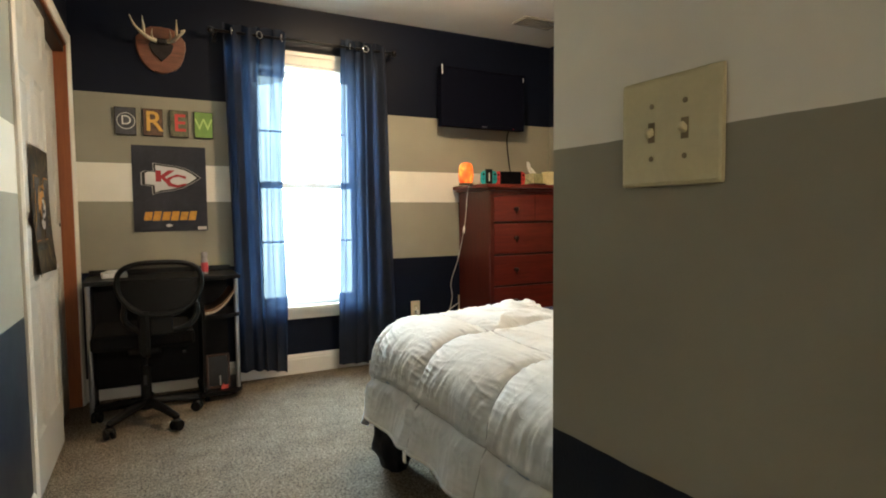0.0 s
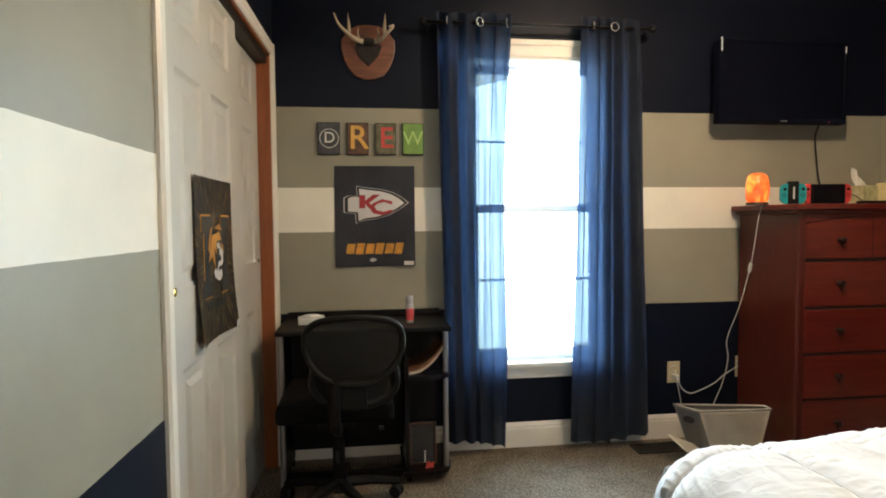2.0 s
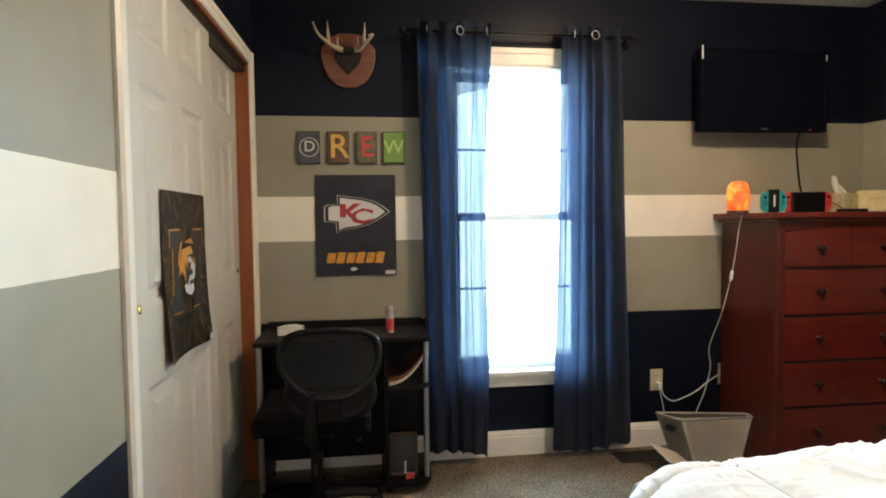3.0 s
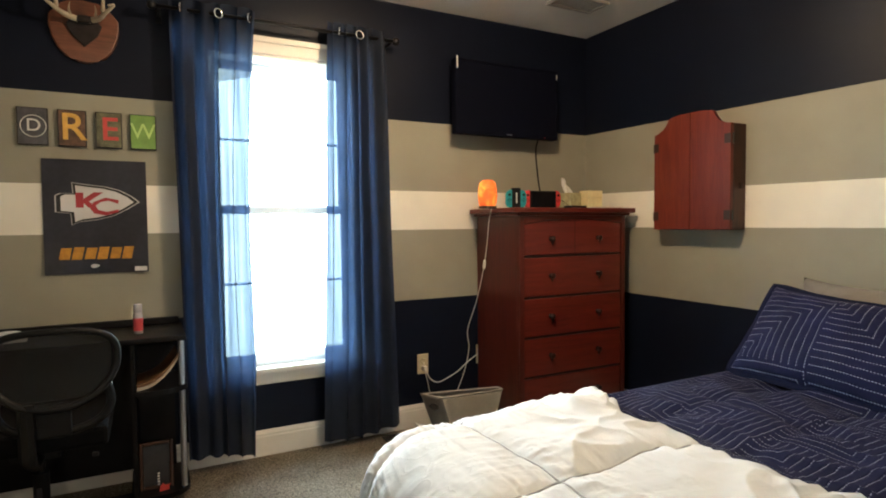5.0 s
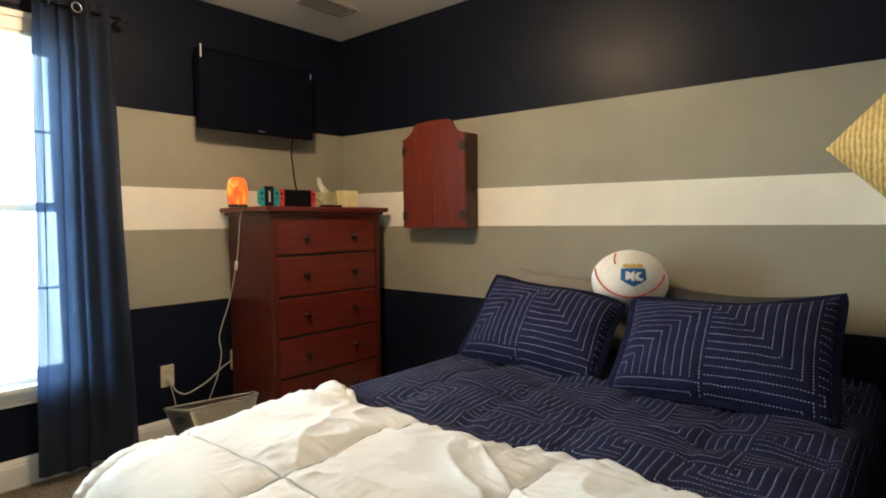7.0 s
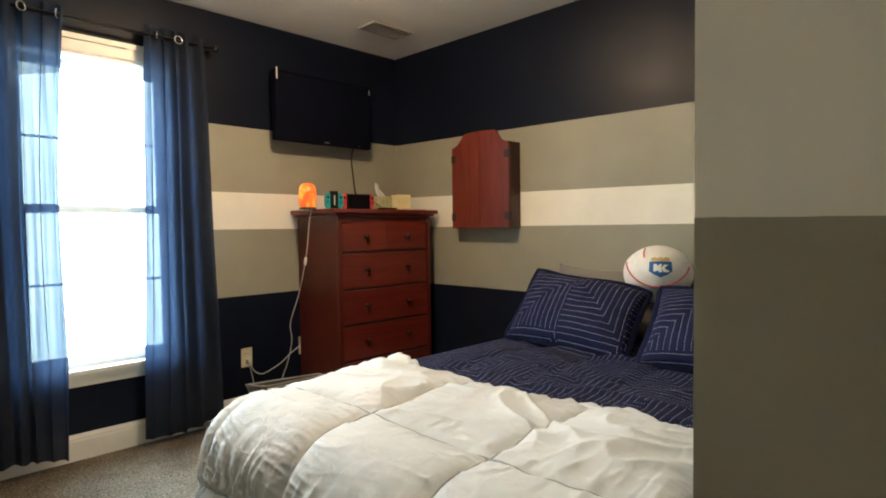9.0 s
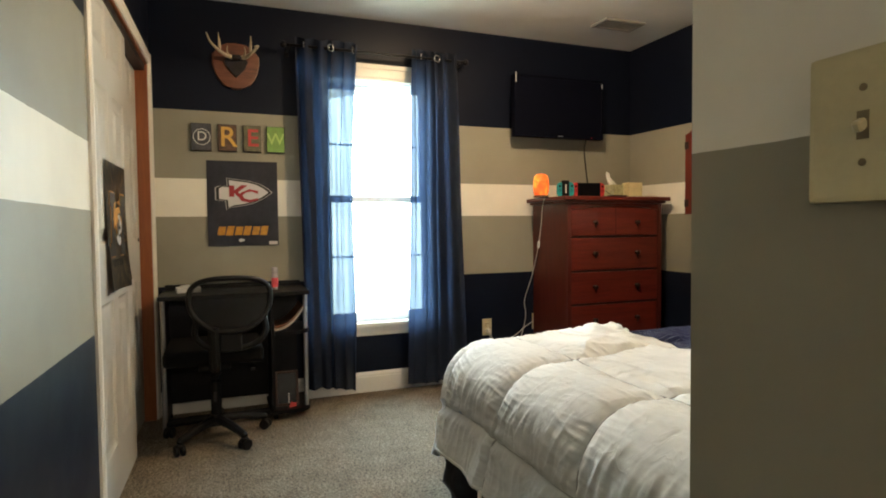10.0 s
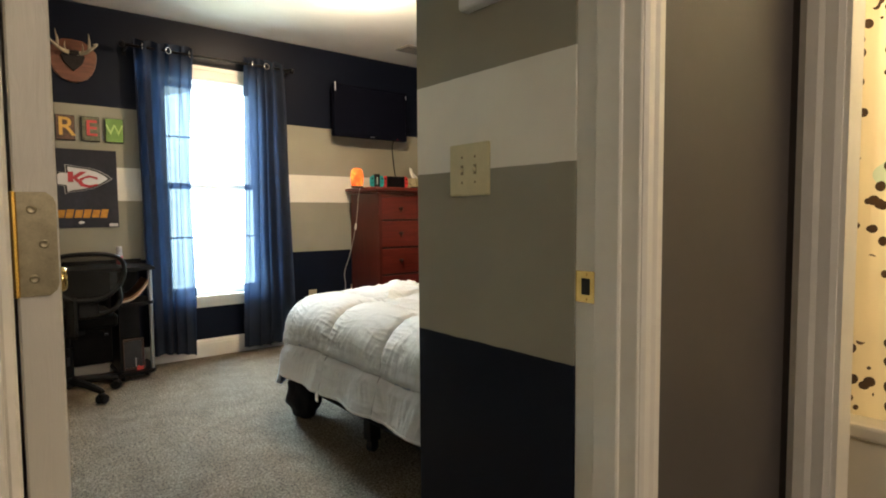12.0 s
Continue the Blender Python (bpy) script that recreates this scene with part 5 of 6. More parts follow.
# wall sockets and cords
M["ivory"] = plain("ivory_plate_plastic", (0.56, 0.49, 0.32), 0.35, vary=0.06, scale=12)
M["almond"] = plain("aged_ivory_plate", (0.54, 0.48, 0.29), 0.38, vary=0.10, scale=14)


def socket(m, label, mat="ivory"):
    """A duplex wall outlet, its face towards -y."""
    ob = thing("wall_outlet", label, "outlet", m)
    part("plate", box(-0.036, 0.036, -0.006, 0.0, -0.059, 0.059, 0.004, 2), mat, ob)
    for zz in (-0.021, 0.021):
        f = part("receptacle", moved(loft([oval(0.017, 0.0145, 0, 0, 20), oval(0.016, 0.0135, 0, 0.002, 20)]), pose(0, -0.0061, zz, 90, 0, 0)), mat, ob)
        part("slot", join(box(-0.0075, -0.0055, -0.0086, -0.0079, zz - 0.001, zz + 0.008), box(0.0055, 0.0075, -0.0086, -0.0079, zz - 0.001, zz + 0.007)), "hole", f)
    part("screw", cyl(0.003, 0.003, 0, 0.001, 8, m=pose(0, -0.006, 0, 90, 0, 0)), mat, ob)
    return ob


o1 = socket(pose(1.918, 4.0, 0.368), "ivory wall outlet with two plugs in it")
socket(pose(2.322, 4.0, 0.385), "ivory wall outlet close beside the dresser")
socket(WEST @ pose(0.0, 1.64, 0.362, 0, 0, 90), "ivory wall outlet on the closet wall")
M["white_cord"] = plain("white_cord_plastic", (0.66, 0.63, 0.57), 0.45, vary=0.05)
plug = thing("lamp_cord", "white lamp cord with an inline switch hanging beside the dresser", "cord")
part("cord", tube(curve([(2.235, 3.735, TOPZ + 0.010), (2.222, 3.70, TOPZ + 0.006), (2.232, 3.715, TOPZ + 0.006), (2.224, 3.72, 1.262), (2.222, 3.74, 1.20), (2.234, 3.78, 1.08), (2.236, 3.82, 0.94), (2.216, 3.87, 0.74), (2.176, 3.91, 0.56), (2.190, 3.92, 0.45), (2.160, 3.92, 0.32), (2.105, 3.92, 0.19), (2.09, 3.92, 0.10)], 7), 0.0025, 6), "white_cord", plug, smooth=True)
part("inline_switch", loft([oval(0.006, 0.005, 0, -0.028, 12), oval(0.010, 0.008, 0, -0.014, 12), oval(0.010, 0.008, 0, 0.014, 12), oval(0.006, 0.005, 0, 0.028, 12)]), "white_cord", plug, "white inline switch", True, pose(2.236, 3.815, 0.955, 8, 2, 0))
ext = thing("extension_cord", "white extension cord looping between two outlets", "cord")
part("plug", box(-0.012, 0.012, -0.040, -0.0085, -0.014, 0.012, 0.005), "white_cord", ext, "white plug", False, pose(1.920, 4.0, 0.346))
part("cord", tube(curve([(1.920, 3.962, 0.342), (1.922, 3.95, 0.325), (1.945, 3.95, 0.285), (1.995, 3.955, 0.258), (2.06, 3.96, 0.272), (2.14, 3.965, 0.305), (2.21, 3.97, 0.352), (2.300, 3.972, 0.400)], 7), 0.0033, 6), "white_cord", ext, smooth=True)
part("plug", box(-0.012, 0.012, -0.032, -0.0085, -0.014, 0.014, 0.005), "white_cord", ext, "white plug", False, pose(2.300, 4.0, 0.404))
part("lead", tube(curve([(1.912, 3.965, 0.385), (1.905, 3.95, 0.36), (1.93, 3.95, 0.25), (1.945, 3.945, 0.15), (1.95, 3.94, 0.08)], 7), 0.0022, 6), "white_cord", ext, smooth=True)

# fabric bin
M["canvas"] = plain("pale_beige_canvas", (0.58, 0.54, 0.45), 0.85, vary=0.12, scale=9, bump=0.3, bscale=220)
# Same canvas, greyed: shade of the turned-away sides and rim is in its colour.
M["canvas_dim"] = plain("shaded_canvas_side", (0.34, 0.32, 0.29), 0.85, vary=0.15, scale=12, bump=0.3, bscale=200)
bin_ = thing("fabric_bin", "slouching pale beige canvas storage bin beside the dresser", "bin", pose(2.055, 3.745, 0))


def bin_corner(i, v):
    """Corner i of the bin at height share v: front left, front right, back right, back left."""
    top = ((-0.165, -0.050, 0.246), (0.224, -0.050, 0.238), (0.218, -0.010, 0.242), (-0.250, 0.045, 0.256))[i]
    low = ((-0.110, -0.100, 0.0), (0.120, -0.100, 0.0), (0.130, 0.060, 0.0), (-0.150, 0.060, 0.0))[i]
    return Vector(low).lerp(Vector(top), v)


def bin_side(i, dent):
    """One soft wall of the bin, pushed in by dent in its middle."""
    def place(u, v):
        p = bin_corner(i, v).lerp(bin_corner((i + 1) % 4, v), u)
        mid = Vector((0.02, 0.0, p.z))
        push = dent * math.sin(math.pi * u) * math.sin(math.pi * min(1, v * 0.95)) + 0.006 * noise.noise((u * 3 + i, v * 3, 4)) * math.sin(math.pi * u)
        return p + (mid - p).normalized() * push
    bm = sheet(14, 12, place)
    bmesh.ops.solidify(bm, geom=bm.faces[:], thickness=0.004)
    return bm


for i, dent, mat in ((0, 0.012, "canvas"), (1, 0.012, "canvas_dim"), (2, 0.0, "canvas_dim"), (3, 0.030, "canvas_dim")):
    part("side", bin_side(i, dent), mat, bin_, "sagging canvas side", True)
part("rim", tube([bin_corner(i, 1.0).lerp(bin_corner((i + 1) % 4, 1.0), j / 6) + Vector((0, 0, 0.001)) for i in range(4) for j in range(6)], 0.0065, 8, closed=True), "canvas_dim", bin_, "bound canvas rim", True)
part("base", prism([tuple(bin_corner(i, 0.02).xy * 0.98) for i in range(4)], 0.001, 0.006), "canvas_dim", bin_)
part("handle_hole", lathe([(0.0, 0.0), (0.020, 0.0), (0.023, 0.002), (0.025, 0.0)], 18, m=bin_.matrix_world.inverted() @ pose(1.862, 3.745, 0.190, 0, -72, 32) @ Matrix.Diagonal((0.7, 1.3, 1, 1))), "hole", bin_, "dark handle hole")
flap = solid("bin_board", moved(box(-0.115, 0.115, -0.075, 0.075, 0, 0.007, 0.002, 1), Matrix()), "canvas", "loose pale base board leaning out of the canvas bin", "board", pose(1.845, 3.680, 0.060, 18, 24, 20))

# floor register
M["register"] = plain("dark_brown_register_metal", (0.020, 0.015, 0.012), 0.5, 0.3, vary=0.2)
reg = thing("floor_register", "dark brown metal floor register set in the carpet", "floor vent", pose(1.76, 3.860, 0.0))
part("register_frame", join(box(-0.135, 0.135, -0.062, -0.046, 0.0, 0.009, 0.002, 1), box(-0.135, 0.135, 0.046, 0.062, 0.0, 0.009, 0.002, 1), box(-0.135, -0.119, -0.0455, 0.0455, 0.0, 0.009, 0.002, 1), box(0.119, 0.135, -0.0455, 0.0455, 0.0, 0.009, 0.002, 1)), "register", reg)
part("well", box(-0.1185, 0.1185, -0.0455, 0.0455, 0.0005, 0.002), "hole", reg)
for i in range(10):
    part("slat", box(-0.110 + 0.0235 * i, -0.102 + 0.0235 * i, -0.0455, 0.0455, 0.0025, 0.008), "register", reg)

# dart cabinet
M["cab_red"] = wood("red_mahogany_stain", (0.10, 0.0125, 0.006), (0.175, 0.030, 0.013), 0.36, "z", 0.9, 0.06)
# The same mahogany for the case, darkened to carry its side's shade.
M["cab_dark"] = wood("shaded_mahogany_side", (0.030, 0.008, 0.005), (0.075, 0.020, 0.010), 0.4, "z", 0.9)
cab = thing("dart_cabinet", "red mahogany dartboard cabinet with closed arched doors", "cabinet", pose(3.17, 3.060, 1.152, 0, 0, -90))
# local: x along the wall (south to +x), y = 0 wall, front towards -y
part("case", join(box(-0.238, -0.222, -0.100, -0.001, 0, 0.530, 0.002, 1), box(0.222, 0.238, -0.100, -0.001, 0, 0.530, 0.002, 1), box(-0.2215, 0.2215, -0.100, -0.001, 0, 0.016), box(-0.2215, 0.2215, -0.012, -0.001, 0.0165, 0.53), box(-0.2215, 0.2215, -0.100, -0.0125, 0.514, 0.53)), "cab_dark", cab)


def arch_top(s):
    return [(0.0015 * s, 0.0), (0.238 * s, 0.0), (0.238 * s, 0.530), (0.205 * s, 0.533), (0.175 * s, 0.548), (0.155 * s, 0.575), (0.140 * s, 0.602), (0.120 * s, 0.612), (0.06 * s, 0.617), (0.0015 * s, 0.618)]


for s in (-1, 1):
    d = part("door", extrude_outline(arch_top(s), 0.020, m=pose(0, -0.1205, 0), bevel=0.004), "cab_red", cab)
    for zz in (0.075, 0.455):
        part("hinge", join(cyl(0.006, 0.006, -0.026, 0.026, 10, m=pose(0.243 * s, -0.106, zz)), box(0.205 * s, 0.240 * s, -0.1225, -0.1208, zz - 0.024, zz + 0.024)), "dark_metal", d, "dark metal hinge")
part("side_catch", box(0.2385, 0.246, -0.055, -0.035, 0.205, 0.235, 0.003, 1), "dark_knob", cab)

# ceiling vent
M["vent"] = plain("grey_vent_metal", (0.25, 0.24, 0.22), 0.5, vary=0.06)
vent = thing("ceiling_vent", "dull grey slatted ceiling air vent", "vent", pose(2.69, 3.53, H - 0.0005, 0, 0, 0))
part("vent_frame", join(box(-0.16, 0.16, -0.085, -0.065, -0.012, 0.0, 0.002, 1), box(-0.16, 0.16, 0.065, 0.085, -0.012, 0.0, 0.002, 1), box(-0.16, -0.14, -0.0645, 0.0645, -0.012, 0.0, 0.002, 1), box(0.14, 0.16, -0.0645, 0.0645, -0.012, 0.0, 0.002, 1)), "vent", vent)
for i in range(9):
    part("slat", moved(box(-0.139, 0.139, -0.006, 0.006, -0.0008, 0.0008), pose(0, -0.056 + 0.014 * i, -0.006, 35, 0, 0)), "vent", vent)

# switch plate and chime on the entry wall
M["slot_brown"] = plain("tarnished_tan", (0.20, 0.155, 0.085), 0.5, vary=0.2, scale=60)
sp = thing("switch_plate", "aged ivory double light switch plate", "switch", pose(PX, 0.598, 1.163, 0, 0, -90))
part("plate", box(-0.069, 0.069, -0.007, 0.0, -0.062, 0.062, 0.005, 2), "almond", sp)
for sx, up in ((-0.023, 1), (0.023, -1)):
    part("slot", box(sx - 0.0048, sx + 0.0048, -0.0075, -0.0069, -0.0115, 0.0115), "slot_brown", sp)
    part("toggle", moved(box(-0.0035, 0.0035, -0.011, 0.0, -0.0045, 0.0045, 0.0015, 1), pose(sx, -0.006, 0.002 * up, 28 * up, 0, 0)), "almond", sp, "worn grey toggle")
    for zz in (-0.030, 0.030):
        part("screw", lathe([(0.0032, 0), (0.0032, 0.0008), (0, 0.0011)], 10, m=pose(sx, -0.0069, zz, 90, 0, 0)), "slot_brown", sp)
ch = thing("door_chime", "white rounded plastic box high on the entry wall", "chime", pose(PX, 0.545, 1.60, 0, 0, -90))
part("cover", box(-0.058, 0.058, -0.035, 0.0, -0.075, 0.075, 0.012, 3), "white_plastic", ch)

# dartboard
DBZ = -0.052
M["board_black"] = plain("black_board_plastic", (0.006, 0.006, 0.007), 0.55, vary=0.2, scale=20, spec=0.05)
M["flight"] = plain("green_dart_flight", (0.012, 0.20, 0.055), 0.4, vary=0.15, scale=20)
dbd = thing("dartboard", "black electronic dartboard with white numbers and green-flighted darts", "dartboard", WEST @ pose(0.0, 1.20, 1.655, 0, 0, 90))
part("cabinet", box(-0.215, 0.215, -0.032, 0.0, -0.265, 0.265, 0.014, 3), "board_black", dbd)
part("number_ring", lathe([(0.163, 0.0), (0.163, 0.004), (0.205, 0.004), (0.206, 0.0)], 48, m=pose(0, -0.032, DBZ, 90, 0, 0)), "board_black", dbd)
M["segment_cream"] = plain("cream_segment_plastic", (0.42, 0.38, 0.30), 0.5, vary=0.12, scale=30)
M["segment_red"] = plain("dull_red_segment_plastic", (0.20, 0.030, 0.024), 0.5, vary=0.12, scale=30)
part("target", lathe([(0, 0.003), (0.163, 0.003), (0.163, 0.0)], 40, m=pose(0, -0.032, DBZ, 90, 0, 0)), "board_black", dbd)


def wedge(i, r0, r1):
    """One raised scoring segment of the twenty round the board."""
    a0, a1 = radians(90 - 18 * i - 8.3), radians(90 - 18 * i + 8.3)
    ring = [(r1 * math.cos(a0 + (a1 - a0) * j / 3), r1 * math.sin(a0 + (a1 - a0) * j / 3) + DBZ) for j in range(4)]
    ring += [(r0 * math.cos(a1), r0 * math.sin(a1) + DBZ), (r0 * math.cos(a0), r0 * math.sin(a0) + DBZ)]
    return extrude_outline(ring, 0.004, m=pose(0, -0.0392, 0))


for i in range(20):
    part("segment", wedge(i, 0.020, 0.146), "segment_cream" if i % 2 else "charcoal", dbd)
    part("segment", wedge(i, 0.149, 0.162), "segment_red" if i % 2 else "charcoal", dbd)
for i, num in enumerate((20, 1, 18, 4, 13, 6, 10, 15, 2, 17, 3, 19, 7, 16, 8, 11, 14, 9, 12, 5)):
    a = radians(90 - 18 * i)
    words("number", str(num), 0.034, 0.0006, "letter_white", dbd, pose(0.184 * math.cos(a), -0.0375, DBZ + 0.184 * math.sin(a), 90, 0, 0))
for x, z in ((0.06, -0.175), (0.11, -0.220), (-0.06, -0.12)):
    d = part("dart", join(tube([(x, -0.038, z), (x + 0.003, -0.055, z + 0.001)], 0.0022, 8), tube([(x + 0.003, -0.055, z + 0.001), (x + 0.006, -0.088, z - 0.003)], 0.0032, 8)), "charcoal", dbd)
    fl = bmesh.new()
    for k in range(2):
        mm = pose(x + 0.007, -0.098, z - 0.004, 0, 0, 0) @ Matrix.Rotation(radians(12), 4, "X") @ Matrix.Rotation(radians(90 * k + 30), 4, "Y")
        moved_pts = [(-0.001, 0.025), (-0.016, 0.008), (-0.017, -0.008), (-0.010, -0.020), (0.0, -0.014), (0.010, -0.020), (0.017, -0.008), (0.016, 0.008), (0.001, 0.025)]
        vs_ = [fl.verts.new(mm @ Vector((px, py, dy))) for dy in (0.0, 0.0008) for px, py in moved_pts]
        n9 = len(moved_pts)
        fl.faces.new(vs_[:n9])
        fl.faces.new(vs_[n9:][::-1])
        for q in range(n9):
            fl.faces.new((vs_[q], vs_[(q + 1) % n9], vs_[n9 + (q + 1) % n9], vs_[n9 + q]))
    part("flight", fl, "flight", d, "green plastic flight")

# ---- south wall ----


def straw_mat():
    k = Mat("plaited_straw", 0.65)
    v = k.coords()
    w = k.n("ShaderNodeTexWave", Scale=26.0, Distortion=2.5, Detail=2.0)
    w.wave_type, w.rings_direction = "RINGS", "Z"
    k.link(v, w.inputs["Vector"])
    f = k.math("ADD", k.math("MULTIPLY", w.outputs["Fac"], 0.28), k.math("MULTIPLY", k.noise(v, 75, 4, 0.8), 0.72))
    k.color(k.ramp(f, [(0.3, (0.25, 0.145, 0.035)), (0.5, (0.44, 0.29, 0.085)), (0.7, (0.62, 0.45, 0.17))]))
    return k.bump(f, 0.6, 0.006).m


M["straw"] = straw_mat()
hat = thing("straw_hat", "conical woven straw hat hung on the wall", "hat", pose(2.39, sw(2.39) + 0.062, 1.372, -90, 0, 0))
segs, rows_ = 48, 14
prof = [(0.205 * (1 - i / rows_) + 0.0005, 0.200 * i / rows_ + 0.0012 * (i % 2)) for i in range(rows_ + 1)]
part("cone", lathe([(0.200, 0.0)] + prof + [(0, 0.203)], segs), "straw", hat, smooth=False)
part("brim", tube([(0.206 * math.cos(a), 0.206 * math.sin(a), 0.0) for a in (2 * math.pi * i / 48 for i in range(48))], 0.004, 6, closed=True), "tile_brown", hat, "red-brown bound brim")
part("hanging_cord", tube([(0, -0.20, 0.0), (0.002, -0.24, -0.012), (0, -0.282, -0.030)], 0.002, 6), "hole", hat)
solid("wall_hook", join(tube(curve([(0, 0.0, 0), (0, 0.022, -0.004), (0, 0.036, 0.004), (0, 0.036, 0.016)], 5), 0.003, 8), box(-0.008, 0.008, 0.0, 0.003, -0.018, 0.018, 0.001, 1)), "white_plastic", "small white plastic wall hook", "hook", pose(2.39, sw(2.39), 1.652))


def seaside():
    """A pale blue printed view with a white building low down."""
    k = Mat("printed_seaside_canvas", 0.7)
    v = k.coords()
    sep = k.n("ShaderNodeSeparateXYZ")
    k.link(v, sep.inputs[0])
    h = k.math("ADD", k.math("MULTIPLY", sep.outputs["Z"], 1.25), 0.5)
    base = k.ramp(h, [(0.0, (0.42, 0.40, 0.36)), (0.28, (0.38, 0.42, 0.44)), (0.42, (0.20, 0.45, 0.55)), (1.0, (0.10, 0.32, 0.44))])
    k.color(k.mix(k.math("MULTIPLY", k.noise(v, 9, 4), 0.3), base, (0.55, 0.60, 0.60)))
    return k.m


M["seaside"] = seaside()
print_ = thing("wall_print", "pale blue seaside canvas print hung between white rods", "picture", pose(1.55, sw(1.55) + 0.004, 1.40))
part("canvas", sheet(8, 8, lambda u, v: Vector(((u - 0.5) * 0.62, 0.010 + 0.003 * math.sin(3 * u), (v - 0.5) * 0.78))), "seaside", print_)
for zz in (-0.39, 0.39):
    part("rod", tube([(-0.335, 0.012, zz), (0.335, 0.012, zz)], 0.010, 10), "white_plastic", print_, "white rod")
for xx in (-0.318, 0.318):
    part("edge_band", box(xx - 0.008, xx + 0.008, 0.004, 0.016, -0.379, 0.379, 0.002, 1), "trim", print_, "white edge band")
for fx, fz in ((-0.12, -0.26), (0.02, -0.24), (0.15, -0.27)):
    bld = part("printed_building", box(fx - 0.05, fx + 0.05, 0.0165, 0.0172, fz - 0.09, fz + 0.09), "poster_white", print_)
    for r_ in range(3):
        part("printed_window", box(fx - 0.03, fx + 0.03, 0.0174, 0.0178, fz - 0.06 + r_ * 0.05, fz - 0.035 + r_ * 0.05), "poster_navy", bld)

# ---- bed ----
def quilt_mat(name, block, lines, rows_alike=False):
    """Navy cloth with dashed pale running stitch in nested corners, block by block."""
    k = Mat(name, 0.85)
    tc = k.n("ShaderNodeTexCoord")
    sep = k.n("ShaderNodeSeparateXYZ")
    warp = k.n("ShaderNodeMapping")
    k.link(k.mix(0.0045, tc.outputs["UV"], k.ramp_free(tc.outputs["UV"], 5.0), "ADD"), warp.inputs["Vector"])
    warp.inputs["Location"].default_value = (0, -0.05 if rows_alike else 0, 0)
    k.link(warp.outputs["Vector"], sep.inputs[0])
    a, b = k.math("DIVIDE", sep.outputs["X"], block), k.math("DIVIDE", sep.outputs["Y"], block)
    cell = k.n("ShaderNodeCombineXYZ")
    k.link(k.math("FLOOR", a), cell.inputs[0])
    k.link(k.math("FLOOR", b), cell.inputs[1])
    wn1 = k.n("ShaderNodeTexWhiteNoise")
    k.link(cell.outputs[0], wn1.inputs["Vector"])
    rs = k.n("ShaderNodeSeparateColor")
    k.link(wn1.outputs["Color"], rs.inputs[0])

    def flipped(u, r):
        s = k.math("GREATER_THAN", r, 0.5)
        return k.math("ABSOLUTE", k.math("SUBTRACT", s, k.math("FRACT", u)))

    if rows_alike:
        u, v = k.math("FRACT", a), flipped(b, k.math("FRACT", k.math("MULTIPLY", k.math("ADD", k.math("FLOOR", a), k.math("FLOOR", b)), 0.51)))
    else:
        u, v = flipped(a, rs.outputs[0]), flipped(b, rs.outputs[1])
    big, small = k.math("MAXIMUM", u, v), k.math("MINIMUM", u, v)
    ln = k.math("LESS_THAN", k.math("ABSOLUTE", k.math("SUBTRACT", k.math("FRACT", k.math("MULTIPLY", big, lines)), 0.5)), 0.047)
    dash = k.math("LESS_THAN", k.math("FRACT", k.math("MULTIPLY", small, lines * 2.8)), 0.56)
    fade = k.math("ADD", k.math("MULTIPLY", k.noise(tc.outputs["UV"], 14, 4, 0.7), 1.5), -0.12)
    st = k.math("MULTIPLY", k.math("MULTIPLY", ln, dash), fade)
    base = k.ramp(k.noise(tc.outputs["UV"], 7, 4), [(0.3, (0.0044, 0.0058, 0.029)), (0.7, (0.0074, 0.0095, 0.045))])
    k.color(k.mix(k.math("MAXIMUM", st, 0.0), base, (0.42, 0.45, 0.56)))
    groove = k.math("ABSOLUTE", k.math("SUBTRACT", k.math("FRACT", k.math("MULTIPLY", big, lines)), 0.5))
    h = k.math("ADD", k.math("MULTIPLY", k.math("MINIMUM", groove, 0.2), 3.0), k.math("MULTIPLY", k.noise(tc.outputs["UV"], 40, 4), 0.5))
    k.b.inputs["Specular IOR Level"].default_value = 0.2
    return k.bump(h, 0.7, 0.007).m


M["quilt"] = quilt_mat("stitched_navy_quilt", 0.245, 10.0)
M["sham"] = quilt_mat("stitched_navy_sham", 0.310, 11.0, True)
M["bed_black"] = plain("black_bed_frame", (0.012, 0.012, 0.013), 0.6, vary=0.3, scale=20)
M["box_cloth"] = plain("dark_box_spring_cloth", (0.022, 0.022, 0.026), 0.9, vary=0.2, scale=40, bump=0.2)
M["navy_cloth"] = plain("plain_navy_cloth", (0.0060, 0.0080, 0.026), 0.9, vary=0.15, scale=30, spec=0.08)
M["grey_pillow"] = plain("grey_brown_pillowcase", (0.17, 0.155, 0.135), 0.9, vary=0.12, scale=12, bump=0.3, bscale=40)


def comforter_mat():
    """Brushed white cotton with faint creases."""
    k = Mat("white_quilted_comforter", 0.8)
    v = k.coords()
    k.color(k.ramp(k.noise(v, 4, 4), [(0.3, (0.58, 0.585, 0.59)), (0.7, (0.64, 0.645, 0.65))]))
    k.b.inputs["Sheen Weight"].default_value = 0.15
    n = k.noise(k.coords((1.0, 1.6, 1.0)), 13.0, 2, 0.45, 0.7)
    r = k.math("SUBTRACT", 1.0, k.math("ABSOLUTE", k.math("SUBTRACT", k.math("MULTIPLY", n, 2.0), 1.0)))
    h = k.math("ADD", k.math("POWER", r, 6.0), k.math("MULTIPLY", k.noise(v, 70, 3), 0.25))
    return k.bump(h, 0.16, 0.006).m


M["comforter"] = comforter_mat()
M["lining"] = plain("pale_blue_lining", (0.30, 0.36, 0.46), 0.85, vary=0.15, scale=20)

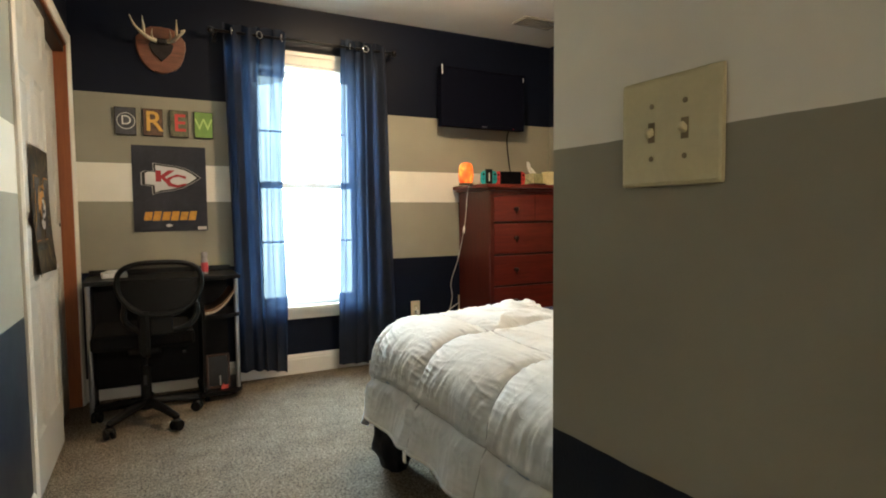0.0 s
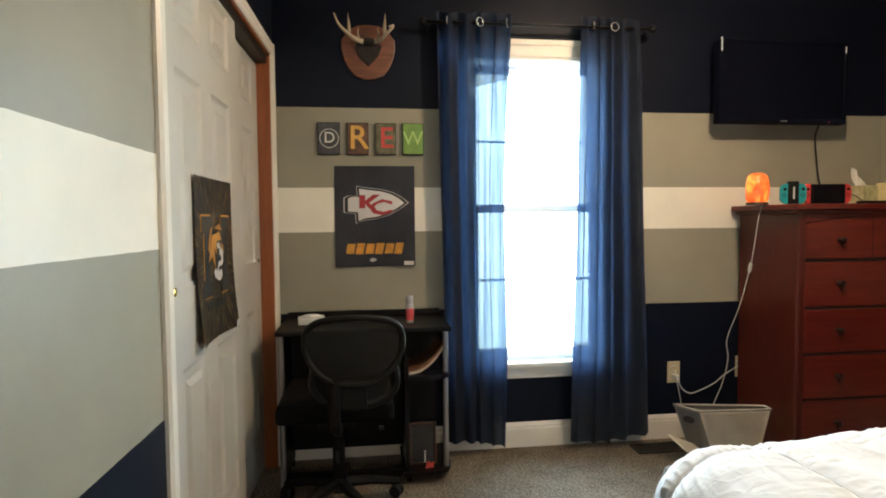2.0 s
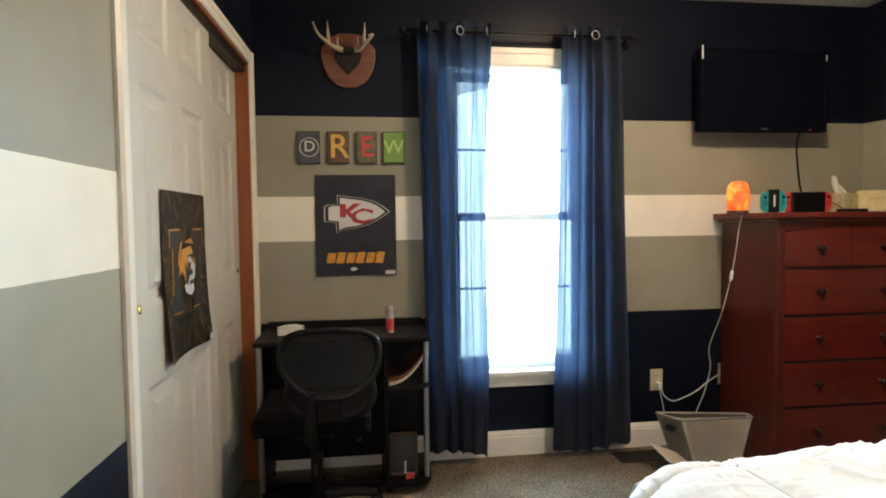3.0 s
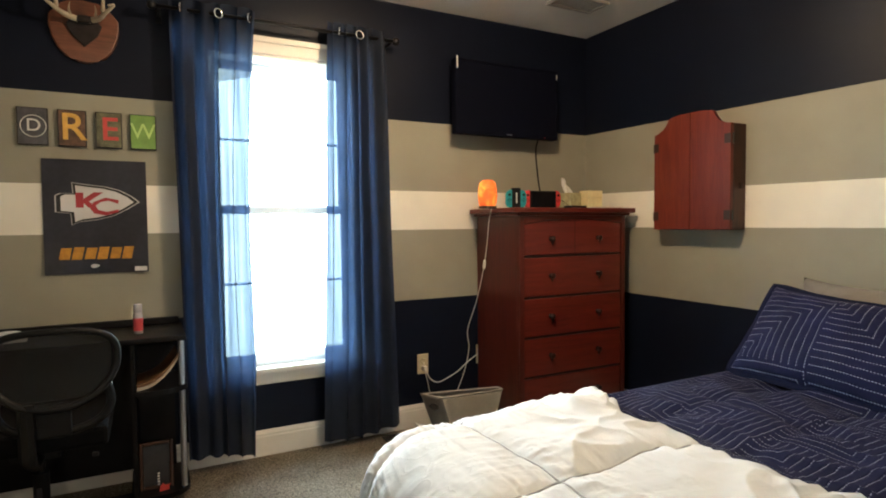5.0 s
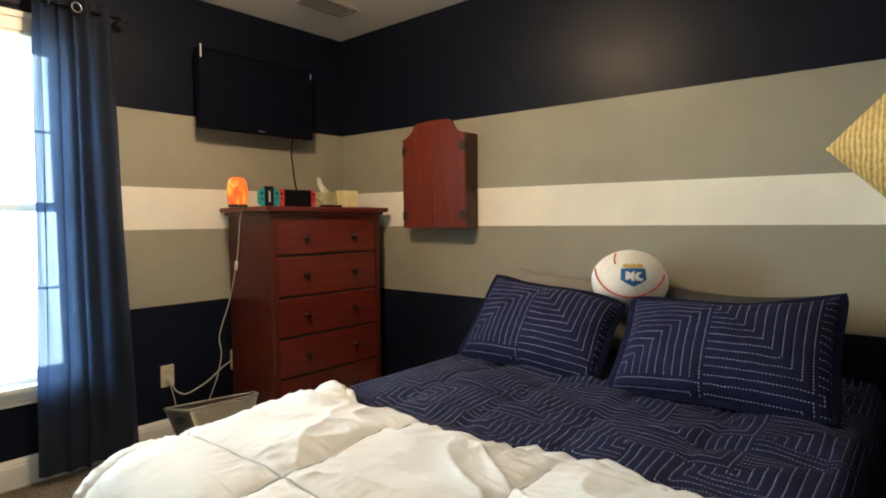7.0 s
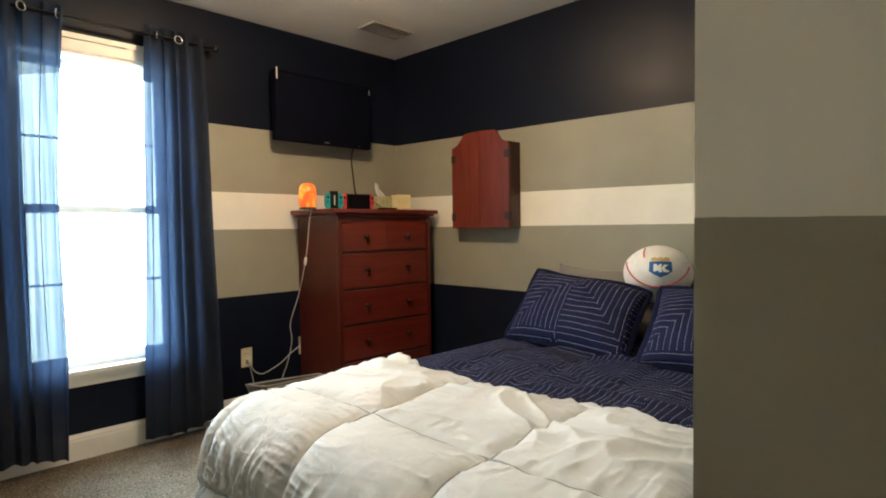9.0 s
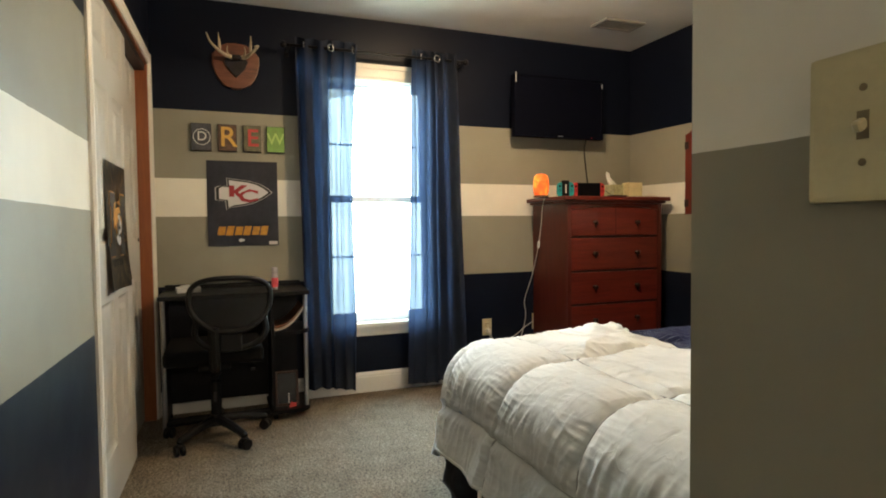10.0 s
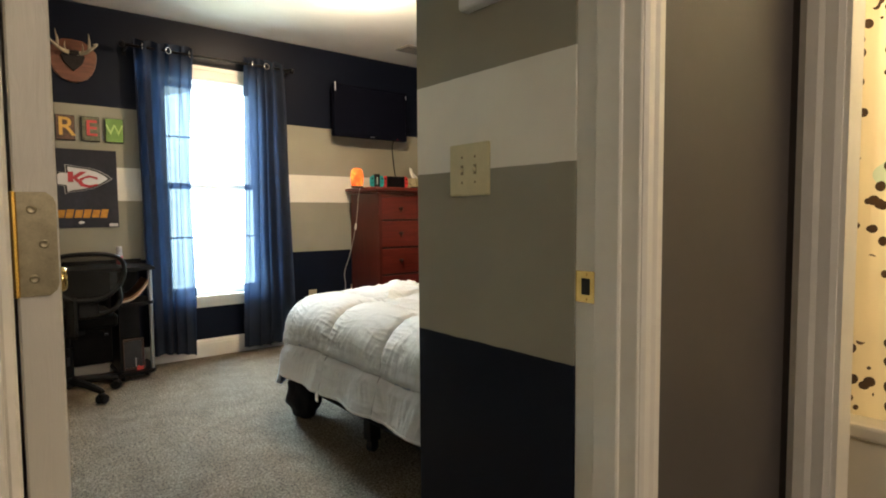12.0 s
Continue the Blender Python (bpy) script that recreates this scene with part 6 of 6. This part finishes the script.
BX0, BX1, BY0, BY1 = 1.02, 3.09, 0.985, 2.47
bed = thing("bed", "queen bed on a black metal frame with a dark box spring", "bed")
part("box_spring", box(BX0 + 0.01, BX1, BY0 + 0.01, BY1 - 0.01, 0.20, 0.36, 0.03, 3), "box_cloth", bed)
part("mattress", box(BX0, BX1, BY0, BY1, 0.3605, 0.565, 0.05, 4), "grey_pillow", bed)
for y0_ in (BY0 + 0.02, BY1 - 0.05):
    part("side_rail", box(BX0 + 0.03, BX1 + 0.03, y0_, y0_ + 0.03, 0.158, 0.199, 0.003, 1), "bed_black", bed)
part("foot_rail", box(BX0 + 0.012, BX0 + 0.044, BY0 + 0.02, BY1 - 0.02, 0.150, 0.1575, 0.002, 1), "bed_black", bed)
for lx, ly in ((BX0 + 0.05, BY1 - 0.055), (BX0 + 0.05, BY0 + 0.06), (BX1 - 0.2, BY1 - 0.055), (BX1 - 0.2, BY0 + 0.06), (BX0 + 0.05, 1.72)):
    leg = part("leg", join(box(lx - 0.028, lx + 0.028, ly - 0.028, ly + 0.028, 0.055, 0.1495, 0.006), cyl(0.012, 0.012, 0.04, 0.055, 10, m=pose(lx, ly, 0))), "bed_black", bed)
    part("caster", join(cyl(0.030, 0.030, -0.016, 0.016, 18, m=pose(lx, ly, 0.030, 90, 0, 25), bevel=0.005), box(lx - 0.018, lx + 0.018, ly - 0.022, ly + 0.022, 0.030, 0.058, 0.006)), "bed_black", leg)
M["cloth_dark"] = plain("crumpled_dark_cloth", (0.013, 0.013, 0.017), 0.9, vary=0.4, scale=18, bump=0.5, bscale=30)
bm = bmesh.new()
bmesh.ops.create_icosphere(bm, subdivisions=4, radius=1.0)
for v in bm.verts:
    nz = 0.22 * noise.noise(v.co * 2.2) + 0.10 * noise.noise(v.co * 5)
    v.co = Vector((v.co.x * 0.085 * (1 + nz), v.co.y * 0.10 * (1 + nz), max(0.0, 0.125 + v.co.z * 0.14 * (1 + nz))))
solid("dark_bag", bm, "cloth_dark", "crumpled black cloth bag under the bed corner", "bag", pose(1.045, 2.34, 0), smooth=True)


def wrinkle(x, y, s=1.0):
    p = Vector((x, y, 0))
    a = noise.noise(p * 7 * s + Vector((3, 1, 0)))
    return 0.5 * a + 0.35 * (1 - abs(noise.noise(p * 11 * s + Vector((9, 4, 2)))) * 2) + 0.2 * noise.noise(p * 26 * s)


QT = 0.597


def crease(x, y):
    """Soft pinched folds in the quilt, running mostly across the bed."""
    w = noise.noise((x * 3, y * 3, 21))
    return 0.013 * max(0.0, 1 - 2.6 * abs(noise.noise((x * 6.5 + 1.2 * w, y * 3.0 + w, 23)))) ** 1.8


def quilt_place(u, v):
    """The navy quilt: over the mattress from the pillows down, hanging on both long sides."""
    x = 1.25 + (BX1 - 1.25) * u
    run = (BY1 - BY0) + 0.56
    s = -0.28 + run * v
    y = BY0 + s
    z = QT
    if y > BY1 - 0.05:
        d = y - (BY1 - 0.05)
        y = BY1 - 0.05 + 0.085 * (1 - math.exp(-d / 0.07))
        z = QT - max(0, d - 0.03) * (1 - math.exp(-d / 0.06))
    elif y < BY0 + 0.05:
        d = BY0 + 0.05 - y
        y = BY0 + 0.05 - 0.085 * (1 - math.exp(-d / 0.07))
        z = QT - max(0, d - 0.03) * (1 - math.exp(-d / 0.06))
    else:
        z += 0.011 * wrinkle(x, y, 0.8) + 0.016 * noise.noise((x * 3, y * 3, 5)) + crease(x, y) - 0.016 * math.exp(-abs((x - 1.25) / 0.30 - round((x - 1.25) / 0.30)) * 0.30 / 0.025) - 0.016 * math.exp(-abs((y - BY0 + 0.28) / 0.30 - round((y - BY0 + 0.28) / 0.30)) * 0.30 / 0.025)
    if x < 1.70:
        z -= 0.035 * min(1.0, (1.70 - x) / 0.06)
    return Vector((x, y, z))


def with_uv(bm, nx, ny, w, h):
    uv = bm.loops.layers.uv.new("UVMap")
    bm.verts.index_update()
    for f in bm.faces:
        for lp in f.loops:
            i = lp.vert.index
            lp[uv].uv = ((i % (nx + 1)) / nx * w, (i // (nx + 1)) / ny * h)
    return bm


bm = with_uv(sheet(90, 110, quilt_place), 90, 110, 1.84, 2.04)
qu = thing("quilt", "navy quilt with dashed white stitching spread over the bed", "quilt")
part("cloth", bm, "quilt", qu, smooth=True)
for v_ in (0.0, 1.0):
    part("binding", tube([quilt_place(i / 60, v_) for i in range(61)], 0.008, 6), "navy_cloth", qu, "plain navy binding", True)

CT = 0.640
SEAM_Y = 1.05
HEM = 0.372
BOXQ, BOXS = 0.46, 0.435


def fold_edge(y):
    """Where the folded-back comforter ends."""
    return 1.742 + 0.10 * max(0, (y - 2.15) / 0.35) ** 1.5 + 0.030 * math.sin(y * 5.2 + 0.6) + 0.020 * math.sin(y * 13 + 1) + 0.05 * max(0, (1.4 - y) / 0.4)


def drift(p, seed):
    """How far a sewn line wanders along its run."""
    return 0.016 * noise.noise((p * 3.1, seed, 0.5)) + 0.005 * noise.noise((p * 11.0, seed, 3.5))


def ridge(x, y, z, sharp=2.0):
    """Narrow crests with broad hollows between them, 0 to 1."""
    return max(0.0, 1 - 2.4 * abs(noise.noise((x, y, z)))) ** sharp


def comforter_place(u, v):
    """u from the foot hem to the folded edge, v from the south hem to the north hem."""
    ex, ny_, sy_ = BX0 - 0.01, BY1 - 0.02, BY0 + 0.02
    s = sy_ - 0.42 + (ny_ + 0.30 - sy_ + 0.42) * v
    yc = min(max(s, sy_), ny_)
    xe = fold_edge(yc)
    q = ex - HEM + (xe - ex + HEM) * u
    ox = max(0.0, ex + 0.14 - q)
    oy = max(0.0, s - (ny_ - 0.14)) if s > 1.5 else -max(0.0, (sy_ + 0.14) - s)
    d = math.hypot(ox, oy)
    px, py = max(q, ex + 0.14), min(max(s, sy_ + 0.14), ny_ - 0.14)
    # quilting: stuffed boxes between sewn lines
    bx, by = (q - drift(s, 1.0) - ex + 0.215) / BOXQ, (s - drift(q, 2.0) - SEAM_Y) / BOXS
    tx, ty = 2 * abs(bx - round(bx)), 2 * abs(by - round(by))
    ax, ay = tx * BOXQ / 2, ty * BOXS / 2
    side = min(1.0, d / 0.25)
    puff = (0.022 + 0.004 * side) * (((1 - (1 - tx) ** 4) * (1 - (1 - ty) ** 4)) ** 0.6 - 0.62)
    top = 1 - side
    # short gathers that start at a sewn line and run out into the box
    bend = noise.noise((q * 4, s * 4, 2))
    g1 = ridge(q * 3.5 + bend, s * 25 + 1.6 * bend + q * 3, 4, 1.7) + 0.3 * ridge(q * 7, s * 50 + bend, 5, 1.7)
    g2 = ridge(q * 24 + 1.6 * bend, s * 4.5 + bend, 7, 1.7) + 0.4 * ridge(q * 46, s * 8, 6, 1.7)
    n1 = min(1.0, ax / 0.03) * (0.07 * side + math.exp(-ax / 0.06)) * (0.60 + 0.75 * side)
    n2 = min(1.0, ay / 0.03) * math.exp(-ay / 0.07) * (0.65 - 0.25 * side)
    gather = (0.012 + 0.008 * side) * (n1 * g1 + n2 * g2)
    # long soft folds across the turned-back part
    warp = noise.noise((q * 2.6, s * 2.6, 9))
    pull = top * min(1.0, max(0.0, (q - ex - 0.18) / 0.25))
    folds = 0.016 * pull * ridge(q * 2.6 + 0.9 * warp + s * 2.2, s * 2.0 - q * 3.4 + 1.1 * warp, 11, 2.6)
    folds += 0.013 * pull * ridge(q * 5.5 + 1.2 * warp, s * 4.2 + 1.2 * warp + q * 2, 14, 2.2)
    wr = gather + folds + 0.0018 * noise.noise((q * 26, s * 26, 3))
    # pleats pinched in along the turned-back edge
    near = max(0.0, 1 - (xe - q) / 0.17)
    wr += 0.015 * near * (ridge(q * 2.0, s * 10.0 + 0.6 * warp, 17, 1.6) - 0.35)
    z = CT + puff + wr + 0.014 * noise.noise((q * 2.2, s * 2.2, 8))
    x, y = px, py
    if d > 0:
        dx, dy = -ox / d, oy / d
        R = 0.19
        a = min(d / R, math.pi / 2)
        out = R * math.sin(a)
        drop = R * (1 - math.cos(a)) * 0.92
        rest = max(0.0, d - R * math.pi / 2)
        lean = 0.20 if abs(dy) < 0.5 else 0.12
        hang = rest
        ripple = min(1, rest / 0.2) * (0.012 * math.sin((s if abs(dx) > abs(dy) else q) * 17) + 0.010 * noise.noise((q * 7, s * 7, 3)))
        out += hang * lean + ripple + (puff + wr) * 0.9 * math.sin(a)
        x += dx * out
        y += dy * out
        z = CT - drop - hang * 0.97 + (puff + wr) * math.cos(a)
        z = max(z, 0.18)
    if u > 0.92:
        k = (u - 0.92) / 0.08
        z -= 0.062 * k**2.4
        x += 0.012 * math.sin(k * 3)
    # the pulled-up heap near the far edge
    z += 0.030 * math.exp(-(((x - 1.70) / 0.18) ** 2) - ((y - 2.36) / 0.24) ** 2) * (1 if d == 0 else 0.6)
    return Vector((x, y, z))


NXC, NYC = 260, 430
bm = sheet(NXC, NYC, comforter_place)
bmesh.ops.recalc_face_normals(bm, faces=bm.faces[:])
cf = thing("comforter", "puffy white quilted comforter folded over the foot of the bed", "comforter")
part("top", bm, "comforter", cf, smooth=True)
under = sheet(60, 80, lambda u, v: comforter_place(u, v) - Vector((0, 0, 0.016)) + (Vector((0.012, 0, 0)) if u < 0.3 else Vector((0, 0, 0))))
part("lining", under, "lining", cf, "pale blue lining", True)
edge = [comforter_place(0.0, i / 120) + Vector((0.004, 0, -0.004)) for i in range(121)]
part("hem_piping", tube(edge, 0.008, 6), "comforter", cf, smooth=True)
edge = [comforter_place(1.0, i / 120) + Vector((0.0, 0, 0.008)) for i in range(8, 113)]
part("fold_piping", tube(edge, 0.016, 8), "comforter", cf, smooth=True)
# Real stitching, its grey deepened to draw the crease shade along the seams.
M["thread"] = plain("thread_and_crease_shade", (0.34, 0.34, 0.35), 0.8, vary=0.15, scale=60)
S0, S1 = BY0 + 0.02 - 0.42, BY1 - 0.02 + 0.30
Q0 = BX0 - 0.01 - HEM


def across(q, s):
    """The u at which the comforter has run q along the bed, at s across it."""
    return (q - Q0) / (fold_edge(min(max(s, BY0 + 0.02), BY1 - 0.02)) - Q0)


for n_ in range(0, 2):
    pts = []
    for i in range(221):
        s_ = S0 + (S1 - S0) * i / 220
        q_ = BX0 - 0.01 - 0.215 + BOXQ * n_ + drift(s_, 1.0)
        pts.append(comforter_place(across(q_, s_), i / 220) + Vector((0, 0, 0.0015)))
    part("seam", tube(pts, 0.0042, 5), "thread", cf, "sewn quilting seam with crease shade in its grey")
for n_ in range(-1, 5):
    pts = []
    for i in range(151):
        q_ = Q0 + 1.02 * i / 150
        s_ = SEAM_Y + BOXS * n_ + drift(q_, 2.0)
        v_ = (s_ - S0) / (S1 - S0)
        if 0 < v_ < 1 and across(q_, s_) < 0.97:
            pts.append(comforter_place(across(q_, s_), v_) + Vector((0, 0, 0.0015)))
    if len(pts) > 20:
        part("seam", tube(pts, 0.0042, 5), "thread", cf, "sewn quilting seam with crease shade in its grey")
hem_pt = comforter_place(0.0, 0.62)
part("care_tag", box(-0.002, 0.002, -0.012, 0.012, -0.045, 0.0), "tissue", cf, "white care tag", False, Matrix.Translation(hem_pt + Vector((-0.004, 0, -0.004))))


def pillow(w, h, thick, nx=44, ny=34, pull=0.035, sag=0.0, seed=1, slump=0.0):
    """A stuffed cushion standing in x, z with its front towards -y; corners drawn out."""
    def shell(sign):
        def place(u, v):
            a, b = 2 * u - 1, 2 * v - 1
            bulge = (max(0, 1 - abs(a) ** 2.6) ** 0.55) * (max(0, 1 - abs(b) ** 2.6) ** 0.55)
            inx = 1 - pull * (1 - abs(b) ** 1.5) * (abs(a) ** 3) * 1.4
            inz = 1 - pull * (1 - abs(a) ** 1.5) * (abs(b) ** 3) * 1.8
            x, z = a * w / 2 * inx, b * h / 2 * inz
            z -= sag * max(0, b) * (1 - a * a) + abs(slump) * max(0, b) * max(0, a * (1 if slump > 0 else -1)) ** 2
            wr = 0.013 * wrinkle(x * 1.4 + seed, z * 1.4 + seed) * min(1, bulge * 2)
            return Vector((x, sign * (thick / 2 * bulge + wr * (1 if bulge > 0.02 else 0)), z + h / 2))
        return place
    f = with_uv(sheet(nx, ny, shell(-1)), nx, ny, w, h)
    bk = with_uv(sheet(nx, ny, shell(1)), nx, ny, w, h)
    bm = join(f, bk)
    bmesh.ops.remove_doubles(bm, verts=bm.verts[:], dist=0.0006)
    return bm


def sham(m, label, w, h, sag, seed, slump):
    ob = thing("pillow_sham", label, "pillow", m, group="navy pillow shams")
    part("cushion", pillow(w, h, 0.17, sag=sag, seed=seed, slump=slump), "sham", ob, smooth=True)
    inner, outer = [], []
    for i in range(96):
        t = i / 96 * 4
        k, f = int(t), t - int(t)
        a, b = [(-1 + 2 * f, -1), (1, -1 + 2 * f), (1 - 2 * f, 1), (-1, 1 - 2 * f)][k]
        inx = 1 - 0.035 * (1 - abs(b) ** 1.5) * (abs(a) ** 3) * 1.4
        inz = 1 - 0.035 * (1 - abs(a) ** 1.5) * (abs(b) ** 3) * 1.8
        z = b * h / 2 * inz - sag * max(0, b) * (1 - a * a) - abs(slump) * max(0, b) * max(0, a * (1 if slump > 0 else -1)) ** 2
        inner.append(Vector((a * w / 2 * inx * 0.985, 0, z * 0.985 + h / 2)))
        # the flange runs round the corners in a small curve
        corner = max(0.0, abs(a * b) - 0.86) / 0.14
        n = Vector((a**5, 0.25 * noise.noise((a * 3, b * 3, seed)), b**5)).normalized()
        outer.append(Vector((a * w / 2 * inx, 0, z + h / 2)) + n * (0.022 - 0.008 * corner))
    bm = bmesh.new()
    loops = [[bm.verts.new(p + Vector((0, dy, 0))) for p in ring] for ring, dy in ((inner, -0.004), (outer, -0.0025), (outer, 0.0025), (inner, 0.004))]
    for p, q in zip(loops, loops[1:]):
        for i in range(96):
            bm.faces.new((p[i], p[(i + 1) % 96], q[(i + 1) % 96], q[i]))
    part("flange", bm, "navy_cloth", ob, "plain navy flange", True)
    return ob


# each sham leans back on the pillows behind it: -x front, turned towards the foot
sham(pose(2.50, 2.105, 0.605, -40, 0, -90) @ pose(0, 0, 0, 0, 2, 0), "navy pillow sham with dashed stitching leaning on other pillows", 0.640, 0.410, 0.03, 1, 0.075)
sham(pose(2.46, 1.378, 0.605, -42, 0, -90) @ pose(0, 0, 0, 0, -2, 0), "navy pillow sham with dashed stitching and pointed corners", 0.655, 0.440, 0.060, 6, -0.055)
M["dark_pillow"] = plain("charcoal_pillowcase", (0.035, 0.034, 0.036), 0.9, vary=0.15, scale=12, bump=0.3, bscale=40)
for yy, sd, tall, mat, lab in ((2.13, 3, 0.36, "grey_pillow", "grey-brown pillow standing against the wall behind a sham"), (1.43, 8, 0.325, "dark_pillow", "charcoal pillow slumped against the wall behind a sham")):
    pb = thing("back_pillow", lab, "pillow", pose(2.94, yy, 0.600, -16, 0, -90))
    part("cushion", pillow(0.64, tall, 0.20, sag=0.02, seed=sd), mat, pb, smooth=True)

M["plush"] = plain("white_plush", (0.72, 0.70, 0.67), 0.95, vary=0.08, scale=40, bump=0.7, bscale=160)
M["ball_blue"] = plain("royal_blue_felt", (0.018, 0.10, 0.30), 0.8, vary=0.1)
M["ball_gold"] = plain("gold_felt", (0.50, 0.33, 0.11), 0.8, vary=0.1)
BC, BR = Vector((2.945, 1.842, 0.922)), 0.158
ball = thing("baseball_cushion", "round white plush baseball cushion with red stitching and a blue crest", "cushion", Matrix.Translation(BC))
bm = bmesh.new()
bmesh.ops.create_uvsphere(bm, u_segments=40, v_segments=24, radius=BR)
for v in bm.verts:
    v.co *= 1 + 0.03 * noise.noise(v.co * 9)
    v.co.z *= 0.87
part("body", bm, "plush", ball, smooth=True)


def on_ball(yaw, pitch, r=BR + 0.003):
    """A point on the ball; yaw to the left seen from the room, pitch up, in degrees from facing the foot of the bed."""
    a, b = radians(yaw), radians(pitch)
    d = Vector((-math.cos(a) * math.cos(b), math.sin(a) * math.cos(b), math.sin(b) * 0.87))
    d = Matrix.Rotation(radians(24), 3, "Z") @ d
    return d * r * (1 + 0.03 * noise.noise(d * BR * 9))


seam1 = [on_ball(70 - 132 * t, 24 - 40 * math.sin(math.pi * t) - 8 * t) for t in (i / 30 for i in range(31))]
part("stitching", tube(seam1, 0.0035, 6), "letter_red", ball, "red stitched seam")
seam2 = [on_ball(48 - 20 * t, 62 - 24 * t) for t in (i / 8 for i in range(9))]
part("stitching", tube(seam2, 0.0035, 6), "letter_red", ball, "red stitched seam")


def patch(outline, yaw, pitch, lift, thick=0.003):
    """A felt patch laid on the ball; outline in degrees."""
    bm = bmesh.new()
    lo = [bm.verts.new(on_ball(yaw - x, pitch + z, BR + lift)) for x, z in outline]
    hi = [bm.verts.new(on_ball(yaw - x, pitch + z, BR + lift + thick)) for x, z in outline]
    cl = bm.verts.new(on_ball(yaw, pitch, BR + lift + thick + 0.002))
    n = len(outline)
    for i in range(n):
        bm.faces.new((hi[i], hi[(i + 1) % n], cl))
        bm.faces.new((lo[i], lo[(i + 1) % n], hi[(i + 1) % n], hi[i]))
    return bm


part("crest", patch([(-19, 12), (-6, 13), (6, 13), (19, 12), (18, -6), (10, -12), (0, -17), (-10, -12), (-18, -6)], -4, 16, 0.003), "ball_blue", ball, "royal blue crest")
part("crest_mark", join(patch([(-11, 7), (-7, 7), (-7, -6), (-11, -6)], -4, 16, 0.008), patch([(-7, 0), (-1, 7), (2, 7), (-4, -1), (2, -7), (-2, -8)], -4, 16, 0.008), patch([(12, 5), (6, 6), (2, 0), (4, -7), (11, -8), (13, -5), (8, -4), (6, 0), (8, 3)], -4, 16, 0.0085)), "letter_white", ball, "white crest strokes")
part("crown_patch", join(*[patch([(x - 5, 0), (x - 6, 5), (x, 8), (x + 6, 5), (x + 5, 0)], -4, 30, 0.004) for x in (-11, 0, 11)]), "ball_gold", ball, "gold crown patches")
